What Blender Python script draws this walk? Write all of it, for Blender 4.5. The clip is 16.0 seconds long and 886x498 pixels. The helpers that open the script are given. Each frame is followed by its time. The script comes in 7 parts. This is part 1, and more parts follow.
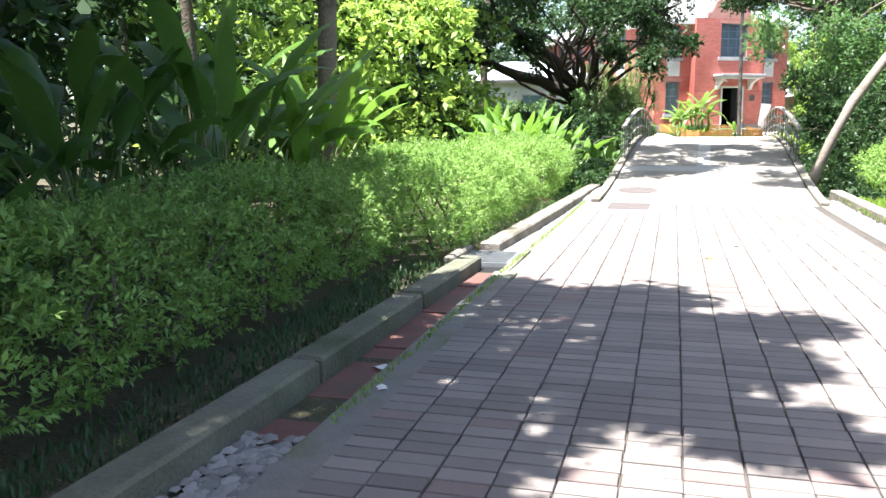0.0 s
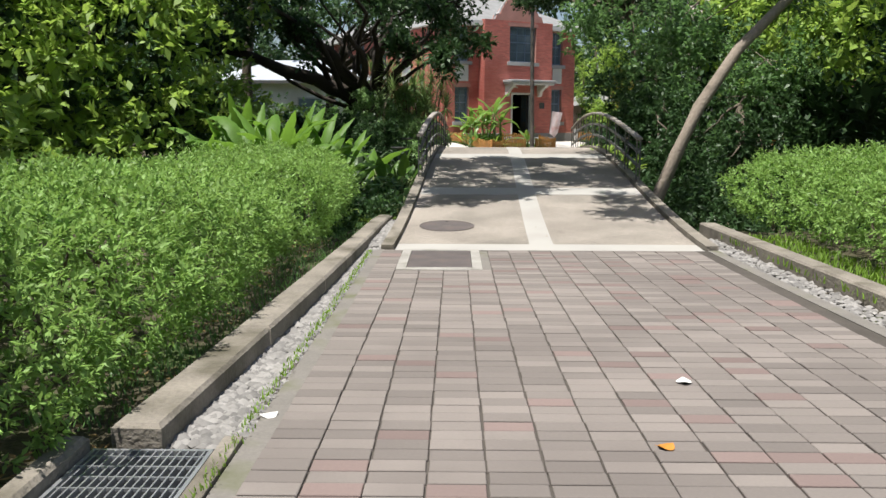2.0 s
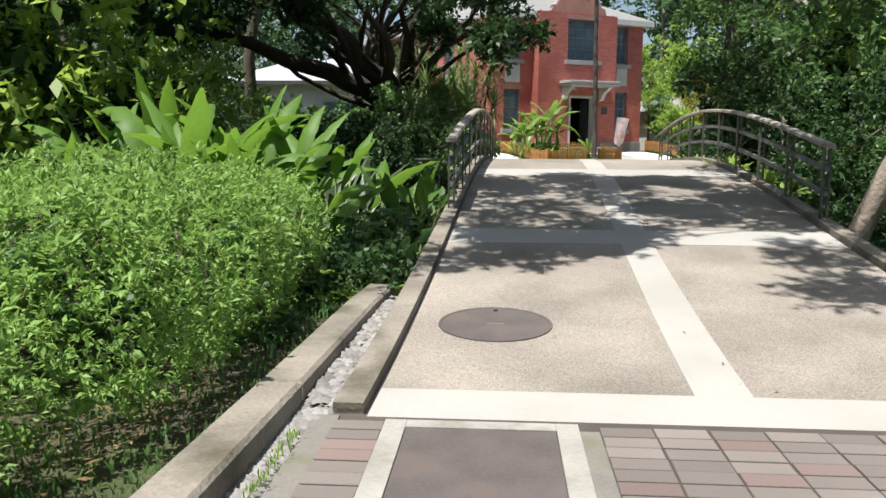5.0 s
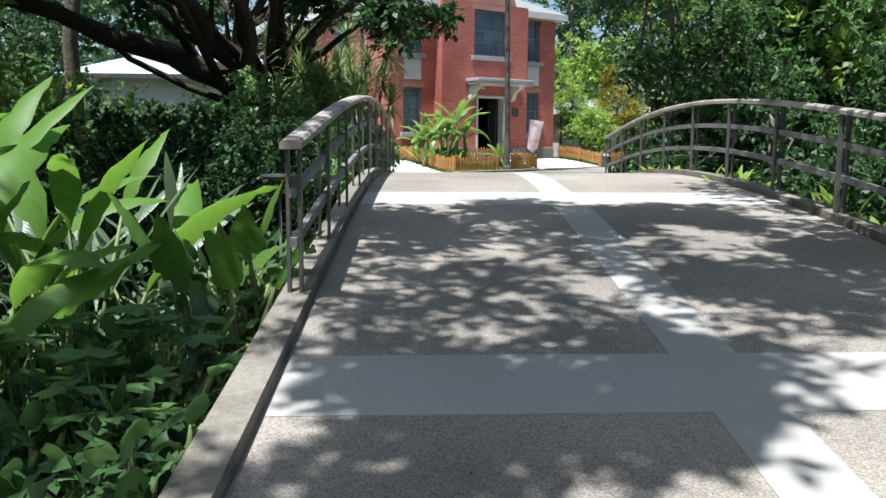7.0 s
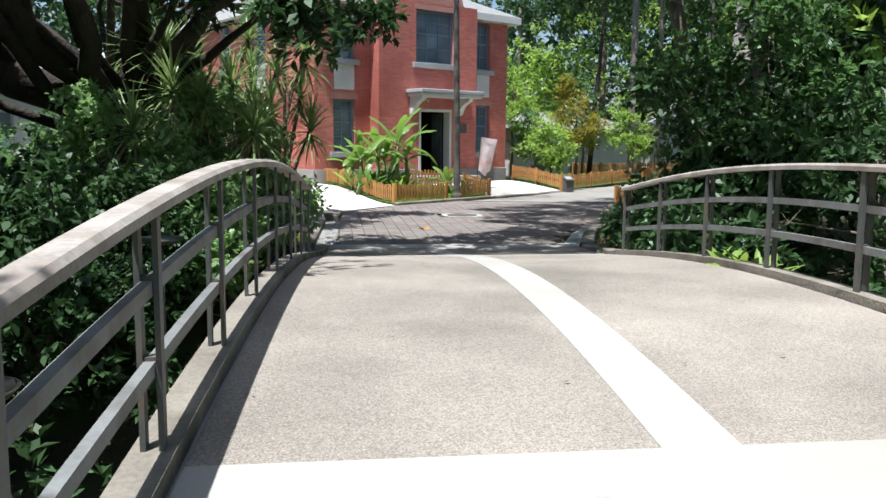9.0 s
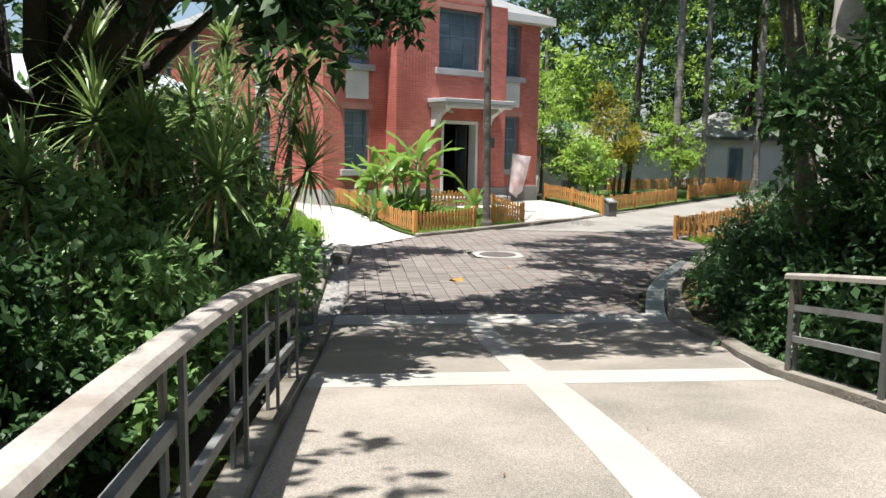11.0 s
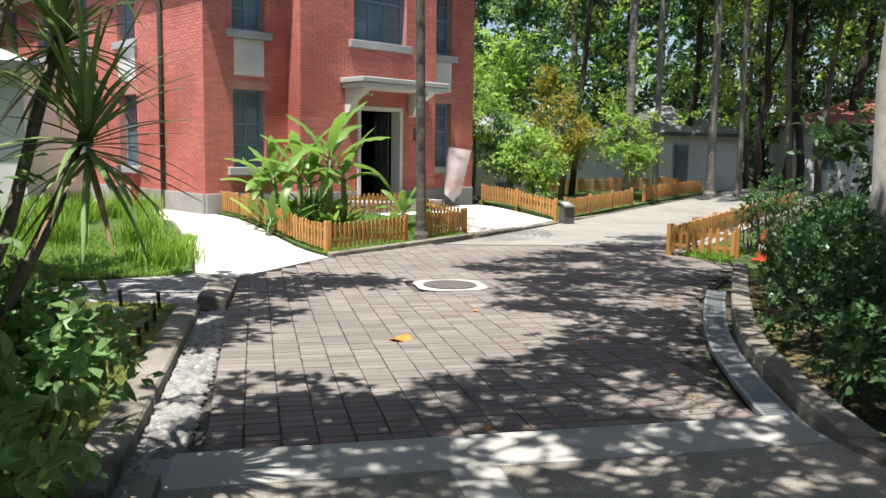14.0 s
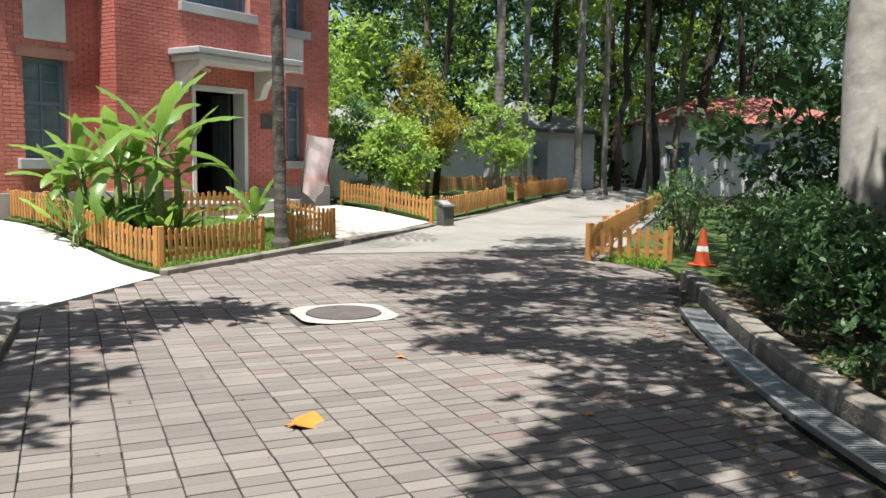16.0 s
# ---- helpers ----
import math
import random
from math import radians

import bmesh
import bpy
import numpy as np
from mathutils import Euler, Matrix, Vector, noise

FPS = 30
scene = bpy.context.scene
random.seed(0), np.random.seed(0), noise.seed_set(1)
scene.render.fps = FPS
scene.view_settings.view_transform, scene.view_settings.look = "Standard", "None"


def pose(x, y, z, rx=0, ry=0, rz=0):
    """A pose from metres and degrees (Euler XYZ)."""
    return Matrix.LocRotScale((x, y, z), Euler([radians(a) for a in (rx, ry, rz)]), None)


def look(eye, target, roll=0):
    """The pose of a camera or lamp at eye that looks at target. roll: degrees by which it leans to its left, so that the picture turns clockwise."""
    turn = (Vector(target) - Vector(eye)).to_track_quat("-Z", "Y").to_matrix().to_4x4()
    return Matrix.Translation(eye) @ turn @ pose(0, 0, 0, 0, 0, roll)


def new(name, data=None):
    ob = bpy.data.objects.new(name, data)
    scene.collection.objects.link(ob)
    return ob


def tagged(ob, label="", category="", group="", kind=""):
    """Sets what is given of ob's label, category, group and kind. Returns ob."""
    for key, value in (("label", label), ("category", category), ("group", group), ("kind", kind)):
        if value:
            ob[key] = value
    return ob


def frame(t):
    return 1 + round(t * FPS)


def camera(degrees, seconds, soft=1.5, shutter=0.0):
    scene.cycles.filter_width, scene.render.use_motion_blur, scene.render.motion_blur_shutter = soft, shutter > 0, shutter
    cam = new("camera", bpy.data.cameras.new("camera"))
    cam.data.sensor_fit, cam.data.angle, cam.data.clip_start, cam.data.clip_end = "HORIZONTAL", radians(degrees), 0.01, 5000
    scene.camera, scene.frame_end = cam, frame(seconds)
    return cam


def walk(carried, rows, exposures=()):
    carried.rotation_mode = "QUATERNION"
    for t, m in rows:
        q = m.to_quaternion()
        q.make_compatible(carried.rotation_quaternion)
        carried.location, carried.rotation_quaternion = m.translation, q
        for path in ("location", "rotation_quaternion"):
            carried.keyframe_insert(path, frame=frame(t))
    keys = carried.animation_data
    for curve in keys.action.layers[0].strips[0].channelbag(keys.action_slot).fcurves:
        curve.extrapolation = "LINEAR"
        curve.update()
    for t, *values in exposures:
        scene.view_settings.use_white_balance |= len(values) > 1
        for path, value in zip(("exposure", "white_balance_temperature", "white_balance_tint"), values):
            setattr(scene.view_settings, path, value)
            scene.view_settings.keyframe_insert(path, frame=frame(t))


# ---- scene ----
cam = camera(56.6, 16.0)
METRES, EYE, TILT, LEAN, TURN = 29.67, 1.275, -2.8, -0.5, 15.7
ROWS = [
    (0.0, 0.0, 0.0, 0.0, -0.11, -6.4, 1.02),
    (0.5, 0.0048, 0.0425, 0.0013, -4.8, -6.37, 1.12),
    (1.0, 0.0122, 0.0836, 0.0023, -9.58, -6.28, 1.14),
    (1.5, 0.021, 0.1258, 0.005, -13.29, -6.3, 1.14),
    (2.0, 0.0281, 0.1597, 0.0051, -14.85, -6.15, 1.06),
    (2.5, 0.0365, 0.1933, 0.0075, -15.38, -6.01, 0.97),
    (3.0, 0.0439, 0.2254, 0.0091, -14.99, -5.91, 0.82),
    (3.5, 0.0517, 0.2528, 0.0094, -13.09, -5.74, 0.71),
    (6.0, 0.0911, 0.3907, 0.01, -11.52, -5.15, 0.81),
    (6.5, 0.1024, 0.4287, 0.0123, -15.15, -5.11, 0.98),
    (7.0, 0.112, 0.4676, 0.0137, -18.53, -5.14, 0.99),
    (7.5, 0.1209, 0.5027, 0.0172, -20.48, -5.08, 1.01),
    (8.0, 0.134, 0.5414, 0.0237, -21.54, -5.02, 0.93),
    (8.5, 0.1467, 0.5762, 0.0303, -22.99, -4.94, 1.01),
    (11.0, 0.1882, 0.7109, 0.0543, -22.11, -4.67, 0.59),
    (11.5, 0.193, 0.736, 0.0558, -20.05, -4.63, 0.48),
    (12.0, 0.2, 0.7602, 0.057, -18.78, -4.61, 0.52),
    (12.5, 0.2085, 0.7853, 0.0567, -19.54, -4.59, 0.67),
    (13.0, 0.2177, 0.8086, 0.0549, -23.18, -4.52, 0.92),
    (13.5, 0.2297, 0.8344, 0.054, -26.65, -4.54, 0.96),
    (14.0, 0.24, 0.8593, 0.0526, -28.49, -4.55, 0.9),
    (14.5, 0.2496, 0.882, 0.051, -29.46, -4.48, 0.85),
    (15.0, 0.2564, 0.9048, 0.0499, -32.4, -4.38, 1.02),
    (15.5, 0.2668, 0.9313, 0.0488, -37.33, -4.42, 1.21),
    (16.0, 0.2721, 0.9554, 0.0478, -40.19, -4.51, 1.21),
]
walk(cam, [(t, pose(0, 0, EYE, TILT, LEAN, TURN) @ pose(METRES * x, METRES * y, METRES * z, 90 + pitch, roll, yaw)) for t, x, y, z, yaw, pitch, roll in ROWS],
     exposures=[(0.0, 2.15, 6250, 12), (0.5, 1.55, 6300, 11), (1.0, 0.85, 6400, 10), (1.5, 0.5, 6500, 10), (3.5, 0.62, 6500, 10), (6.0, 0.65, 6450, 10), (7.0, 0.84, 5950, 9), (7.5, 0.95, 5950, 9), (8.0, 0.9, 5950, 9), (8.5, 0.8, 5950, 9), (11.0, 0.93, 6400, 9), (12.0, 1.15, 5950, 6), (12.5, 1.15, 6000, 7), (13.5, 1.05, 6400, 8), (14.5, 0.84, 6450, 9), (15.5, 0.75, 6450, 9), (16.0, 0.88, 6450, 8)])

# ---- world, sun ----
world = bpy.data.worlds.new("sky")
scene.world = world
world.use_nodes = True
wn = world.node_tree.nodes
sky = wn.new("ShaderNodeTexSky")
sky.sky_type, sky.sun_disc = "NISHITA", False
SUN_EL, SUN_AZ = 73.0, 220.0          # degrees; azimuth clockwise from +y
sky.sun_elevation, sky.sun_rotation = radians(SUN_EL), radians(SUN_AZ)
sky.air_density, sky.dust_density = 1.0, 2.0
world.node_tree.links.new(sky.outputs[0], wn["Background"].inputs[0])
wn["Background"].inputs[1].default_value = 0.085
sun = new("sun", bpy.data.lights.new("sun", "SUN"))
sun.data.energy, sun.data.angle, sun.data.color = 5.0, radians(0.6), (1.0, 0.97, 0.925)
SUN_DIR = Vector((math.sin(radians(SUN_AZ)) * math.cos(radians(SUN_EL)), math.cos(radians(SUN_AZ)) * math.cos(radians(SUN_EL)), math.sin(radians(SUN_EL))))
sun.matrix_world = look(SUN_DIR * 60, (0, 0, 0))

# ---- materials ----
def material(name, base, rough=0.8, vary=0.25, scale=3.0, fine=60.0, bump=0.3, bump_dist=0.01, metal=0.0, island=0.0, stain=None, stain_scale=0.6, objrand=0.0, spec=0.4, translucent=0.0, coord="Object"):
    m = bpy.data.materials.new(name)
    m.use_nodes = True
    nt = m.node_tree
    n, l = nt.nodes, nt.links
    b = n["Principled BSDF"]
    b.inputs["Roughness"].default_value = rough
    b.inputs["Metallic"].default_value = metal
    b.inputs["Specular IOR Level"].default_value = spec
    tc = n.new("ShaderNodeTexCoord")
    geo = n.new("ShaderNodeNewGeometry")
    src = geo.outputs["Position"] if coord == "World" else tc.outputs[coord]
    big = n.new("ShaderNodeTexNoise")
    big.inputs["Scale"].default_value, big.inputs["Detail"].default_value = scale, 5
    small = n.new("ShaderNodeTexNoise")
    small.inputs["Scale"].default_value, small.inputs["Detail"].default_value = fine, 3
    l.new(src, big.inputs["Vector"]), l.new(src, small.inputs["Vector"])
    add = n.new("ShaderNodeMath")
    add.operation = "MULTIPLY_ADD"
    l.new(small.outputs["Fac"], add.inputs[0])
    add.inputs[1].default_value = 0.6
    l.new(big.outputs["Fac"], add.inputs[2])
    last = add.outputs[0]
    if island or objrand:
        mx = n.new("ShaderNodeMath")
        mx.operation = "MULTIPLY_ADD"
        if island:
            l.new(geo.outputs["Random Per Island"], mx.inputs[0])
        else:
            l.new(n.new("ShaderNodeObjectInfo").outputs["Random"], mx.inputs[0])
        mx.inputs[1].default_value = island or objrand
        l.new(last, mx.inputs[2])
        last = mx.outputs[0]
    rng = n.new("ShaderNodeMapRange")
    top = 1.25 + (island or objrand)
    rng.inputs["From Min"].default_value, rng.inputs["From Max"].default_value = 0.35, top
    l.new(last, rng.inputs["Value"])
    ramp = n.new("ShaderNodeValToRGB")
    ramp.color_ramp.elements[0].color = (*[c * (1 - vary) for c in base], 1)
    ramp.color_ramp.elements[1].color = (*[min(1, c * (1 + vary)) for c in base], 1)
    l.new(rng.outputs[0], ramp.inputs[0])
    col = ramp.outputs[0]
    if stain:
        st = n.new("ShaderNodeTexNoise")
        st.inputs["Scale"].default_value, st.inputs["Detail"].default_value = stain_scale, 6
        l.new(src, st.inputs["Vector"])
        sr = n.new("ShaderNodeMapRange")
        sr.inputs["From Min"].default_value, sr.inputs["From Max"].default_value = 0.5, 0.72
        l.new(st.outputs["Fac"], sr.inputs["Value"])
        mix = n.new("ShaderNodeMix")
        mix.data_type = "RGBA"
        l.new(sr.outputs[0], mix.inputs[0])
        l.new(col, mix.inputs[6])
        mix.inputs[7].default_value = (*stain, 1)
        col = mix.outputs[2]
    l.new(col, b.inputs["Base Color"])
    if bump:
        bp = n.new("ShaderNodeBump")
        bp.inputs["Strength"].default_value, bp.inputs["Distance"].default_value = bump, bump_dist
        l.new(small.outputs["Fac"], bp.inputs["Height"])
        l.new(bp.outputs[0], b.inputs["Normal"])
    if translucent:
        tr = n.new("ShaderNodeBsdfTranslucent")
        hs = n.new("ShaderNodeHueSaturation")
        hs.inputs["Hue"].default_value, hs.inputs["Saturation"].default_value, hs.inputs["Value"].default_value = 0.49, 1.05, 1.7
        l.new(col, hs.inputs["Color"]), l.new(hs.outputs[0], tr.inputs[0])
        ms = n.new("ShaderNodeMixShader")
        ms.inputs[0].default_value = translucent
        l.new(b.outputs[0], ms.inputs[1]), l.new(tr.outputs[0], ms.inputs[2])
        l.new(ms.outputs[0], n["Material Output"].inputs[0])
    return m


def foliage(name, base, vary=0.45, rough=0.45, spec=0.4, tr=0.4):
    return material(name, base, rough, vary, 1.2, 25, 0, island=1.0, translucent=tr, spec=spec)


M = {
    "soil": material("soil", (0.07, 0.06, 0.035), 0.95, 0.5, 2, 40, 0.8, 0.03, stain=(0.06, 0.10, 0.025), stain_scale=1.2),
    "grass_soil": material("lawn soil", (0.06, 0.10, 0.022), 0.95, 0.5, 3, 60, 0.8, 0.03),
    "paver": material("paver", (0.192, 0.168, 0.150), 0.85, 0.36, 0.9, 70, 0.35, 0.004, island=1.3, stain=(0.145, 0.125, 0.112), stain_scale=0.5, coord="World"),
    "paver_red": material("red paver", (0.185, 0.138, 0.124), 0.85, 0.3, 0.9, 70, 0.35, 0.004, island=1.0, coord="World"),
    "paver_one": material("paver single", (0.192, 0.168, 0.150), 0.85, 0.36, 0.9, 70, 0.35, 0.004, objrand=1.3, stain=(0.145, 0.125, 0.112), stain_scale=0.5, coord="World"),
    "joint": material("joint sand", (0.075, 0.065, 0.055), 0.95, 0.4, 4, 90, 0.4, 0.005),
    "concrete": material("kerb concrete", (0.225, 0.20, 0.165), 0.9, 0.5, 2.5, 45, 0.8, 0.012, stain=(0.085, 0.075, 0.05), stain_scale=2.2, coord="World"),
    "band": material("smooth concrete", (0.37, 0.355, 0.325), 0.85, 0.12, 1.5, 60, 0.25, 0.003, stain=(0.33, 0.31, 0.28), stain_scale=0.9, coord="World"),
    "aggregate": material("washed aggregate", (0.275, 0.248, 0.218), 0.9, 0.45, 1.2, 130, 0.8, 0.006, stain=(0.16, 0.15, 0.13), stain_scale=0.7, coord="World"),
    "white_path": material("pale concrete", (0.55, 0.52, 0.47), 0.85, 0.12, 1.0, 40, 0.2, 0.003, coord="World"),
    "iron": material("dark painted iron", (0.085, 0.09, 0.086), 0.55, 0.4, 6, 60, 0.2, 0.003, spec=0.5, stain=(0.13, 0.10, 0.075), stain_scale=6),
    "handrail": material("weathered handrail", (0.34, 0.305, 0.27), 0.75, 0.5, 5, 60, 0.4, 0.003, stain=(0.21, 0.17, 0.14), stain_scale=3),
    "brick": material("red painted brick", (0.57, 0.19, 0.15), 0.75, 0.3, 0.8, 60, 0.4, 0.004, island=0.8, stain=(0.42, 0.115, 0.088), stain_scale=0.7, coord="World"),
    "brick_one": material("red painted brick single", (0.57, 0.19, 0.15), 0.75, 0.3, 0.8, 60, 0.4, 0.004, objrand=0.8, coord="World"),
    "mortar": material("pale mortar", (0.50, 0.25, 0.205), 0.95, 0.25, 2, 60, 0.4, 0.004, coord="World"),
    "stone_trim": material("grey painted sill", (0.40, 0.40, 0.40), 0.8, 0.15, 2, 50, 0.2, 0.003, stain=(0.28, 0.27, 0.26), coord="World"),
    "plaster": material("white plaster", (0.68, 0.67, 0.64), 0.85, 0.1, 2, 50, 0.2, 0.003, stain=(0.5, 0.48, 0.45), coord="World"),
    "plinth": material("grey cement plinth", (0.30, 0.29, 0.28), 0.9, 0.2, 2, 50, 0.3, 0.004, stain=(0.2, 0.19, 0.18), coord="World"),
    "win_frame": material("blue grey painted wood", (0.17, 0.23, 0.31), 0.5, 0.12, 2, 50, 0.05),
    "glass_dark": material("window glass", (0.12, 0.165, 0.20), 0.06, 0.3, 0.8, 4, 0, spec=0.9),
    "room_shade": material("painted interior shade", (0.012, 0.012, 0.014), 0.8, 0.3, 2, 30, 0),
    "fence_wood": material("orange stained fence wood", (0.46, 0.225, 0.068), 0.65, 0.3, 6, 90, 0.35, 0.003, objrand=0.9),
    "pebble": material("pale pebbles", (0.22, 0.21, 0.195), 0.8, 0.6, 4, 60, 0.2, 0.003, island=1.4),
    "bark": material("grey bark", (0.17, 0.14, 0.105), 0.95, 0.45, 3, 25, 0.9, 0.03, stain=(0.09, 0.08, 0.055), stain_scale=3),
    "bark_dark": material("dark bark", (0.045, 0.036, 0.028), 0.95, 0.4, 3, 25, 0.9, 0.03),
    "bark_pale": material("pale smooth bark", (0.50, 0.46, 0.41), 0.9, 0.3, 2, 9, 0.35, 0.02, stain=(0.2, 0.17, 0.14), stain_scale=2),
    "palm_bark": material("ringed palm bark", (0.20, 0.185, 0.16), 0.9, 0.4, 5, 40, 0.7, 0.02, stain=(0.12, 0.11, 0.09), stain_scale=5),
    "leaf_hedge": foliage("hedge leaf", (0.205, 0.335, 0.088), spec=0.25, rough=0.5, tr=0.3),
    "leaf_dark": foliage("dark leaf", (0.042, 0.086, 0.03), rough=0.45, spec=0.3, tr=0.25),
    "leaf_mid": foliage("green leaf", (0.10, 0.19, 0.062), spec=0.4),
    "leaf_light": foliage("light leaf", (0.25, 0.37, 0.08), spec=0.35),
    "leaf_yellow": foliage("yellow green leaf", (0.24, 0.22, 0.035)),
    "blade": foliage("banana blade", (0.10, 0.20, 0.045), 0.5, 0.38, 0.5, 0.38),
    "blade_grey": foliage("pale banana blade", (0.15, 0.21, 0.12), 0.4, 0.4, 0.45, 0.25),
    "spike": foliage("dracaena blade", (0.20, 0.285, 0.10), 0.45, 0.4, 0.5, 0.25),
    "dry": foliage("dry blade", (0.22, 0.15, 0.08), 0.4, 0.7, 0.2, 0.2),
    "grass": foliage("grass blade", (0.17, 0.29, 0.04), 0.4, 0.6, 0.3, 0.3),
    "stem": material("green stem", (0.16, 0.2, 0.07), 0.6, 0.3, 4, 30, 0.2),
}

M["kerb_moss"] = material("mossy kerb concrete", (0.15, 0.145, 0.105), 0.95, 0.45, 2.5, 50, 0.8, 0.012, stain=(0.055, 0.075, 0.028), stain_scale=1.6, coord="World")
M["rail_grey"] = material("worn grey rail paint", (0.17, 0.175, 0.17), 0.6, 0.4, 6, 60, 0.2, 0.003, stain=(0.10, 0.085, 0.07), stain_scale=5)
M["far_lane"] = material("worn grey lane concrete", (0.25, 0.235, 0.21), 0.85, 0.25, 1.2, 60, 0.3, 0.004, stain=(0.19, 0.175, 0.155), stain_scale=0.7, coord="World")
M["iron_lid"] = material("rusty iron lid", (0.10, 0.085, 0.08), 0.7, 0.35, 5, 60, 0.4, 0.003, stain=(0.125, 0.098, 0.085), stain_scale=4)
M["gutter_red"] = material("dull red gutter tile", (0.15, 0.068, 0.052), 0.75, 0.35, 3, 40, 0.3, 0.004, stain=(0.09, 0.07, 0.05), stain_scale=2)
M["galv"] = material("galvanised steel", (0.45, 0.46, 0.47), 0.4, 0.2, 5, 60, 0.1, 0.002, metal=0.7)
# near-black colour that paints the shade inside pit, channel and key slot
M["black"] = material("painted void shade", (0.01, 0.01, 0.01), 0.9, 0.3, 3, 30, 0)
M["moss"] = material("moss lawn", (0.13, 0.15, 0.03), 0.95, 0.5, 2.5, 120, 0.9, 0.02, stain=(0.06, 0.09, 0.02), stain_scale=1.5)
M["edging"] = material("worn concrete edging", (0.19, 0.175, 0.155), 0.9, 0.35, 3, 60, 0.4, 0.005, stain=(0.11, 0.115, 0.06), stain_scale=3, coord="World")
M["blade_helic"] = foliage("heliconia blade", (0.13, 0.25, 0.042), 0.45, 0.5, 0.3, 0.42)
M["blade_ear"] = foliage("ear leaf blade", (0.095, 0.185, 0.035), 0.35, 0.4, 0.4, 0.35)
M["litter"] = foliage("leaf litter", (0.20, 0.135, 0.06), 0.6, 0.8, 0.2, 0.1)
M["blade_bright"] = foliage("bright banana blade", (0.165, 0.285, 0.06), 0.45, 0.35, 0.5, 0.38)
M["cobble"] = material("grey cobble paving", (0.22, 0.21, 0.20), 0.85, 0.35, 3, 40, 0.5, 0.006, island=0.9)
M["flag"] = material("pale pink printed cloth", (0.68, 0.58, 0.58), 0.8, 0.1, 2, 30, 0.1, stain=(0.55, 0.30, 0.27), stain_scale=3.2, translucent=0.3)
M["cone_red"] = material("faded orange plastic", (0.52, 0.085, 0.03), 0.5, 0.2, 4, 40, 0.1)
M["dead_leaf"] = material("dry orange leaf", (0.50, 0.21, 0.035), 0.6, 0.3, 8, 60, 0.2)
M["metal_roof"] = material("pale metal roof", (0.50, 0.53, 0.56), 0.4, 0.1, 2, 30, 0.1, metal=0.2)
M["red_roof"] = material("red tile roof", (0.31, 0.10, 0.08), 0.7, 0.25, 4, 40, 0.4)
M["grey_roof"] = material("grey tile roof", (0.24, 0.24, 0.23), 0.7, 0.25, 4, 40, 0.4)
M["post_stone"] = material("dark grey stone", (0.10, 0.095, 0.09), 0.8, 0.3, 4, 40, 0.3, stain=(0.07, 0.065, 0.06), stain_scale=4)
M["bark_lean"] = material("pale brown bark", (0.30, 0.25, 0.2), 0.95, 0.35, 3, 22, 0.7, 0.02, stain=(0.17, 0.14, 0.11), stain_scale=3)
M["hatch_frame"] = material("worn pale concrete", (0.31, 0.295, 0.265), 0.9, 0.3, 4, 60, 0.5, 0.006, stain=(0.19, 0.18, 0.15), stain_scale=5, coord="World")
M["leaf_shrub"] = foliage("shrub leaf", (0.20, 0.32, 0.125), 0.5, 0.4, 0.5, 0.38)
M["leaf_evergreen"] = foliage("evergreen leaf", (0.08, 0.155, 0.058), 0.5, 0.4, 0.45, 0.28)
M["palm_dark"] = material("dark ringed palm bark", (0.10, 0.088, 0.075), 0.9, 0.45, 5, 40, 0.7, 0.02, stain=(0.17, 0.155, 0.13), stain_scale=6)
M["rail_red"] = material("dull red painted rail", (0.22, 0.035, 0.03), 0.5, 0.2, 4, 40, 0.1)


def speckle(m, scale, dark, light):
    """Overlays small stones of random tone on a material's colour."""
    nt = m.node_tree
    b = nt.nodes["Principled BSDF"]
    old = b.inputs["Base Color"].links[0].from_socket
    geo = nt.nodes.new("ShaderNodeNewGeometry")
    vo = nt.nodes.new("ShaderNodeTexVoronoi")
    vo.inputs["Scale"].default_value = scale
    nt.links.new(geo.outputs["Position"], vo.inputs["Vector"])
    sep = nt.nodes.new("ShaderNodeSeparateColor")
    nt.links.new(vo.outputs["Color"], sep.inputs[0])
    rp = nt.nodes.new("ShaderNodeValToRGB")
    rp.color_ramp.elements[0].color, rp.color_ramp.elements[1].color = (*dark, 1), (*light, 1)
    nt.links.new(sep.outputs[0], rp.inputs[0])
    mx = nt.nodes.new("ShaderNodeMix")
    mx.data_type, mx.blend_type = "RGBA", "MULTIPLY"
    mx.inputs[0].default_value = 1.0
    nt.links.new(old, mx.inputs[6]), nt.links.new(rp.outputs[0], mx.inputs[7])
    nt.links.new(mx.outputs[2], b.inputs["Base Color"])


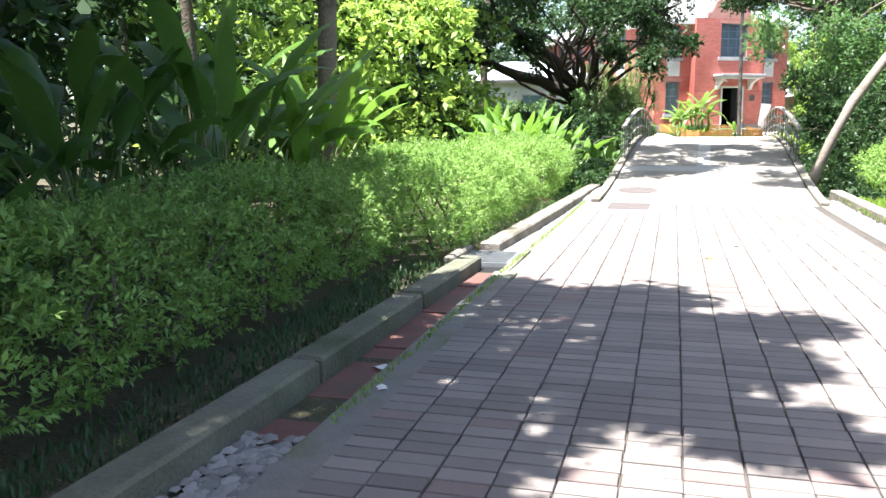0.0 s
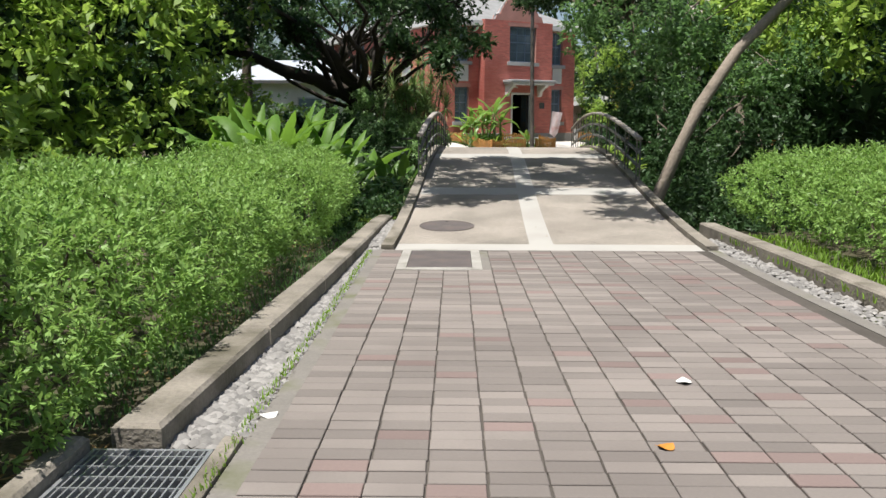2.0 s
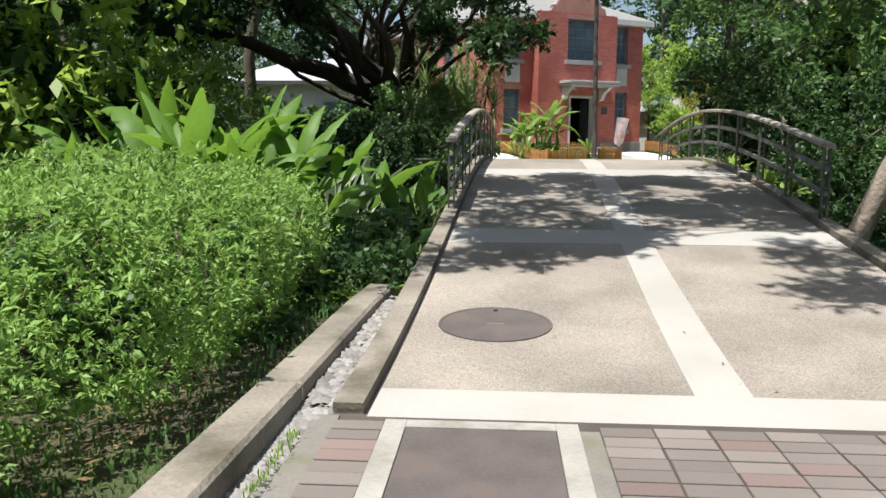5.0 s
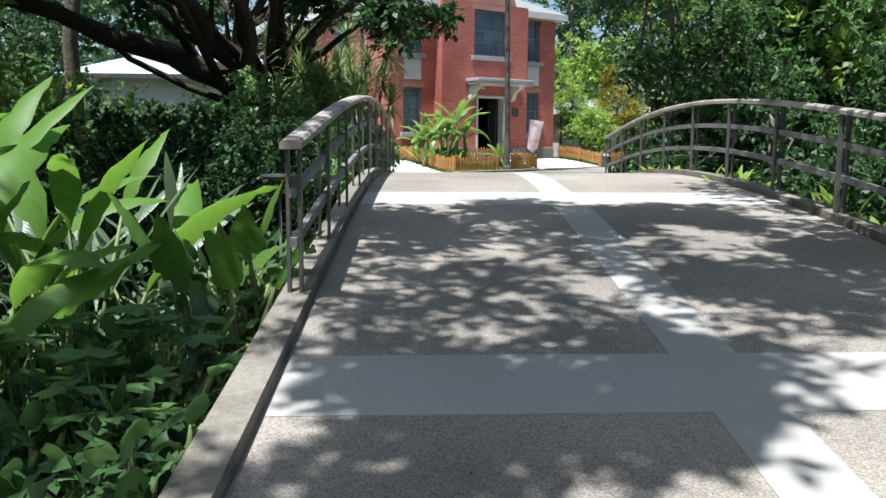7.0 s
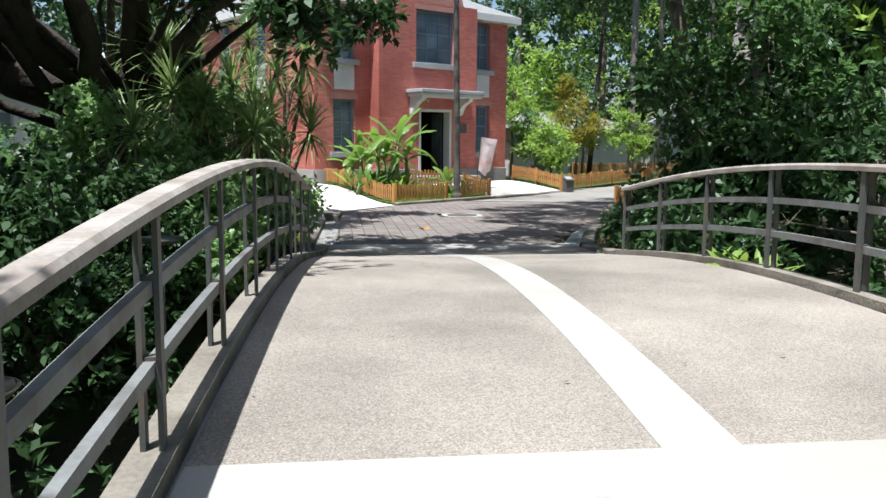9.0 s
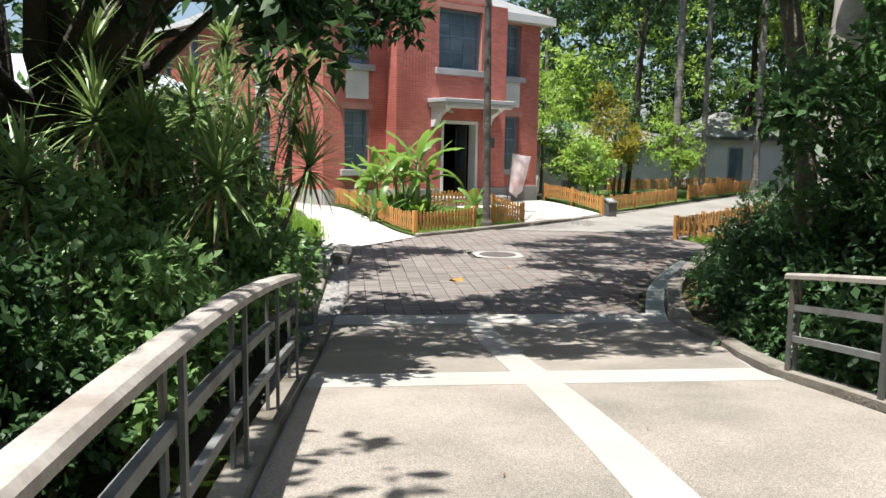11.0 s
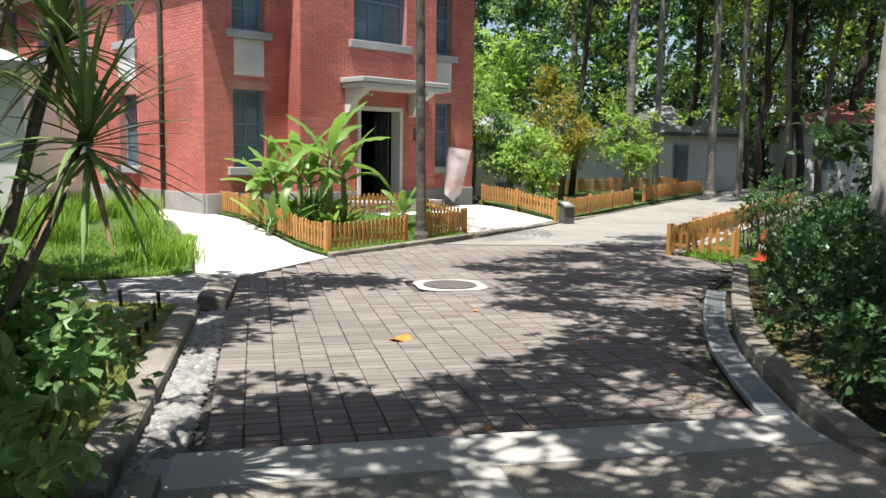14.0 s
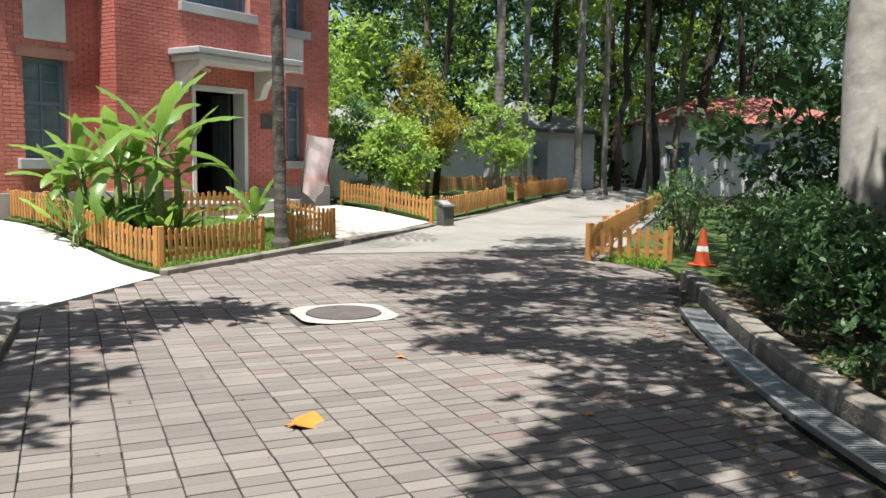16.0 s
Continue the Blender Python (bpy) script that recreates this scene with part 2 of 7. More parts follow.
def veins(m, scale):
    """Fine darker and paler veins across a broad leaf."""
    nt = m.node_tree
    b = nt.nodes["Principled BSDF"]
    old = b.inputs["Base Color"].links[0].from_socket
    tc = nt.nodes.new("ShaderNodeTexCoord")
    wv = nt.nodes.new("ShaderNodeTexWave")
    wv.bands_direction = "DIAGONAL"
    wv.inputs["Scale"].default_value, wv.inputs["Distortion"].default_value, wv.inputs["Detail"].default_value = scale, 5.0, 3
    nt.links.new(tc.outputs["Object"], wv.inputs["Vector"])
    rp = nt.nodes.new("ShaderNodeValToRGB")
    rp.color_ramp.elements[0].color, rp.color_ramp.elements[1].color = (0.88, 0.9, 0.86, 1), (1.05, 1.04, 1.02, 1)
    nt.links.new(wv.outputs["Fac"], rp.inputs[0])
    mx = nt.nodes.new("ShaderNodeMix")
    mx.data_type, mx.blend_type = "RGBA", "MULTIPLY"
    mx.inputs[0].default_value = 1.0
    nt.links.new(old, mx.inputs[6]), nt.links.new(rp.outputs[0], mx.inputs[7])
    nt.links.new(mx.outputs[2], b.inputs["Base Color"])
    bp = nt.nodes.new("ShaderNodeBump")
    bp.inputs["Strength"].default_value, bp.inputs["Distance"].default_value = 0.2, 0.006
    nt.links.new(wv.outputs["Fac"], bp.inputs["Height"]), nt.links.new(bp.outputs[0], b.inputs["Normal"])


for leaf in ("blade", "blade_grey", "blade_bright", "blade_ear"):
    veins(M[leaf], 12.0)
speckle(M["aggregate"], 190, (0.66, 0.65, 0.63), (1.36, 1.33, 1.28))
speckle(M["cobble"], 14, (0.55, 0.55, 0.55), (1.4, 1.4, 1.4))

# ---- mesh helpers ----
def obj(name, verts, faces, mats, parent=None, label="", mi=None, smooth=False):
    me = bpy.data.meshes.new(name)
    me.from_pydata([tuple(v) for v in verts], [], [tuple(f) for f in faces])
    for m in (mats if isinstance(mats, (list, tuple)) else [mats]):
        me.materials.append(m)
    if mi is not None:
        me.polygons.foreach_set("material_index", mi)
    if smooth:
        me.polygons.foreach_set("use_smooth", [True] * len(me.polygons))
    me.update()
    ob = new(name, me)
    if parent is not None:
        ob.parent = parent
    if label:
        ob["label"] = label
    return ob


def part(name, bm, mat, parent=None, label=""):
    me = bpy.data.meshes.new(name)
    bm.to_mesh(me)
    bm.free()
    me.materials.append(mat)
    ob = new(name, me)
    if parent is not None:
        ob.parent = parent
    if label:
        ob["label"] = label
    return ob


def box_bm(x0, y0, z0, x1, y1, z1, bevel=0.0, bm=None):
    bm = bm or bmesh.new()
    r = bmesh.ops.create_cube(bm, size=1.0, matrix=Matrix.Translation(((x0 + x1) / 2, (y0 + y1) / 2, (z0 + z1) / 2)) @ Matrix.Diagonal((abs(x1 - x0), abs(y1 - y0), abs(z1 - z0), 1)))
    if bevel:
        es = {e for v in r["verts"] for e in v.link_edges}
        bmesh.ops.bevel(bm, geom=list(es), offset=bevel, segments=2, affect="EDGES", profile=0.5)
    return bm


def moved(bm, m):
    bmesh.ops.transform(bm, matrix=m, verts=bm.verts)
    return bm


def empty(name, x, y, z, rz=0):
    ob = new(name)
    ob.matrix_basis = pose(x, y, z, 0, 0, rz)
    return ob


class Soup:
    """Collects vertices and faces for one mesh."""
    def __init__(self):
        self.v, self.f, self.m = [], [], []

    def add(self, verts, faces, m=0):
        o = len(self.v)
        self.v.extend(verts)
        self.f.extend([tuple(i + o for i in f) for f in faces])
        self.m.extend([m] * len(faces))

    def box(self, x0, y0, z0, x1, y1, z1, m=0, bottom=False, chamfer=0.0):
        c = chamfer
        vs = [(x0, y0, z0), (x1, y0, z0), (x1, y1, z0), (x0, y1, z0), (x0, y0, z1 - c), (x1, y0, z1 - c), (x1, y1, z1 - c), (x0, y1, z1 - c)]
        fs = [(0, 1, 5, 4), (1, 2, 6, 5), (2, 3, 7, 6), (3, 0, 4, 7)]
        if c:
            vs += [(x0 + c, y0 + c, z1), (x1 - c, y0 + c, z1), (x1 - c, y1 - c, z1), (x0 + c, y1 - c, z1)]
            fs += [(4, 5, 9, 8), (5, 6, 10, 9), (6, 7, 11, 10), (7, 4, 8, 11), (8, 9, 10, 11)]
        else:
            fs.append((4, 5, 6, 7))
        if bottom:
            fs.append((3, 2, 1, 0))
        self.add(vs, fs, m)

    def tube(self, pts, radii, sides=8, m=0, cap=True):
        pts = [Vector(p) for p in pts]
        vs, fs = [], []
        ref = Vector((0.31, 0.17, 0.93)).normalized()
        for i, p in enumerate(pts):
            t = (pts[min(i + 1, len(pts) - 1)] - pts[max(i - 1, 0)]).normalized()
            a = t.cross(ref)
            a = a.normalized() if a.length > 1e-4 else Vector((1, 0, 0))
            b = t.cross(a)
            r = radii[i] if isinstance(radii, (list, tuple)) else radii
            for k in range(sides):
                w = 2 * math.pi * k / sides
                vs.append(tuple(p + (a * math.cos(w) + b * math.sin(w)) * r))
        for i in range(len(pts) - 1):
            for k in range(sides):
                k2 = (k + 1) % sides
                fs.append((i * sides + k, i * sides + k2, (i + 1) * sides + k2, (i + 1) * sides + k))
        if cap:
            fs.append(tuple(range(sides))[::-1])
            fs.append(tuple((len(pts) - 1) * sides + k for k in range(sides)))
        self.add(vs, fs, m)

    def strip(self, pts, widths, side, fold=0.25, m=0):
        """A leaf blade along pts: left edge, midrib, right edge. side: the blade's sideways direction."""
        vs, fs = [], []
        n = len(pts)
        for i, p in enumerate(pts):
            p = Vector(p)
            t = (Vector(pts[min(i + 1, n - 1)]) - Vector(pts[max(i - 1, 0)])).normalized()
            s = (side - t * side.dot(t)).normalized()
            up = s.cross(t)
            w = widths[i] / 2
            vs += [tuple(p - s * w + up * w * fold), tuple(p), tuple(p + s * w + up * w * fold)]
        for i in range(n - 1):
            a = 3 * i
            fs += [(a, a + 1, a + 4, a + 3), (a + 1, a + 2, a + 5, a + 4)]
        self.add(vs, fs, m)

    def done(self, name, mats, parent=None, label="", smooth=False):
        return obj(name, self.v, self.f, mats, parent, label, self.m if isinstance(mats, (list, tuple)) else None, smooth)


def leaves(name, centres, size, mat, parent=None, aspect=0.45, up=0.35, seed=0, droop=0.0, out=None, fine=False, sprig=7, shoot=1.5):
    """One mesh of small folded leaves on shoots that start at the centres and grow outward; the blades turn up to the light."""
    rng = np.random.default_rng(seed)
    c = np.asarray(centres, float)
    n = len(c)
    g = rng.normal(size=(n, 3)) * 0.75
    if out is not None:
        g = g + np.asarray(out)
    g[:, 2] += up - droop
    k = np.arange(n) // sprig * sprig
    g = g[k] / (np.linalg.norm(g[k], axis=1)[:, None] + 1e-9)
    along = rng.uniform(0, 1, (n, 1))
    c = c[k] + g * along * size * shoot
    turn = rng.normal(size=(n, 3))
    turn -= g * np.sum(turn * g, axis=1)[:, None]
    turn /= np.linalg.norm(turn, axis=1)[:, None] + 1e-9
    d = g * (0.25 + 0.9 * along) + turn * 0.8
    d /= np.linalg.norm(d, axis=1)[:, None] + 1e-9
    q = rng.normal(size=(n, 3)) * 0.5
    q[:, 2] += 1.0
    s = np.cross(d, q)
    s /= np.linalg.norm(s, axis=1)[:, None] + 1e-9
    nn = np.cross(s, d)
    ln = size * rng.uniform(0.6, 1.35, (n, 1)) * (1.1 - 0.35 * along)
    w = ln * aspect * 0.5
    if fine:
        ks = ((0.0, 0.0), (0.22, 0.75), (0.6, 0.95), (1.0, 0.0), (0.6, -0.95), (0.22, -0.75))
    else:
        ks = ((0.0, 0.0), (0.5, 1.0), (1.0, 0.0), (0.5, -1.0))
    m = len(ks)
    v = np.empty((n, m, 3))
    for i, (a, b) in enumerate(ks):
        v[:, i] = c + d * ln * a + s * w * b + nn * (w * 0.35 * abs(b) - ln * 0.14 * a * a)
    me = bpy.data.meshes.new(name)
    me.vertices.add(m * n)
    me.vertices.foreach_set("co", v.reshape(-1))
    me.loops.add(m * n)
    me.loops.foreach_set("vertex_index", np.arange(m * n, dtype=np.int32))
    me.polygons.add(n)
    me.polygons.foreach_set("loop_start", np.arange(0, m * n, m, dtype=np.int32))
    me.update(calc_edges=True)
    me.materials.append(mat)
    ob = new(name, me)
    if parent is not None:
        ob.parent = parent
    return ob


def blob_points(n, c, r, seed, shell=0.55):
    """Points in a lumpy ellipsoid round c, denser to its skin; also the outward directions."""
    rng = np.random.default_rng(seed)
    d = rng.normal(size=(n, 3))
    d /= np.linalg.norm(d, axis=1)[:, None]
    rad = shell + (1 - shell) * rng.uniform(0, 1, (n, 1)) ** 0.6
    lump = 1 + 0.18 * np.sin(d[:, :1] * 5 + seed) * np.cos(d[:, 1:2] * 6 + seed * 2) + 0.12 * np.sin(d[:, 2:3] * 9 + seed)
    return np.asarray(c) + d * rad * lump * np.asarray(r), d


def path_points(a, b, n, sag=0.0, wob=0.0, seed=0):
    rng = random.Random(seed)
    a, b = Vector(a), Vector(b)
    return [a.lerp(b, i / (n - 1)) + Vector((rng.uniform(-wob, wob) * (0 < i < n - 1), rng.uniform(-wob, wob) * (0 < i < n - 1), sag * math.sin(math.pi * i / (n - 1)))) for i in range(n)]


def tree(name, base, trunk, radii, clumps, per, size, leaf, bark, label, seed=0, fork=0.5, twig=1.0, aspect=0.45, category="tree", limbs=True, shell=0.4, up=0.2, sub=7, spread=0.42):
    """trunk: points of the stem from the base; clumps: (x, y, z, radius) of the crown's masses, all relative to the base."""
    t = empty(name, *base)
    s = Soup()
    s.tube(trunk, radii, 10)
    top = Vector(trunk[-1])
    rng = random.Random(seed)
    pts, outs = [], []
    for k, (x, y, z, r) in enumerate(clumps):
        c = Vector((x, y, z))
        if limbs:
            j = min(len(trunk) - 1, max(1, int(len(trunk) * rng.uniform(fork, 1.0))))
            a = Vector(trunk[j])
            p = path_points(a, c, 6, sag=0.1 * (c - a).length * rng.uniform(-0.3, 1), wob=0.08 * (c - a).length, seed=seed * 31 + k)
            r0 = radii[-1] * rng.uniform(0.45, 0.75) * twig
            s.tube(p, [r0 * (1 - 0.75 * i / 5) for i in range(6)], 6)
        for m in range(sub):
            o = Vector((rng.gauss(0, 1), rng.gauss(0, 1), rng.gauss(0, 0.8)))
            cc = c + o.normalized() * r * rng.uniform(0.3, 0.85)
            q, d = blob_points(max(4, per // sub), cc, (r * spread, r * spread, r * spread * 0.75), seed * 97 + k * 13 + m, shell)
            pts.append(q), outs.append(d)
            if limbs and m % 2 == 0:
                s.tube(path_points(c, cc, 4, wob=0.05 * r, seed=k * 7 + m), [radii[-1] * 0.2, radii[-1] * 0.14, radii[-1] * 0.1, radii[-1] * 0.05], 5)
    s.done("trunk", bark, t, smooth=True)
    leaves("crown", np.concatenate(pts), size, leaf, t, aspect, up, seed + 5, out=np.concatenate(outs) * 0.6)
    return tagged(t, label, category)


# ---- the lie of the land ----
DECK_Y = (13.2, 15.0, 17.5, 20.3, 22.8, 25.0, 27.3, 29.0, 30.5, 31.0)
DECK_Z = (-0.12, 0.00, 0.25, 0.55, 0.67, 0.59, 0.31, 0.13, 0.03, -0.01)
DECK_FIT = np.polyfit(np.array(DECK_Y) - 22, DECK_Z, 5)
UA = Vector((math.cos(radians(31)), math.sin(radians(31)), 0))     # along the house front
NA = Vector((UA.y, -UA.x, 0))                                      # out of the house front
P0 = Vector((2.244, 45.56, 0))                                     # foot of the door's near jamb


def deck_z(y):
    return float(np.polyval(DECK_FIT, y - 22))


def edge_l(y):
    return -1.10 + 0.034 * (y - 13.2)


def edge_r(y):
    return 2.12 + 0.034 * (y - 13.2)


def apron_r(y):
    """The deck's outer edge on that side, flaring to the bend past the railing."""
    return edge_r(y) + 0.5 * smooth(27.2, 29.6, y)


def smooth(a, b, t):
    t = min(1, max(0, (t - a) / (b - a)))
    return t * t * (3 - 2 * t)


def ground_z(x, y):
    """The natural ground, with the ditch under the bridge and the rise to the house."""
    z = -0.10 * smooth(3, 13, y) if y < 22 else -0.03
    n = (Vector((x, y, 0)) - P0).dot(NA)
    if y > 30:
        z = -0.03 + 0.30 * (1 - smooth(0.3, 4.2, n))
    ditch = smooth(15.2, 17.5, y) * (1 - smooth(25.5, 28.5, y))
    return z - 1.25 * ditch


def in_road(x, y):
    if y < 13.3:
        return -1.62 < x < 2.3
    if y < 30.6:
        return edge_l(y) - 0.1 < x < edge_r(y) + 0.1
    return -0.7 < x < 3.1 and y < 38

# ---- ground ----
def build_ground():
    xs = sorted(set([-400, -150, -60, -30] + [round(-16 + 0.4 * i, 2) for i in range(121)] + [60, 120, 250, 400]))
    ys = sorted(set([-300, -100, -40, -15] + [round(-8 + 0.4 * i, 2) for i in range(201)] + [90, 130, 200, 400]))
    v, f = [], []
    rng = random.Random(4)
    for y in ys:
        for x in xs:
            z = ground_z(x, y) - 0.06
            if not (-2.4 < x < 9 and (y < 14 or 30 < y < 46)):
                z += rng.uniform(-0.03, 0.03)
            v.append((x, y, z))
    w = len(xs)
    for j in range(len(ys) - 1):
        for i in range(w - 1):
            f.append((j * w + i, j * w + i + 1, (j + 1) * w + i + 1, (j + 1) * w + i))
    g = obj("ground", v, f, M["soil"], smooth=True)
    tagged(g, "dark garden soil with moss and leaf litter", "ground", kind="structure")


build_ground()


# ---- the paved lane before and after the bridge ----
PW, PL = 0.2155, 0.1055


def lane_bed(name, outline, top, mat, label):
    """A flat slab from an outline, following the land plus top."""
    bm = bmesh.new()
    vs = [bm.verts.new((x, y, 0)) for x, y in outline]
    bm.faces.new(vs)
    bmesh.ops.triangulate(bm, faces=bm.faces[:])
    bmesh.ops.subdivide_edges(bm, edges=bm.edges[:], cuts=6, use_grid_fill=True)
    for q in bm.verts:
        q.co.z = ground_z(q.co.x, q.co.y) + top
    ob = part(name, bm, mat)
    return tagged(ob, label, name, kind="structure")


def paver_field(parent, y0, y1, left, right, near, skip, seed, dz=0.0):
    rng = random.Random(seed)
    bed = Soup()
    unit = Soup()
    unit.box(0, 0, -0.05, PW - 0.008, PL - 0.011, 0.0, chamfer=0.003)
    me = bpy.data.meshes.new("paver")
    me.from_pydata(unit.v, [], unit.f)
    me.materials.append(M["paver_one"])
    count = 0
    nx0, nx1 = int(-14 / PW), int(16 / PW)
    ny = int((y1 - y0) / PL)
    for j in range(ny):
        y = y0 + j * PL
        for i in range(nx0, nx1):
            x = i * PW + 0.077
            if x < left(y) or x + PW > right(y) or skip(x + PW / 2, y + PL / 2):
                continue
            z = ground_z(x, y) + dz + rng.uniform(-0.002, 0.002)
            sh = rng.uniform(-0.003, 0.003)
            if near(x, y) and count < 300:
                count += 1
                ob = new("paver", me)
                ob.location = (x + sh, y, z)
                ob.parent = parent
            else:
                bed.box(x + sh, y, z - 0.05, x + sh + PW - 0.008, y + PL - 0.011, z, 1 if rng.random() < 0.13 else 0, chamfer=0.003)
    ob = bed.done("paving", [M["paver"], M["paver_red"]], parent)
    ob["kind"] = "stuff"


def hatch_gap(x, y):
    return -1.02 < x < -0.21 and 11.99 < y < 13.25


road_a = lane_bed("road", [(-1.36, -8), (2.2, -8), (2.2, 13.3), (-1.36, 13.3)], -0.012, M["joint"], "lane of grey and dull red concrete pavers")


def right_edge(y):
    """Where the lane after the bridge ends on its outer side: the curved channel."""
    return float(np.interp(y, (30.4, 31.3, 32.3, 33.7, 35.2, 37.0), (3.05, 3.18, 3.45, 4.25, 5.05, 6.6)))


def far_left(y):
    return float(np.interp(y, (30.4, 37.3, 37.35, 39.3, 39.4, 45.0, 60.0), (-0.49, -0.36, -0.3, 0.95, 1.05, 7.2, 22.0)))


def far_right(y):
    return float(np.interp(y, (30.4, 31.3, 32.3, 33.7, 35.2, 37.0, 38.5, 40.0, 49.0, 60.0), (3.05, 3.18, 3.45, 4.25, 5.05, 6.6, 7.6, 8.2, 16.5, 27.0)))


outline = [(far_left(y), y) for y in (30.9, 34, 37.3, 37.4, 38.3, 39.3, 42, 45, 52, 60)] + [(far_right(y), y) for y in (60, 52, 49, 44, 40, 38.5, 37, 35.2, 33.7, 32.3, 31.3, 30.9)]
road_b = lane_bed("road", outline, -0.03, M["joint"], "lane of weathered grey pavers bending past the house")


def cover_gap(x, y):
    return 1.9 < x < 2.76 and 36.1 < y < 36.94


# ---- kerbs, gutters ----
def kerb(name, pts, width, top, depth, label, mat="concrete", stone=1.7):
    """A kerb of separate stones along pts (x, y, z); its top is at z + top, on the left of the line."""
    t = new(name)
    tagged(t, label, "kerb", kind="structure")
    k = 0
    for (xa, ya, za), (xb, yb, zb) in zip(pts, pts[1:]):
        d = Vector((xb - xa, yb - ya, 0))
        n = max(1, round(d.length / stone))
        s = Vector((-d.y, d.x, 0)).normalized() * width
        for i in range(n):
            bm = bmesh.new()
            p, q = i / n + 0.004, (i + 1) / n - 0.004
            a, b = Vector((xa, ya, za)).lerp(Vector((xb, yb, zb)), p), Vector((xa, ya, za)).lerp(Vector((xb, yb, zb)), q)
            lo = [bm.verts.new(v - Vector((0, 0, depth))) for v in (a, b, b + s, a + s)]
            hi = [bm.verts.new(v + Vector((0, 0, top))) for v in (a, b, b + s, a + s)]
            bm.faces.new(hi)
            for e in range(4):
                bm.faces.new((lo[e], lo[(e + 1) % 4], hi[(e + 1) % 4], hi[e]))
            bmesh.ops.recalc_face_normals(bm, faces=bm.faces[:])
            bmesh.ops.bevel(bm, geom=[e for e in bm.edges if all(v in hi for v in e.verts)], offset=0.018, segments=1, affect="EDGES")
            part("kerbstone", bm, M[mat], t)
            k += 1
    return t


def pebbles(name, x0f, x1f, y0, y1, z, n, seed, size=0.028, parent=None):
    rng = random.Random(seed)
    s = Soup()
    base = [(1, 0, 0), (-1, 0, 0), (0, 1, 0), (0, -1, 0), (0, 0, 1), (0.7, 0.7, 0.35), (-0.7, 0.7, 0.35), (-0.7, -0.7, 0.35), (0.7, -0.7, 0.35)]
    fs = [(0, 5, 4, 8), (2, 6, 4, 5), (1, 7, 4, 6), (3, 8, 4, 7)]
    for i in range(n):
        y = rng.uniform(y0, y1)
        x = rng.uniform(x0f(y), x1f(y))
        r, a = size * rng.uniform(0.5, 1.25), rng.uniform(0, 6.28)
        ca, sa = math.cos(a), math.sin(a)
        kx, ky, kz = r * rng.uniform(0.8, 1.4), r, r * rng.uniform(0.5, 0.9)
        zz = (z(y) if callable(z) else z) + rng.uniform(0, 0.02)
        s.add([(x + px * kx * ca - py * ky * sa, y + px * kx * sa + py * ky * ca, zz + pz * kz) for px, py, pz in base], fs)
    ob = s.done(name, M["pebble"], parent, smooth=True)
    return tagged(ob, "pale rounded pebbles filling the drain channel", "gravel", kind="stuff")


kerb("kerb_left_front", [(-1.86, -7.0, 0.04), (-1.70, 2.0, 0.035), (-1.60, 7.0, 0.0)], 0.19, 0.055, 0.25, "mossy concrete kerb beside the hedge", "kerb_moss")
kerb("kerb_left_back", [(-1.61, 7.8, -0.04), (-1.47, 11.0, -0.06), (-1.40, 13.4, -0.09), (-1.36, 15.2, -0.11), (-1.32, 15.9, -0.12)], 0.2, 0.085, 0.25, "weathered concrete kerb along the pebble channel")
kerb("kerb_jog", [(-1.86, 7.05, -0.03), (-1.86, 7.75, -0.03)], 0.10, 0.06, 0.25, "short broken kerb beside the drain grate")
kerb("kerb_right", [(2.52, 14.85, -0.08), (2.53, 10.0, -0.06), (2.53, -7, 0.0)], 0.19, 0.085, 0.25, "weathered concrete kerb beside a pebble strip")
pebbles("gravel_left", lambda y: -1.64 + 0.04 * (y - 7.8), lambda y: -1.315 + 0.1 * smooth(13.1, 13.5, y), 7.85, 13.5, lambda y: -0.035 - 0.1 * smooth(3, 13, y), 5200, 3)
pebbles("gravel_left_end", lambda y: -1.39, lambda y: -1.20 + 0.034 * (y - 13.2), 13.35, 15.7, -0.11, 1100, 4)
pebbles("gravel_gutter", lambda y: -1.70, lambda y: -1.41, 1.7, 2.95, -0.055, 480, 6, 0.03)
pebbles("gravel_right", lambda y: 2.26, lambda y: 2.53, -6, 14.2, lambda y: -0.04 - 0.10 * smooth(3, 13, y), 4300, 5)

# ---- bridge ----
bridge = new("arched_footbridge")
tagged(bridge, "arched concrete footbridge with washed aggregate deck and iron railings", "bridge")


def deck_strip(name, fx0, fx1, y0, y1, lift, thick, mat, n=None):
    n = n or max(2, int((y1 - y0) / 0.4))
    s = Soup()
    vs, fs = [], []
    for i in range(n + 1):
        y = y0 + (y1 - y0) * i / n
        z = deck_z(y)
        a, b = fx0(y), fx1(y)
        vs += [(a, y, z + lift), (b, y, z + lift), (b, y, z + lift - thick), (a, y, z + lift - thick)]
    for i in range(n):
        o = 4 * i
        for k in range(4):
            fs.append((o + k, o + (k + 1) % 4, o + 4 + (k + 1) % 4, o + 4 + k)[::-1])
    fs += [(0, 1, 2, 3), tuple(4 * n + k for k in (3, 2, 1, 0))]
    s.add(vs, fs)
    return s.done(name, mat, bridge)


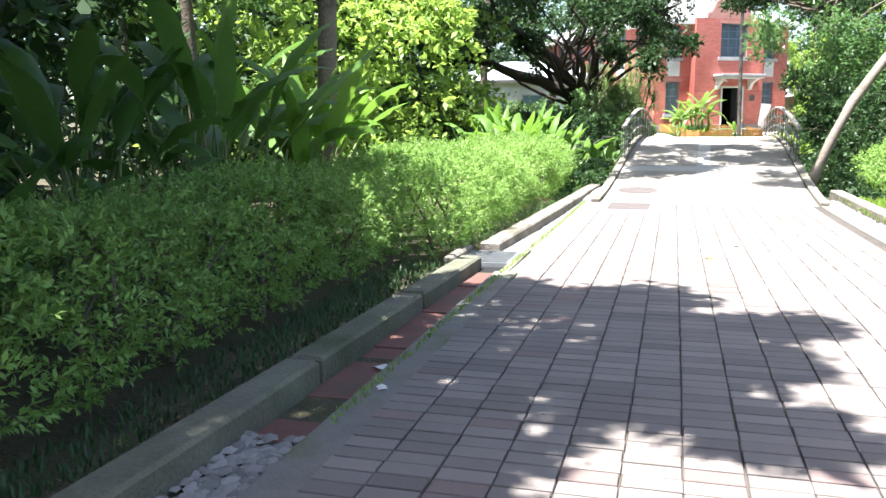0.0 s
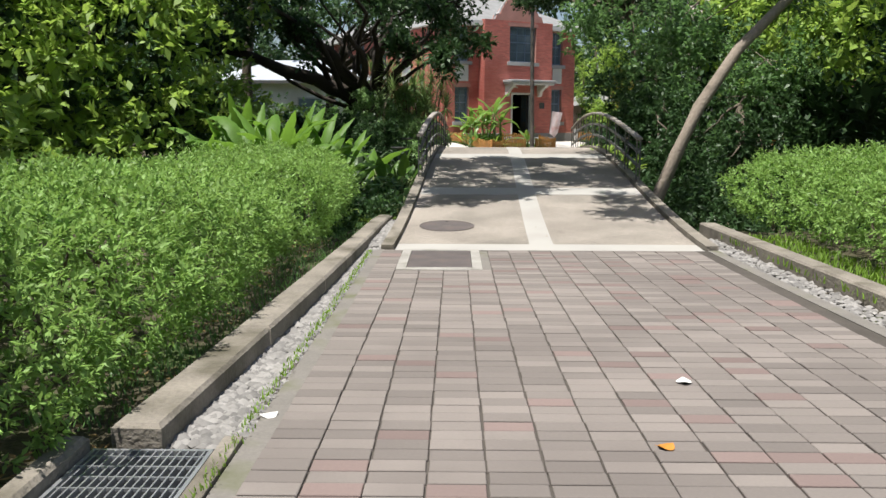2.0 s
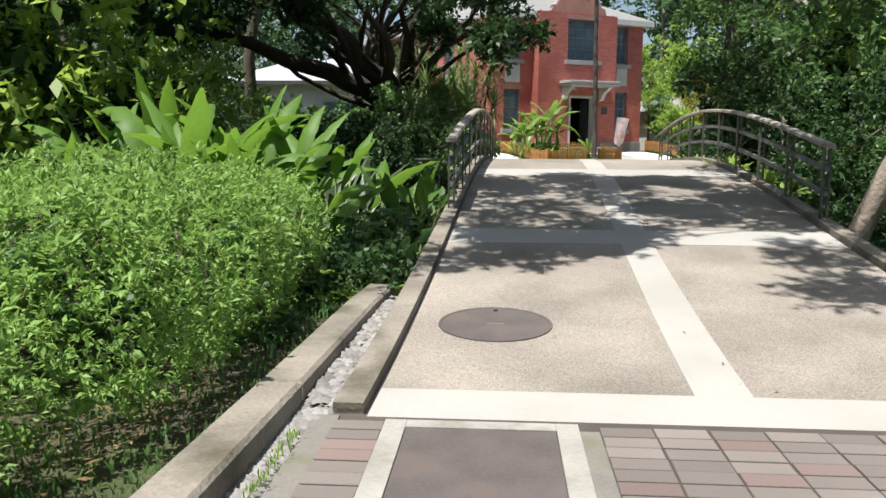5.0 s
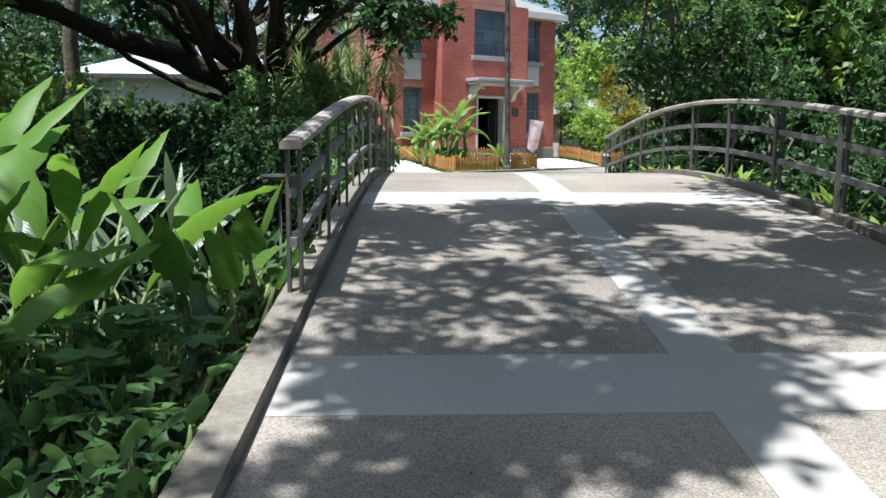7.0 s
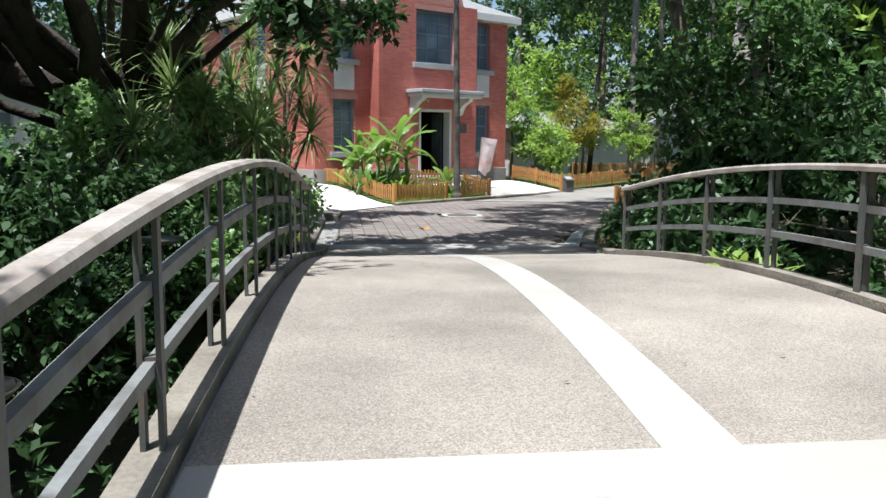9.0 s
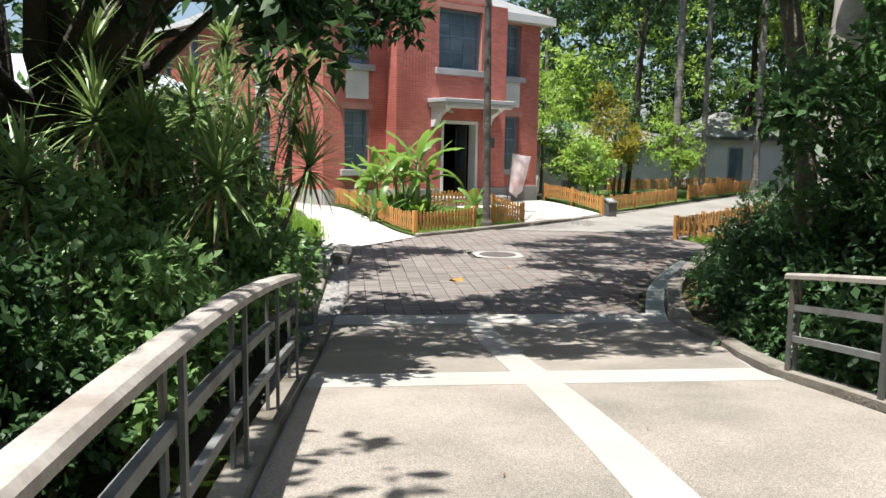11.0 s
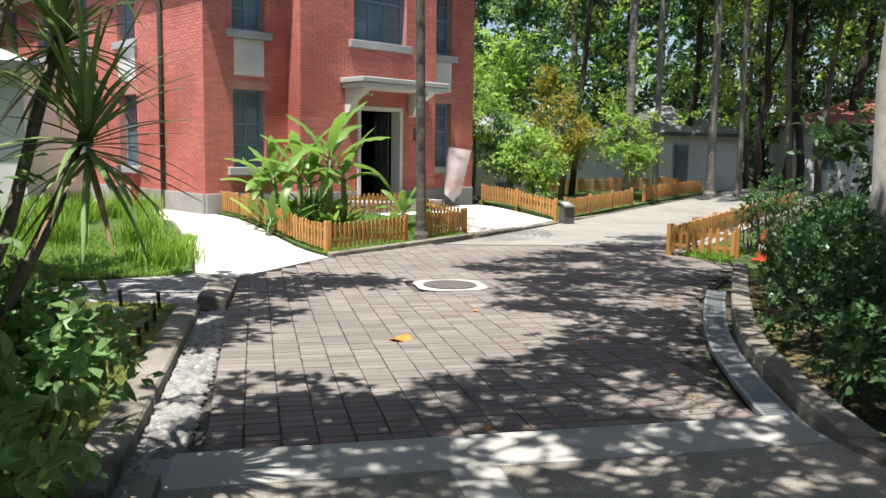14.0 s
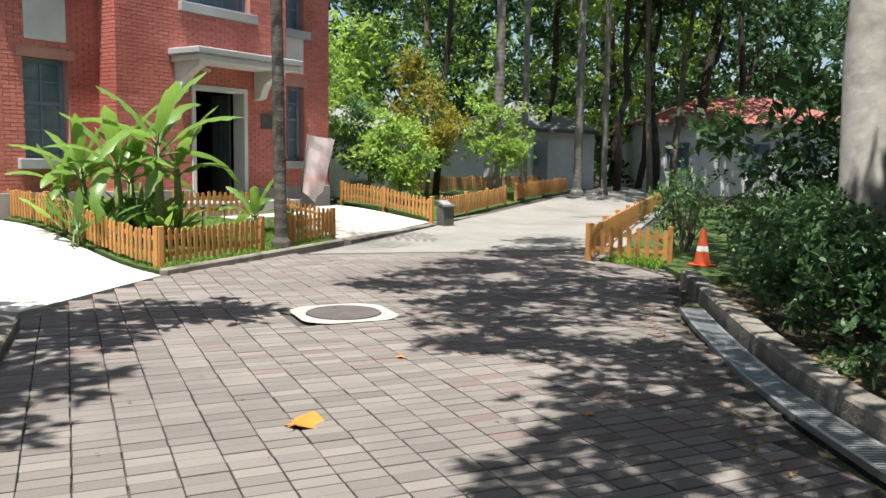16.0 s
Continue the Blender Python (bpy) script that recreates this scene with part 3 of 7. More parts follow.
mid = lambda y: 0.45 + 0.034 * (y - 13.2)
BANDS = [(13.26, 13.62), (16.75, 17.25), (20.3, 20.95), (27.0, 27.55), (30.5, 31.0)]
deck_strip("slab", lambda y: edge_l(y) - 0.12, lambda y: apron_r(y) + 0.06, 13.28, 30.98, -0.02, 0.35, M["plinth"])
for (a0, a1), (b0, b1) in zip(BANDS, BANDS[1:]):
    deck_strip("deck_panel", edge_l, lambda y: mid(y) - 0.13, a1, b0, 0.0, 0.03, M["aggregate"])
    deck_strip("deck_panel", lambda y: mid(y) + 0.13, apron_r, a1, b0, 0.0, 0.03, M["aggregate"])
    deck_strip("middle_band", lambda y: mid(y) - 0.13, lambda y: mid(y) + 0.13, a1, b0, 0.003, 0.03, M["band"], )
for a0, a1 in BANDS:
    deck_strip("cross_band", edge_l, apron_r, a0, a1, 0.003, 0.03, M["band"])
for fx0, fx1, ye in ((lambda y: edge_l(y) - 0.15, lambda y: edge_l(y) - 0.02, 30.6), (lambda y: edge_r(y) + 0.02, lambda y: edge_r(y) + 0.15, 27.3)):
    deck_strip("edge_kerb", fx0, fx1, 13.3, ye, 0.05, 0.5, M["concrete"])


def railing(side, y0, y1, n, label):
    """One arched iron railing with posts, three bars and a broad handrail."""
    t = new("bridge_railing")
    tagged(t, label, "railing", group="bridge railings")
    fx = (lambda y: edge_l(y) - 0.085) if side < 0 else (lambda y: edge_r(y) + 0.085)
    rise = lambda y: 0.68 + 0.04 * math.sin(math.pi * (y - y0) / (y1 - y0))
    for i in range(n + 1):
        y = y0 + (y1 - y0) * i / n
        x, z = fx(y), deck_z(y) + 0.04
        post = new("post")
        post.parent = t
        for k in (-0.026, 0.026):
            bm = box_bm(x + k - 0.008, y - 0.022, z, x + k + 0.008, y + 0.022, z + rise(y) - 0.03)
            part("upright", bm, M["iron"], post)
        for h in (0.25, 0.48):
            part("spacer", box_bm(x - 0.0175, y - 0.015, z + h - 0.03, x + 0.0175, y + 0.015, z + h + 0.03), M["iron"], post)
    for h, w, th in ((0.25, 0.016, 0.042), (0.48, 0.016, 0.042)):
        s = Soup()
        ys = np.linspace(y0 - 0.03, y1 + 0.03, 40)
        vs, fs = [], []
        for y in ys:
            x, z = fx(y), deck_z(y) + 0.04 + h * rise(y) / 0.72
            vs += [(x - w, y, z + th / 2), (x + w, y, z + th / 2), (x + w, y, z - th / 2), (x - w, y, z - th / 2)]
        for i in range(len(ys) - 1):
            for k in range(4):
                fs.append((4 * i + k, 4 * i + (k + 1) % 4, 4 * i + 4 + (k + 1) % 4, 4 * i + 4 + k)[::-1])
        fs += [(0, 1, 2, 3), tuple(4 * (len(ys) - 1) + k for k in (3, 2, 1, 0))]
        s.add(vs, fs)
        s.done("rail_bar", M["rail_grey"], t)
    s = Soup()
    ys = np.linspace(y0 - 0.08, y1 + 0.08, 48)
    prof = [(-0.048, 0.0), (-0.048, 0.026), (-0.034, 0.04), (0.034, 0.04), (0.048, 0.026), (0.048, 0.0)]
    vs, fs = [], []
    for y in ys:
        x, z = fx(y), deck_z(y) + 0.04 + rise(y) - 0.03
        vs += [(x + px, y, z + pz) for px, pz in prof]
    k6 = len(prof)
    for i in range(len(ys) - 1):
        for k in range(k6):
            fs.append((k6 * i + k, k6 * i + (k + 1) % k6, k6 * (i + 1) + (k + 1) % k6, k6 * (i + 1) + k))
    fs += [tuple(range(k6))[::-1], tuple(k6 * (len(ys) - 1) + k for k in range(k6))]
    s.add(vs, fs)
    s.done("handrail", M["handrail"], t, "weathered grey-brown handrail")
    return t


railing(-1, 17.9, 27.12, 9, "arched iron bridge railing with weathered handrail beside the dense shrubs")
railing(1, 17.6, 27.1, 9, "arched iron bridge railing with weathered handrail beside the leaning tree")


# ---- the red house ----
def house_matrix():
    m = Matrix((( UA.x, -NA.x, 0, P0.x), (UA.y, -NA.y, 0, P0.y), (0, 0, 1, 0), (0, 0, 0, 1)))
    return m


HM = house_matrix()      # local x along the front, local y into the house, z up
house = new("brick_house")
house.matrix_basis = HM
tagged(house, "two-storey red brick house with grey sills and curved gable", "house")

# each wall: origin, direction along (local), outward normal, length, top, openings (s0, s1, z0, z1)
WALLS = {
    "bay": ((-1.55, 0, 0), (1, 0, 0), (0, -1, 0), 4.0, 6.05, [(1.55, 2.91, 0.55, 2.66), (1.44, 3.02, 4.12, 5.8)]),
    "bay_return_left": ((-1.55, 0.5, 0), (0, -1, 0), (-1, 0, 0), 0.5, 6.05, []),
    "bay_return_right": ((2.45, 0, 0), (0, 1, 0), (1, 0, 0), 0.5, 6.05, []),
    "main_left": ((-3.55, 0.5, 0), (1, 0, 0), (0, -1, 0), 2.0, 5.75, [(0.66, 1.44, 1.25, 2.88), (0.66, 1.44, 4.1, 5.7)]),
    "main_right": ((2.45, 0.5, 0), (1, 0, 0), (0, -1, 0), 1.85, 5.75, [(0.40, 1.05, 1.25, 2.88), (0.40, 1.05, 4.1, 5.7)]),
    "side": ((-3.55, 16.5, 0), (0, -1, 0), (-1, 0, 0), 16.0, 5.75, [(12.8 - 2.75 * k - 1.0, 12.8 - 2.75 * k, 1.2, 2.86) for k in range(4)] + [(12.8 - 2.75 * k - 1.0, 12.8 - 2.75 * k, 4.1, 5.7) for k in range(4)]),
    "side_right": ((4.3, 0.5, 0), (0, 1, 0), (1, 0, 0), 14.0, 5.75, []),
}
BH, BL = 0.066, 0.215


def wall_plane(name, o, d, nrm, length, top, openings, z0=0.2, thick=0.35, mat="mortar"):
    """The wall behind the bricks, with its openings cut through."""
    o, d, nrm = Vector(o), Vector(d), Vector(nrm)
    xs = sorted({0, length, *[v for q in openings for v in q[:2]]})
    zs = sorted({z0, top, *[v for q in openings for v in q[2:]]})
    s = Soup()

    def P(a, z, depth):
        return tuple(o + d * a - nrm * depth + Vector((0, 0, z)))
    for a0, a1 in zip(xs, xs[1:]):
        for b0, b1 in zip(zs, zs[1:]):
            ca, cb = (a0 + a1) / 2, (b0 + b1) / 2
            if any(q[0] < ca < q[1] and q[2] < cb < q[3] for q in openings):
                continue
            for dep in (0.008, thick):
                f = [P(a0, b0, dep), P(a1, b0, dep), P(a1, b1, dep), P(a0, b1, dep)]
                s.add(f, [(0, 1, 2, 3)])
    for q in openings:
        a0, a1, b0, b1 = q
        for e0, e1 in (((a0, b0), (a1, b0)), ((a1, b0), (a1, b1)), ((a1, b1), (a0, b1)), ((a0, b1), (a0, b0))):
            s.add([P(*e0, 0.008), P(*e1, 0.008), P(*e1, thick), P(*e0, thick)], [(0, 1, 2, 3)])
    s.add([P(0, top, 0.008), P(length, top, 0.008), P(length, top, thick), P(0, top, thick)], [(0, 1, 2, 3)])
    return s.done(name, M[mat], house)


for nm, (o, d, nrm, ln, top, ops) in WALLS.items():
    wall_plane("wall", o, d, nrm, ln, top, ops)
    oo, dd, nn = Vector(o), Vector(d), Vector(nrm)
    # cement plinth
    a, b = oo - nn * 0.1, oo + dd * ln + nn * 0.05
    segs = [(0, 1.50), (2.96, ln)] if nm == "bay" else [(0, ln)]
    for s0, s1 in segs:
        pa, pb = oo + dd * s0 - nn * 0.1, oo + dd * s1 + nn * 0.06
        part("plinth", box_bm(min(pa.x, pb.x), min(pa.y, pb.y), 0.05, max(pa.x, pb.x), max(pa.y, pb.y), 0.70, 0.01), M["plinth"], house)


def window(o, d, nrm, q, cols, sill=True, panel=True, deep=0.16):
    """A sash window in the opening q: frame, bars, panes, sill."""
    o, d, nrm = Vector(o), Vector(d), Vector(nrm)
    a0, a1, b0, b1 = q
    w = new("window")
    w.parent = house

    def slab(name, s0, s1, z0, z1, y0, y1, mat, bev=0.004):
        pa, pb = o + d * s0 - nrm * y0, o + d * s1 - nrm * y1
        return part(name, box_bm(min(pa.x, pb.x), min(pa.y, pb.y), z0, max(pa.x, pb.x), max(pa.y, pb.y), z1, bev), M[mat], w)
    f = 0.07
    for s0, s1, z0, z1 in ((a0, a0 + f, b0, b1), (a1 - f, a1, b0, b1), (a0 + f, a1 - f, b0, b0 + f), (a0 + f, a1 - f, b1 - f, b1)):
        slab("frame", s0, s1, z0, z1, deep, deep + 0.08, "win_frame")
    zm = b0 + (b1 - b0) * 0.56
    slab("meeting_rail", a0 + f, a1 - f, zm - 0.03, zm + 0.03, deep + 0.01, deep + 0.07, "win_frame")
    for k in range(1, cols):
        c = a0 + f + (a1 - a0 - 2 * f) * k / cols
        slab("glazing_bar", c - 0.014, c + 0.014, b0 + f, b1 - f, deep + 0.02, deep + 0.06, "win_frame", 0)
    for z in (b0 + (zm - b0) * 0.52, zm + (b1 - zm) * 0.5):
        slab("glazing_bar", a0 + f, a1 - f, z - 0.012, z + 0.012, deep + 0.022, deep + 0.058, "win_frame", 0)
    slab("pane", a0 + f, a1 - f, b0 + f, b1 - f, deep + 0.04, deep + 0.048, "glass_dark", 0)
    if sill:
        slab("sill", a0 - 0.14, a1 + 0.14, b0 - 0.17, b0 + 0.0, -0.09, 0.18, "stone_trim", 0.012)
        slab("lintel", a0 - 0.1, a1 + 0.1, b1, b1 + 0.16, -0.006, 0.1, "mortar", 0.004)
    if panel:
        slab("white_panel", a0 + 0.03, a1 - 0.03, b0 - 0.93, b0 - 0.17, -0.012, 0.05, "plaster", 0.004)
    return w


for nm, (o, d, nrm, ln, top, ops) in WALLS.items():
    for q in ops:
        if nm == "bay" and q[2] < 1:
            continue
        upper = q[2] > 3
        window(o, d, nrm, q, 3 if nm == "bay" else 2, panel=upper and nm != "bay")

# doorway: white frame, hall with its shade painted on as near-black walls
door = new("doorway")
door.parent = house
for x0, x1, z0, z1 in ((0.0, 0.09, 0.5, 2.66), (1.27, 1.36, 0.5, 2.66), (0.09, 1.27, 2.57, 2.66)):
    part("door_frame", box_bm(x0, -0.03, z0, x1, 0.3, z1, 0.006), M["plaster"], door)
part("threshold", box_bm(-0.5, -1.0, 0.05, 1.86, 0.35, 0.5, 0.012), M["plinth"], door)
hall = Soup()
hall.box(-0.6, 0.36, 0.48, 2.0, 3.5, 2.9)
hall.f = [f[::-1] for f in hall.f] + [(0, 1, 2, 3)]
hall.m = [0] * len(hall.f)
hall.f.pop(0)
hall.m.pop(0)
hall.done("hall", M["room_shade"], door)
leaf_m = pose(1.22, 0.34, 0, 0, 0, 84)
inner = new("glazed_door")
inner.parent = door
for x0, x1, z0, z1 in ((0, 0.08, 0.5, 2.55), (0.54, 0.62, 0.5, 2.55), (0.08, 0.54, 0.5, 1.25), (0.08, 0.54, 2.45, 2.55), (0.295, 0.325, 1.25, 2.45), (0.08, 0.295, 1.84, 1.87), (0.325, 0.54, 1.84, 1.87)):
    part("door_rail", moved(box_bm(x0, -0.02, z0, x1, 0.02, z1, 0.003), leaf_m), M["iron"], inner)
part("pane", moved(box_bm(0.08, -0.004, 1.25, 0.54, 0.004, 2.45), leaf_m), M["glass_dark"], inner)

# curved gable over the bay
gb = bmesh.new()
prof = [(-1.55, 6.05), (-0.95, 6.05), (-0.88, 6.28), (-0.7, 6.32), (-0.55, 6.6), (-0.3, 6.95), (0.05, 7.2), (0.45, 7.28), (0.85, 7.2), (1.2, 6.95), (1.45, 6.6), (1.6, 6.32), (1.78, 6.28), (1.85, 6.05), (2.45, 6.05)]
fr = [gb.verts.new((x, 0.0, z)) for x, z in prof]
bk = [gb.verts.new((x, 0.3, z)) for x, z in prof]
gb.faces.new(fr[::-1]), gb.faces.new(bk)
for i in range(len(prof)):
    j = (i + 1) % len(prof)
    gb.faces.new((fr[i], fr[j], bk[j], bk[i]))
part("gable", gb, M["mortar"], house)
cp = Soup()
cp.tube([(x, 0.1, z + 0.03) for x, z in prof[1:-1]], 0.07, 6)
cp.done("coping", M["stone_trim"], house)

# roof and white eaves
for x0, x1, y0, y1 in ((-3.9, -1.55, 0.15, 0.5), (2.45, 4.65, 0.15, 0.5), (-3.9, -3.55, 0.5, 16.5), (4.3, 4.65, 0.5, 16.5)):
    part("eave", box_bm(x0, y0, 5.75, x1, y1, 5.98, 0.01), M["plaster"], house)
rf = Soup()
rf.add([(-3.9, 0.15, 5.98), (4.65, 0.15, 5.98), (4.65, 16.5, 5.98), (-3.9, 16.5, 5.98), (0.4, 4.4, 8.0), (0.4, 12.5, 8.0)], [(0, 1, 4), (1, 2, 5, 4), (2, 3, 5), (3, 0, 4, 5)])
rf.done("roof", M["grey_roof"], house)

# canopy over the door
can = new("door_canopy")
can.parent = house
part("canopy_slab", box_bm(-0.5, -0.85, 3.13, 2.1, 0.0, 3.25, 0.02), M["stone_trim"], can)
part("canopy_fascia", box_bm(-0.44, -0.79, 3.02, 2.04, 0.0, 3.128, 0.015), M["plaster"], can)
for x in (-0.36, 1.56):
    bm = bmesh.new()
    pr = [(0, 3.02), (-0.72, 3.02), (-0.66, 2.93), (-0.5, 2.87), (-0.3, 2.76), (-0.2, 2.6), (-0.16, 2.5), (0, 2.46)]
    aa = [bm.verts.new((x, y, z)) for y, z in pr]
    bb = [bm.verts.new((x + 0.18, y, z)) for y, z in pr]
    bm.faces.new(aa), bm.faces.new(bb[::-1])
    for i in range(len(pr)):
        j = (i + 1) % len(pr)
        bm.faces.new((aa[i], bb[i], bb[j], aa[j]))
    bmesh.ops.recalc_face_normals(bm, faces=bm.faces[:])
    part("bracket", bm, M["plaster"], can)

# downpipes
for x, y in ((2.55, 0.42), (-3.62, 2.3)):
    s = Soup()
    s.tube([(x, y, 0.3), (x, y, 3.0), (x, y, 5.8)], 0.05, 8)
    s.done("downpipe", M["bark_dark"], house, "dark brown downpipe", True)

part("wall_plaque", box_bm(1.72, -0.03, 1.9, 2.02, -0.008, 2.2, 0.004), M["iron"], house, "dark bronze plaque")
cam_body = Soup()
cam_body.tube([(0.02, -0.3, 2.92), (0.02, -0.5, 2.88)], 0.035, 8)
cam_body.done("canopy_lamp", M["plaster"], house, "small pale lamp under the canopy", True)


# ---- drain parts, covers, channels ----
def cover_round(name, x, y, z, r, label, frame_r=0.0, tilt=0.0):
    t = empty(name, x, y, z)
    t.rotation_euler = (tilt, 0, 0)
    bm = bmesh.new()
    bmesh.ops.create_cone(bm, segments=40, radius1=r, radius2=r - 0.004, depth=0.03, cap_ends=True, matrix=Matrix.Translation((0, 0, 0.002)))
    part("lid", bm, M["iron_lid"], t)
    rim = Soup()
    n = 48
    for R0, R1, h in ((r - 0.022, r - 0.004, 0.0205),):
        vs = [(R * math.cos(2 * math.pi * q / n), R * math.sin(2 * math.pi * q / n), z) for q in range(n) for R, z in ((R0, 0.016), (R0 + 0.003, h), (R1, h), (R1 + 0.002, 0.012))]
        rim.add(vs, [(4 * q + e, 4 * q + e + 1, 4 * ((q + 1) % n) + e + 1, 4 * ((q + 1) % n) + e) for q in range(n) for e in range(3)])
    rim.done("rim", M["iron_lid"], t)
    for ky in (0.8,):
        part("key_slot", box_bm(-0.014, r * ky - 0.022, 0.014, 0.014, r * ky + 0.022, 0.0185, 0.003), M["black"], t)
    part("cast_mark", box_bm(-0.05, -0.008, 0.015, 0.05, 0.008, 0.0185, 0.002), M["edging"], t)
    if frame_r:
        bm = bmesh.new()
        ring = [[bm.verts.new((R * math.cos(w), R * math.sin(w), h)) for w in [2 * math.pi * k / 40 for k in range(40)]] for R, h in ((r + 0.006, 0.012), (r + 0.006, -0.03))]
        sq = []
        for k in range(40):
            w = 2 * math.pi * k / 40
            m = max(abs(math.cos(w)), abs(math.sin(w)))
            q = min(frame_r / m, frame_r * 1.16)
            sq.append(bm.verts.new((q * math.cos(w), q * math.sin(w), 0.012)))
        for k in range(40):
            j = (k + 1) % 40
            bm.faces.new((ring[0][k], sq[k], sq[j], ring[0][j]))
            bm.faces.new((ring[0][k], ring[0][j], ring[1][j], ring[1][k]))
        part("concrete_collar", bm, M["band"], t)
    return tagged(t, label, "manhole cover")



cover_round("manhole_cover", -0.57, 14.68, deck_z(14.68) - 0.013, 0.335, "round rusty iron cover set in the bridge deck", tilt=0.07)
cover_round("manhole_cover", 2.33, 36.52, ground_z(2.33, 36.52) - 0.008, 0.335, "round iron cover in a pale concrete collar", 0.44)

hatch = empty("inspection_hatch", -0.615, 12.62, ground_z(-0.6, 12.6) + 0.004)
for x0, x1, y0, y1 in ((-0.39, -0.30, -0.62, 0.57), (0.30, 0.39, -0.62, 0.57), (-0.30, 0.30, -0.62, -0.50), (-0.30, 0.30, 0.49, 0.57)):
    part("concrete_frame", box_bm(x0, y0, -0.06, x1, y1, 0.006, 0.003), M["hatch_frame"], hatch)
part("lid", box_bm(-0.298, -0.498, -0.06, 0.298, 0.488, 0.002, 0.003), M["iron_lid"], hatch)
tagged(hatch, "square brown hatch in a pale concrete frame among pavers", "hatch")

grate = empty("drain_grate", -1.62, 7.42, -0.035)
for x0, x1, y0, y1 in ((-0.23, -0.215, -0.33, 0.33), (0.215, 0.23, -0.33, 0.33), (-0.215, 0.215, -0.33, -0.315), (-0.215, 0.215, 0.315, 0.33)):
    part("grate_frame", box_bm(x0, y0, -0.03, x1, y1, 0.008), M["galv"], grate)
for k in range(14):
    x = -0.2 + 0.4 * k / 13
    part("bearing_bar", box_bm(x - 0.003, -0.315, -0.025, x + 0.003, 0.315, 0.006), M["galv"], grate)
for k in range(7):
    y = -0.27 + 0.54 * k / 6
    part("cross_bar", box_bm(-0.215, y - 0.004, -0.008, 0.215, y + 0.004, 0.004), M["galv"], grate)
tagged(grate, "galvanised steel grate over the corner drain pit", "drain grate")
# solid block; the pit's depth is only its near-black colour
part("pit", box_bm(-1.845, 6.75, -0.5, -1.40, 7.745, -0.064), M["black"])["kind"] = "structure"
bpy.data.objects["pit"]["label"] = "solid block below the steel grate, pit darkness put into its colour"
tagged(part("drain_ledge", box_bm(-1.39, 6.62, -0.3, -1.315, 7.9, -0.03, 0.004), M["concrete"]), "concrete edge of the drain pit", "drain edge", kind="structure")
# front gutter: red tiles below the kerb
gutter = new("gutter")
tagged(gutter, "shallow gutter of dull red tiles beside the kerb", "gutter", kind="structure")
for k in range(44):
    y = -6.4 + k * 0.3
    part("gutter_tile", box_bm(-1.80, y, -0.14, -1.40, y + 0.296, -0.056 - 0.004 * (k % 3), 0.004), M["gutter_red"], gutter)
tagged(part("lane_edging", box_bm(-1.40, -7, -0.2, -1.208, 6.6, -0.004, 0.006), M["edging"]), "flush worn concrete edging strip of the lane", "edging", kind="structure")
for x0, x1, y0, y1 in ((-1.31, -1.208, 6.6, 13.26), (2.145, 2.26, -7, 13.26)):
    s = Soup()
    n = 24
    for k in range(n):
        ya, yb = y0 + (y1 - y0) * k / n, y0 + (y1 - y0) * (k + 1) / n
        za, zb = ground_z(0, ya) - 0.004, ground_z(0, yb) - 0.004
        s.add([(x0, ya, za), (x1, ya, za), (x1, yb, zb), (x0, yb, zb), (x0, ya, za - 0.15), (x1, ya, za - 0.15), (x1, yb, zb - 0.15), (x0, yb, zb - 0.15)], [(0, 1, 2, 3), (4, 0, 3, 7), (1, 5, 6, 2)])
    tagged(s.done("lane_edging", M["edging"]), "flush worn concrete edging strip beside the pebbles", "edging", kind="structure")

# channel with slotted covers and curved kerb after the bridge
CH = [(2.98, 30.6), (3.20, 31.3), (3.46, 32.0), (3.76, 32.75), (4.12, 33.5), (4.55, 34.25), (5.0, 35.0), (5.45, 35.7)]
chan = new("slotted_channel")
tagged(chan, "curved drain channel with slotted steel covers", "drain channel", kind="structure")
for i, ((xa, ya), (xb, yb)) in enumerate(zip(CH, CH[1:])):
    a, b = Vector((xa, ya, -0.02)), Vector((xb, yb, -0.02))
    L = (b - a).length
    d = (b - a) / L
    rz = math.atan2(d.y, d.x)
    s = Soup()
    s.box(0.004, 0, -0.04, L - 0.004, -0.03, 0.0), s.box(0.004, -0.2, -0.04, L - 0.004, -0.23, 0.0)
    n = int(L / 0.035)
    for k in range(n):
        s.box(0.004 + k * L / n, -0.2, -0.03, 0.004 + k * L / n + 0.018, -0.03, -0.002)
    ob = s.done("channel_cover", M["galv"], chan)
    ob.matrix_basis = Matrix.Translation(a) @ Matrix.Rotation(rz, 4, "Z")
    s = Soup()
    # shade under the slots painted as a near-black bed
    s.box(-0.01, -0.235, -0.2, L + 0.01, 0.005, -0.045)
    ob = s.done("channel_bed", M["black"], chan)
    ob.matrix_basis = Matrix.Translation(a) @ Matrix.Rotation(rz, 4, "Z")
KR = [(3.20, 30.4), (3.44, 31.2), (3.71, 31.95), (4.02, 32.7), (4.38, 33.4), (4.82, 34.15), (5.28, 34.9), (5.72, 35.6), (6.3, 36.5), (6.75, 37.2)]
kerb("kerb_curved", [(x, y, -0.03) for x, y in KR], -0.2, 0.13, 0.2, "curved weathered concrete kerb round the shrub bed", stone=0.7)
kerb("kerb_bridge_end", [(2.64, 27.25, 0.30), (2.86, 28.2, 0.17), (3.12, 29.3, 0.06), (3.20, 30.4, -0.03)], -0.16, 0.10, 0.5, "concrete kerb at the bridge end")
kerb("kerb_left_far", [(-0.76, 30.4, -0.03), (-0.62, 35.15, -0.03)], 0.23, 0.10, 0.2, "weathered concrete kerb beside the moss lawn")
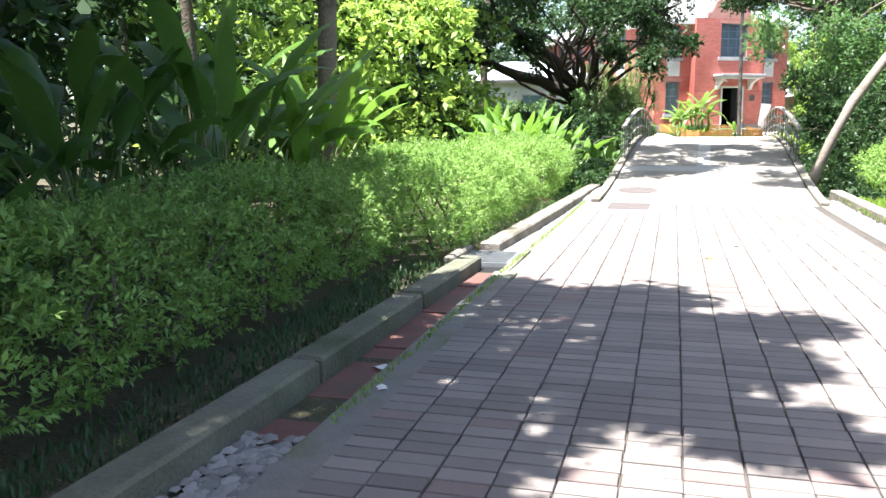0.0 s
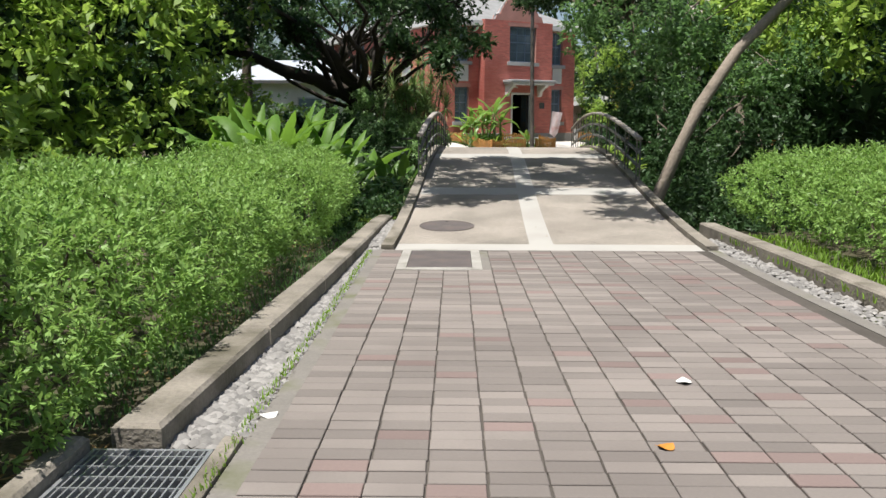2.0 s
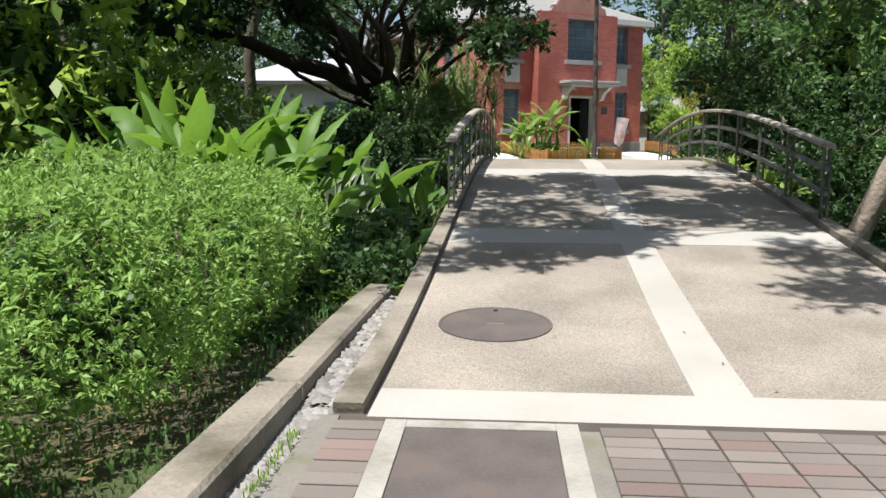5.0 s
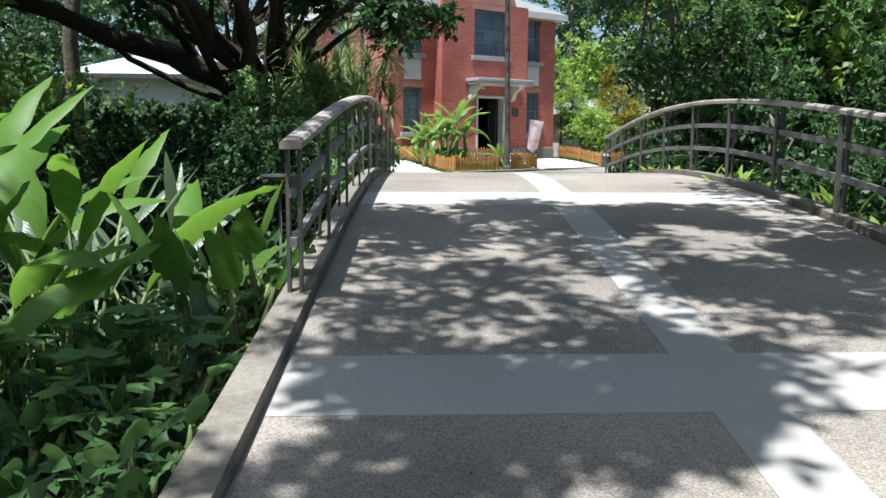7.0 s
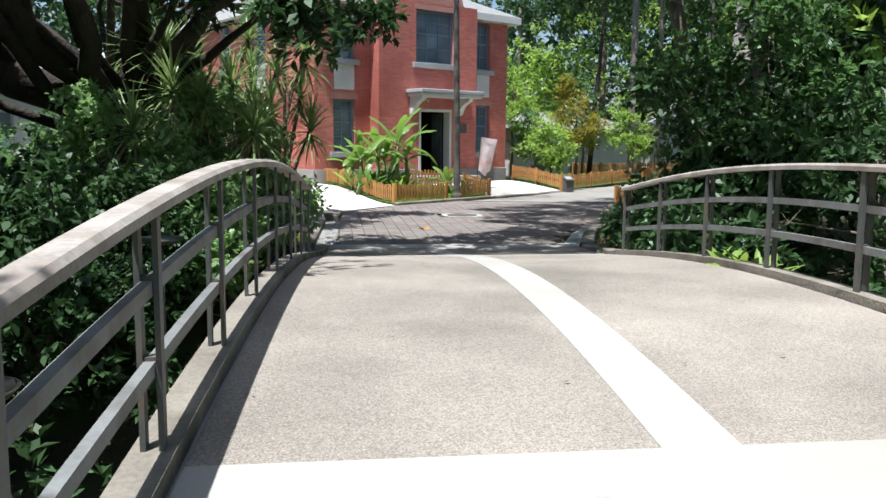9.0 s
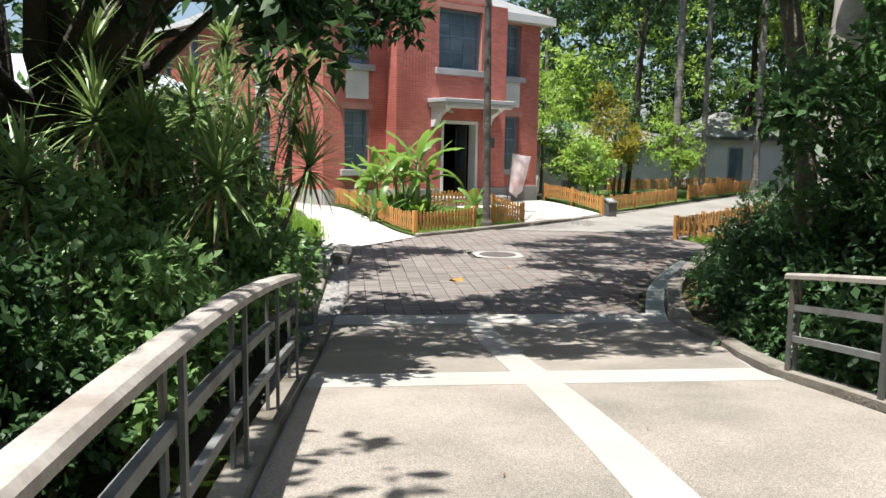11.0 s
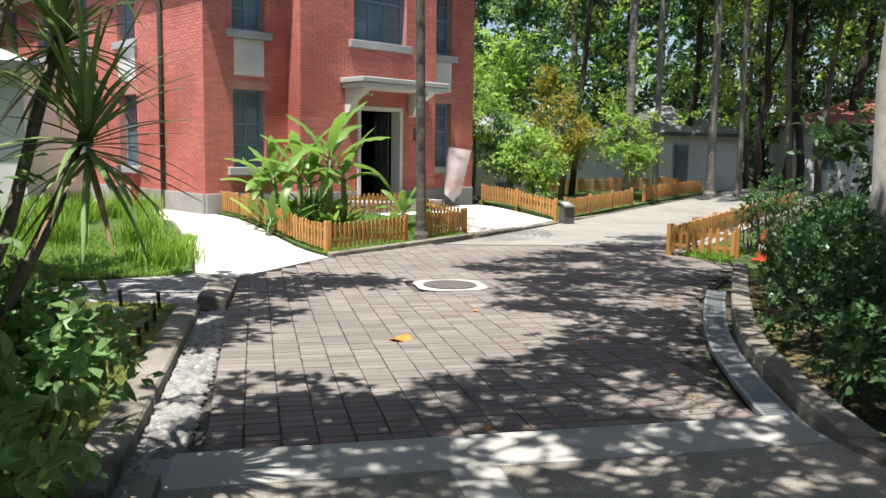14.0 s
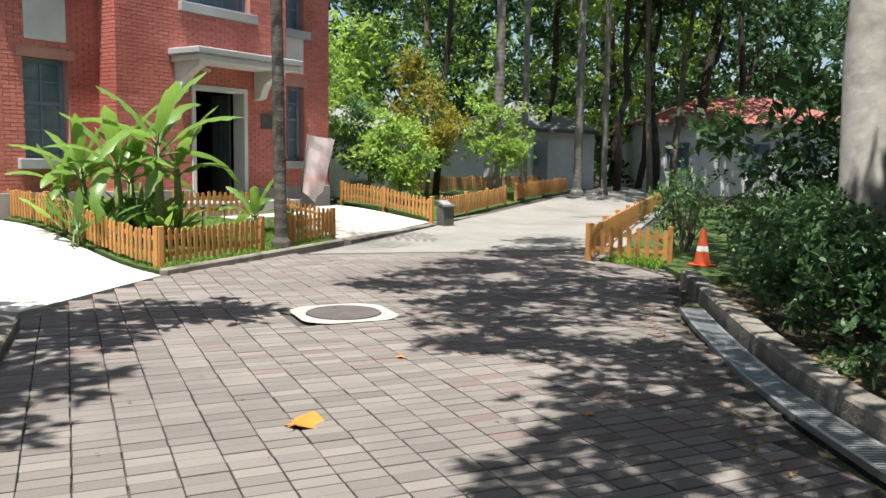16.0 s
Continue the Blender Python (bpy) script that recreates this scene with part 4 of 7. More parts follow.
kerb("kerb_bed", [(1.12, 39.42, -0.03), (2.5, 40.6, -0.02), (4.12, 42.12, -0.02)], 0.12, 0.07, 0.2, "low stone edging of the banana bed")
kerb("kerb_bed_far", [(7.0, 44.9, 0.0), (10.3, 47.9, 0.0), (17.5, 54.9, 0.0)], 0.14, 0.07, 0.2, "low stone edging along the lane")
kerb("kerb_step", [(4.3, 42.3, 0.0), (7.0, 44.9, 0.0)], 0.22, 0.03, 0.2, "flush stone edging before the house path")
pebbles("gravel_far", lambda y: -0.76 + 0.03 * (y - 30.4), lambda y: -0.49 + 0.03 * (y - 30.4), 30.0, 35.2, -0.06, 2300, 15, 0.042)
pebbles("gravel_bridge_end", lambda y: edge_l(y) - 0.4, lambda y: edge_l(y) - 0.16, 28.0, 30.4, lambda y: ground_z(0, y) + 0.02, 900, 16, 0.032)
stone = part("drain_end_stone", moved(box_bm(-0.16, -0.7, -0.1, 0.16, 0.7, 0.06, 0.02), pose(-0.48, 36.15, 0.02, 0, 8, -3)), M["concrete"])
tagged(stone, "sloping concrete slab at the end of the pebble channel", "slab", kind="structure")


def sheet(name, pts, top, mat, label, kind="structure", cell=0.3):
    """A thin slab over the outline pts that follows the land."""
    bm = bmesh.new()
    f = bm.faces.new([bm.verts.new((x, y, 0)) for x, y in pts])
    lo, hi = min(p[0] for p in pts), max(p[0] for p in pts)
    l2, h2 = min(p[1] for p in pts), max(p[1] for p in pts)
    for ax, a, b in ((0, lo, hi), (1, l2, h2)):
        k = a + cell
        while k < b:
            co, no = ((k, 0, 0), (1, 0, 0)) if ax == 0 else ((0, k, 0), (0, 1, 0))
            bmesh.ops.bisect_plane(bm, geom=bm.verts[:] + bm.edges[:] + bm.faces[:], plane_co=co, plane_no=no)
            k += cell
    ex = bmesh.ops.extrude_face_region(bm, geom=bm.faces[:])
    newv = [q for q in ex["geom"] if isinstance(q, bmesh.types.BMVert)]
    for q in bm.verts:
        q.co.z = ground_z(q.co.x, q.co.y) - 0.12
    for q in newv:
        q.co.z = ground_z(q.co.x, q.co.y) + top
    bmesh.ops.recalc_face_normals(bm, faces=bm.faces[:])
    return tagged(part(name, bm, mat), label, name.split("_")[0], kind=kind)


sheet("path_side", [(-0.32, 37.42), (1.05, 39.35), (0.0, 42.2), (-0.98, 44.4), (-2.5, 47.5), (-6.0, 53.5), (-7.2, 52.6), (-3.4, 46.0), (-1.55, 42.6), (-1.0, 39.8), (-0.85, 37.95)], 0.012, M["white_path"], "sunlit pale concrete footpath to the house side")
sheet("path_door", [(4.2, 42.45), (6.85, 44.95), (5.6, 47.2), (4.6, 46.65), (2.2, 45.2), (2.75, 44.3), (3.75, 44.9)], 0.012, M["white_path"], "pale concrete path to the house door")
sheet("path_far_lane", [(3.2, 40.9), (7.3, 44.95), (13.0, 50.2), (22.0, 59.5), (26.0, 59.0), (16.2, 48.9), (9.6, 41.9), (8.4, 40.4), (6.9, 40.3)], 0.016, M["far_lane"], "smooth pale lane surface beyond the pavers")
sheet("path_cobble", [(-2.6, 35.95), (-0.66, 35.6), (-0.66, 37.3), (-0.85, 37.9), (-2.2, 37.4)], 0.0, M["cobble"], "grey cobbled strip beside the lawn")
sheet("lawn_moss", [(-6, 30.6), (-0.93, 30.6), (-0.8, 35.5), (-2.6, 35.9), (-6, 35.9)], 0.035, M["moss"], "mossy shaded lawn with patches of sun")
sheet("lawn_side", [(-6.5, 37.3), (-2.2, 37.45), (-0.9, 38.0), (-1.05, 39.8), (-1.6, 42.5), (-3.3, 45.4), (-6.5, 45)], 0.03, M["grass_soil"], "bright green lawn before the house")
sheet("lawn_bed", [(1.08, 39.5), (4.05, 42.25), (3.6, 44.6), (2.7, 44.15), (2.1, 45.1), (-0.9, 44.4), (0.05, 42.2)], 0.035, M["grass_soil"], "grass bed around the banana plants")
sheet("lawn_far", [(7.05, 45.1), (10.3, 48.1), (17.4, 55.0), (14, 58), (6.5, 50.5), (5.9, 48.2)], 0.035, M["grass_soil"], "grass strip behind the picket fence")
sheet("lawn_right", [(6.85, 39.0), (7.3, 38.2), (6.9, 37.3), (8.5, 36.6), (19, 48), (17, 49.3), (9.0, 41.0)], 0.035, M["grass_soil"], "grass verge inside the picket fence")


# ---- picket fences ----
def picket_mesh(h, w=0.062, th=0.016):
    bm = bmesh.new()
    pr = [(-w / 2, 0.05), (w / 2, 0.05), (w / 2, h - 0.025), (w * 0.25, h), (-w * 0.25, h), (-w / 2, h - 0.025)]
    a, b = [bm.verts.new((x, -th / 2, z)) for x, z in pr], [bm.verts.new((x, th / 2, z)) for x, z in pr]
    bm.faces.new(a), bm.faces.new(b[::-1])
    for i in range(6):
        bm.faces.new((a[i], b[i], b[(i + 1) % 6], a[(i + 1) % 6]))
    bmesh.ops.recalc_face_normals(bm, faces=bm.faces[:])
    me = bpy.data.meshes.new("picket")
    bm.to_mesh(me)
    bm.free()
    me.materials.append(M["fence_wood"])
    return me


PICKET = picket_mesh(0.46)


def fence(a, b, label, up=0.035):
    a, b = Vector((*a, 0)), Vector((*b, 0))
    L = (b - a).length
    t = empty("picket_fence", a.x, a.y, 0, math.degrees(math.atan2(b.y - a.y, b.x - a.x)))
    gz = lambda s: ground_z(*(a.lerp(b, s / L)).xy) + up
    n = max(2, round(L / 0.118))
    for i in range(n):
        s = (i + 0.5) * L / n
        ob = new("picket", PICKET)
        ob.parent = t
        ob.location = (s, -0.022, gz(s) + 0.012 * math.sin(i * 7.7))
        ob.rotation_euler = (0, 0.02 * math.sin(i * 3.1), 0)
    k = max(1, round(L / 1.7))
    for i in range(k + 1):
        s = L * i / k
        part("fence_post", box_bm(s - 0.035, -0.012, gz(s) - 0.1, s + 0.035, 0.058, gz(s) + 0.5, 0.006), M["fence_wood"], t)
    for h in (0.15, 0.35):
        s = Soup()
        vs, fs = [], []
        for i in range(9):
            q = L * i / 8
            z = gz(q) + h
            vs += [(q, -0.012, z - 0.025), (q, 0.008, z - 0.025), (q, 0.008, z + 0.025), (q, -0.012, z + 0.025)]
        for i in range(8):
            for c in range(4):
                fs.append((4 * i + c, 4 * i + (c + 1) % 4, 4 * i + 4 + (c + 1) % 4, 4 * i + 4 + c))
        s.add(vs, fs)
        s.done("rail", M["fence_wood"], t)
    return tagged(t, label, "fence", group="picket fences")


FL = "low orange-stained picket fence round the banana bed"
fence((-0.85, 44.6), (1.07, 39.82), FL)
fence((1.07, 39.82), (2.62, 41.22), FL)
fence((3.15, 41.7), (4.08, 42.55), FL)
fence((4.08, 42.55), (3.52, 43.85), FL)
fence((1.75, 43.9), (3.2, 44.6), FL)
fence((5.9, 47.9), (6.9, 45.0), "low orange-stained picket fence beside the house path")
fence((7.3, 45.3), (10.5, 48.35), "low orange-stained picket fence along the lane")
fence((11.3, 49.2), (15.6, 53.4), "low orange-stained picket fence along the lane")
fence((9.5, 52.5), (17.0, 57.0), "distant orange-stained picket fence under the trees")
fence((6.75, 39.1), (7.5, 38.3), "short orange-stained picket fence at the lane corner")
fence((6.75, 39.1), (11.5, 44.2), "low picket fence along the shaded shrubs")
fence((11.5, 44.2), (17.5, 50.6), "low picket fence along the shaded shrubs")

# ---- small things ----
box = empty("information_post", 7.02, 44.55, ground_z(7, 44.5))
part("body", moved(box_bm(-0.15, -0.1, 0, 0.15, 0.1, 0.42, 0.015), pose(0, 0, 0, 0, 0, 20)), M["post_stone"], box)
part("sign_plate", moved(box_bm(-0.17, -0.15, -0.012, 0.17, 0.15, 0.012, 0.006), pose(0, 0, 0.46, 25, 0, 20)), M["iron"], box, "dark slanted sign plate")
for k in range(3):
    part("text_bar", moved(box_bm(-0.12, 0.06 - 0.06 * k, 0.012, 0.1, 0.085 - 0.06 * k, 0.015), pose(0, 0, 0.46, 25, 0, 20)), M["plaster"], box)
tagged(box, "grey stone information post with slanted dark plate", "sign post")

banner = empty("banner_flag", 3.95, 44.25, ground_z(3.95, 44.25))
s = Soup()
s.tube([(0, 0, 0), (0.06, 0, 0.8), (0.16, 0, 1.62)], [0.014, 0.012, 0.008], 8)
s.done("pole", M["iron"], banner, smooth=True)
s = Soup()
vs, fs = [], []
for j in range(13):
    v = j / 12
    for i in range(7):
        u = i / 6
        w = 0.5 * (1 - 0.5 * v) if v > 0.9 else 0.5 - 0.14 * v
        vs.append((0.155 - 0.11 * v + u * w, 0.03 * math.sin(u * 5 + v * 3), 1.6 - 0.07 * u - v * (1.02 + 0.14 * u * (1 if v > .2 else 0))))
for j in range(12):
    for i in range(6):
        a = j * 7 + i
        fs.append((a, a + 1, a + 8, a + 7))
s.add(vs, fs)
s.done("cloth", M["flag"], banner, smooth=True)
tagged(banner, "pale pink banner flag on a thin pole", "banner")

cone = empty("traffic_cone", 7.75, 37.95, ground_z(7.6, 38) + 0.035)
bm = box_bm(-0.14, -0.14, 0, 0.14, 0.14, 0.03, 0.01)
part("base", bm, M["cone_red"], cone)
for z0, z1, mat in ((0.03, 0.2, "cone_red"), (0.2, 0.27, "plaster"), (0.27, 0.5, "cone_red")):
    bm = bmesh.new()
    rr = lambda z: 0.11 - 0.175 * (z - 0.03)
    bmesh.ops.create_cone(bm, segments=24, radius1=rr(z0), radius2=rr(z1), depth=z1 - z0, cap_ends=True, matrix=Matrix.Translation((0, 0, (z0 + z1) / 2)))
    part("cone_band" if mat == "plaster" else "cone_body", bm, M[mat], cone)
tagged(cone, "faded orange traffic cone with a pale band", "traffic cone")

for x, y in ((-1.09, 32.72), (-1.02, 33.05), (-1.01, 33.6), (-1.02, 34.15), (-1.0, 34.6), (-1.03, 35.25), (-1.43, 35.45)):
    st = empty("garden_stake", x, y, ground_z(x, y) + 0.03)
    part("stick", moved(box_bm(-0.016, -0.016, -0.05, 0.016, 0.016, 0.17, 0.004), pose(0, 0, 0, 5, -4, 20)), M["bark_dark"], st)
    part("cap", moved(box_bm(-0.02, -0.02, 0.17, 0.02, 0.02, 0.185), pose(0, 0, 0, 5, -4, 20)), M["iron"], st)
    tagged(st, "short dark wooden stake at the lawn edge", "stake", group="lawn stakes")
STAKES = ((-1.09, 32.72), (-1.02, 33.05), (-1.01, 33.6), (-1.02, 34.15), (-1.0, 34.6), (-1.03, 35.25))
for (xa, ya), (xb, yb) in zip(STAKES[:3:2] + STAKES[3:4], STAKES[1:4:2] + STAKES[4:5]):
    a, b = Vector((xa, ya, ground_z(xa, ya) + 0.19)), Vector((xb, yb, ground_z(xb, yb) + 0.19))
    s = Soup()
    s.tube(path_points(a, b, 7, sag=-0.03), 0.005, 6)
    tagged(s.done("stake_cord", M["iron"], smooth=True), "thin dark cord hung between two lawn stakes", "cord", group="stake cords")
tag = empty("plant_label", -1.28, 34.3, ground_z(-1.3, 34.3) + 0.03)
part("stem", box_bm(-0.006, -0.006, -0.05, 0.006, 0.006, 0.16), M["iron"], tag)
part("plate", moved(box_bm(-0.06, -0.04, -0.004, 0.06, 0.04, 0.004), pose(0, 0, 0.17, 45, 0, 10)), M["stone_trim"], tag)
tagged(tag, "small grey plant label on a thin stem", "plant label")

# fallen leaves


def fallen(x, y, z, size, rz, label, curl=0.14):
    s = Soup()
    pts = [(-size / 2 + size * i / 8, 0, curl * size * ((i / 8 - 0.5) ** 2) * 2) for i in range(9)]
    wd = [0.10, 0.55, 0.80, 0.92, 0.95, 0.90, 0.74, 0.45, 0.02]
    s.strip(pts, [w * size for w in wd], Vector((0, 1, 0)), 0.2)
    s.tube([pts[0], (pts[0][0] - size * 0.25, 0.01, pts[0][2] + 0.004)], [size * 0.02, size * 0.014], 5)
    t = s.done("fallen_leaf", M["dead_leaf"], smooth=True)
    t.matrix_basis = pose(x, y, z, 0, 0, rz)
    return tagged(t, label, "leaf", group="fallen leaves")


fallen(1.20, 33.65, ground_z(1.2, 33.65) + 0.012, 0.24, 50, "large curled orange leaf lying on the pavers")
for x, y, r in ((0.35, 7.85, 30), (2.2, 34.8, 70), (0.6, 36.9, 110), (1.3, 31.2, 12), (2.7, 33.2, 70)):
    fallen(x, y, ground_z(x, y) + 0.01, 0.07, r, "small dry leaf lying on the pavers")
for x, y, z, r in ((-1.25, 6.1, -0.035, 20), (-1.47, 4.0, -0.045, 60), (-1.3, 3.55, 0.0, 120), (-1.28, 8.2, -0.05, 30), (0.65, 8.7, -0.045, 80)):
    lf = fallen(x, y, z, 0.08, r, "small pale fallen petal leaf")
    lf.data.materials[0] = M["plaster"]

tagged(part("lane_edging", box_bm(-0.224, 11.99, -0.2, -0.142, 13.15, -0.104, 0.004), M["edging"]), "cut concrete filler beside the hatch", "edging", kind="structure")
for x, y in ((2.05, 43.0), (2.45, 43.35)):
    pl = empty("path_light", x, y, ground_z(x, y) + 0.03)
    sp = Soup()
    sp.tube([(0, 0, -0.05), (0, 0, 0.36)], 0.012, 8)
    sp.done("stake", M["iron"], pl, smooth=True)
    sp = Soup()
    sp.tube([(0, 0, 0.34), (0, 0, 0.37), (0, 0, 0.385)], [0.03, 0.06, 0.02], 14)
    sp.done("hood", M["iron"], pl, smooth=True)
    tagged(pl, "small dark garden path light in the bed", "garden light", group="path lights")


# ---- plants ----
def blade_pts(base, az, length, rise, arch, n=8):
    """A curve that starts upward at the angle rise and arches over by arch radians."""
    p, out, a = Vector(base), [], rise
    out.append(p.copy())
    h = Vector((math.cos(az), math.sin(az), 0))
    for i in range(n - 1):
        p = p + (h * math.cos(a) + Vector((0, 0, 1)) * math.sin(a)) * length / (n - 1)
        out.append(p.copy())
        a -= arch / (n - 1)
    return out


WIDE = [0.12, 0.55, 0.85, 1.0, 0.97, 0.82, 0.5, 0.03]
PADDLE = [0.05, 0.45, 0.78, 0.95, 1.0, 0.98, 0.9, 0.72, 0.42, 0.03]
LONG = [0.12, 0.6, 0.88, 1.0, 1.0, 0.96, 0.9, 0.8, 0.66, 0.45, 0.2, 0.02]
NARROW = [0.7, 1.0, 1.0, 0.95, 0.85, 0.65, 0.4, 0.03]


def stretch(prof, n, rng, jitter):
    """The profile resampled to n places, with slightly ragged edges."""
    xs = np.interp(np.linspace(0, 1, n), np.linspace(0, 1, len(prof)), prof)
    return [float(x) * (1 + rng.uniform(-jitter, jitter)) for x in xs]


def ruffle(s, n, w, rng):
    """Waves along the last blade's two edges."""
    for i in range(1, n - 1):
        for e in (0, 2):
            k = len(s.v) - 3 * n + 3 * i + e
            x, y, z = s.v[k]
            s.v[k] = (x, y, z + rng.uniform(-0.11, 0.07) * w)


def fan(name, base, n, length, width, mat, label, category="plant", seed=0, rise=(0.9, 1.5), arch=(0.3, 1.2), stalk=0.0, spread=0.15, prof=None, fold=0.3, extra=None):
    rng = random.Random(seed)
    t = empty(name, *base)
    k = 0
    for i in range(n):
        s = Soup()
        az = i * 2.399 + rng.uniform(-0.4, 0.4)
        bx, by = rng.gauss(0, spread), rng.gauss(0, spread)
        L = length * rng.uniform(0.65, 1.15)
        r = rng.uniform(*rise)
        st = stalk * rng.uniform(0.6, 1.2)
        b0 = Vector((bx, by, 0))
        d0 = Vector((math.cos(az) * math.cos(r), math.sin(az) * math.cos(r), math.sin(r)))
        b1 = b0 + d0 * st
        if st:
            s.tube([b0, b0.lerp(b1, 0.5), b1], [0.02, 0.015, 0.01], 5, 1)
        nn = 14 if n <= 40 else 8
        pts = blade_pts(b1, az, L, r, rng.uniform(*arch), nn)
        side = Vector((-math.sin(az), math.cos(az), rng.uniform(-0.5, 0.5)))
        w = width * rng.uniform(0.75, 1.15)
        s.strip(pts, [w * q for q in stretch(prof or WIDE, nn, rng, 0.1 if n <= 40 else 0)], side, fold)
        if n <= 40:
            ruffle(s, nn, w, rng)
            s.done("leaf_blade", [mat, M["stem"]], t, smooth=True)
        else:
            if k == 0:
                tot = s
            else:
                tot.add(s.v, s.f)
        k += 1
    if n > 40:
        tot.m = [0] * len(tot.f)
        tot.done("leaf_blades", [mat], t)
    return tagged(t, label, category)


def spiky(name, base, heads, label, seed=0):
    """A dracaena: bent stems, each with a tuft of narrow blades."""
    rng = random.Random(seed)
    t = empty(name, *base)
    for x, y, z, size in heads:
        st = Soup()
        st.tube(path_points((rng.uniform(-.15, .15), rng.uniform(-.15, .15), 0), (x, y, z), 6, wob=0.06, seed=seed + int(z * 10)), [0.035, 0.032, 0.03, 0.028, 0.026, 0.024], 7)
        st.done("stem", M["bark"], t, smooth=True)
        s = Soup()
        for i in range(66):
            az = i * 2.399
            r = 1.5 - 2.3 * (i / 66) + rng.uniform(-0.2, 0.2)
            pts = blade_pts((x, y, z - 0.16 * (i / 66)), az, size * 1.2 * rng.uniform(0.75, 1.1), r, rng.uniform(0.1, 0.95))
            s.strip(pts, [0.030 * q for q in NARROW], Vector((-math.sin(az), math.cos(az), 0)), 0.35, 1 if i > 61 else 0)
        s.done("tuft", [M["spike"], M["dry"]], t)
    return tagged(t, label, "dracaena")


def shrub(name, base, masses, per, size, mat, label, seed=0, aspect=0.5, category="shrub", sub=9, spread=0.45):
    """A bush of leafy masses (x, y, z, r) on thin stems."""
    t = empty(name, *base)
    rng = random.Random(seed)
    st, P, O = Soup(), [], []
    for k, (x, y, z, r) in enumerate(masses):
        for m in range(sub):
            o = Vector((rng.gauss(0, 1), rng.gauss(0, 1), rng.gauss(0.2, 0.8))).normalized()
            cc = Vector((x, y, z)) + o * r * rng.uniform(0.25, 0.9)
            q, d = blob_points(per // sub, cc, (r * spread, r * spread, r * spread * 0.8), seed * 71 + k * 17 + m, 0.3)
            P.append(q), O.append(d)
            if m % 2 == 0:
                st.tube(path_points((x * 0.6, y * 0.6, 0), cc, 5, wob=0.06, seed=seed + k * 3 + m), [0.022, 0.017, 0.012, 0.008, 0.004], 5)
    P = np.concatenate(P)
    keep = P[:, 2] > 0.0
    leaves("foliage", P[keep], size, mat, t, aspect, 0.35, seed + 1, out=np.concatenate(O)[keep], fine=True)
    st.done("branchwork", M["bark"], t)["kind"] = "stuff"
    return tagged(t, label, category)


def hedge(name, x0, x1, y0, y1, h, shoots, label, seed, leaf="leaf_hedge", size=0.046):
    """A clipped loaf: many short leafy shoots on a lumpy rounded skin, sparse dark leaves and stems inside."""
    gz = ground_z(x0, (y0 + y1) / 2) - 0.05
    t = empty(name, (x0 + x1) / 2, (y0 + y1) / 2, gz)
    rng = np.random.default_rng(seed)
    L, W = (y1 - y0), (x1 - x0)
    aa = np.linspace(-0.1, math.pi + 0.1, 400)
    prof = lambda a: (np.sign(np.cos(a)) * np.abs(np.cos(a)) ** 0.5 * W / 2, (0.12 + 0.88 * np.sign(np.sin(a)) * np.abs(np.sin(a)) ** 0.5) * h)
    qx, qz = prof(aa)
    run = np.concatenate([[0], np.cumsum(np.hypot(np.diff(qx), np.diff(qz)))])
    ns = int(L * run[-1] * shoots)
    y = rng.uniform(-L / 2, L / 2, ns)
    a = np.interp(rng.uniform(0, run[-1], ns), run, aa)
    lump = 1 + 0.05 * np.sin(y * 2.1 + seed) + 0.045 * np.sin(y * 5.3 + a * 3) + 0.05 * np.sin(y * 9.1 - a * 7) * np.sin(y * 6.3 + a * 9) + 0.04 * np.sin(y * 15.7 + a * 16) + rng.normal(0, 0.025, ns)
    e = np.minimum(1, (L / 2 - np.abs(y)) / 0.5 + 0.12) ** 0.4
    ca, sa = np.cos(a), np.sin(a)
    qx, qz = prof(a)
    p = np.stack([qx * lump * e, y, qz * lump * e], 1)
    p[:, 0] *= 0.76 + 0.24 * np.clip(p[:, 2] / (0.5 * h), 0, 1)
    o = np.stack([ca * 1.1, rng.normal(0, 0.35, ns) + 1.2 * np.sign(y) * (e < 0.9), sa + 0.35], 1)
    per = 12
    P, O = np.repeat(p, per, 0), np.repeat(o, per, 0)
    core = rng.uniform(-1, 1, (ns * 3, 3)) * (W * 0.4, L * 0.47, h * 0.38) + (0, 0, h * 0.45)
    P, O = np.concatenate([P, core]), np.concatenate([O, rng.normal(size=core.shape)])
    keep = P[:, 2] > 0.10
    keep = np.repeat(keep[::per], per)[:len(P)] if len(P) % per == 0 else keep
    leaves("foliage", P[keep], size, M[leaf], t, 0.38, 0.3, seed, out=O[keep], sprig=per, shoot=2.6)
    rr = random.Random(seed)
    s = Soup()
    for k in range(int(L * 4)):
        yy, x = rr.uniform(-L / 2 + 0.2, L / 2 - 0.2), rr.uniform(-W / 3, W / 3)
        s.tube([(x, yy, 0), (x + rr.uniform(-0.1, 0.1), yy + rr.uniform(-0.1, 0.1), h * 0.4), (x + rr.uniform(-0.3, 0.3), yy + rr.uniform(-0.3, 0.3), h * 0.8)], [0.02, 0.014, 0.006], 5)
    s.done("branchwork", M["bark"], t)["kind"] = "stuff"
    return tagged(t, label, "hedge")


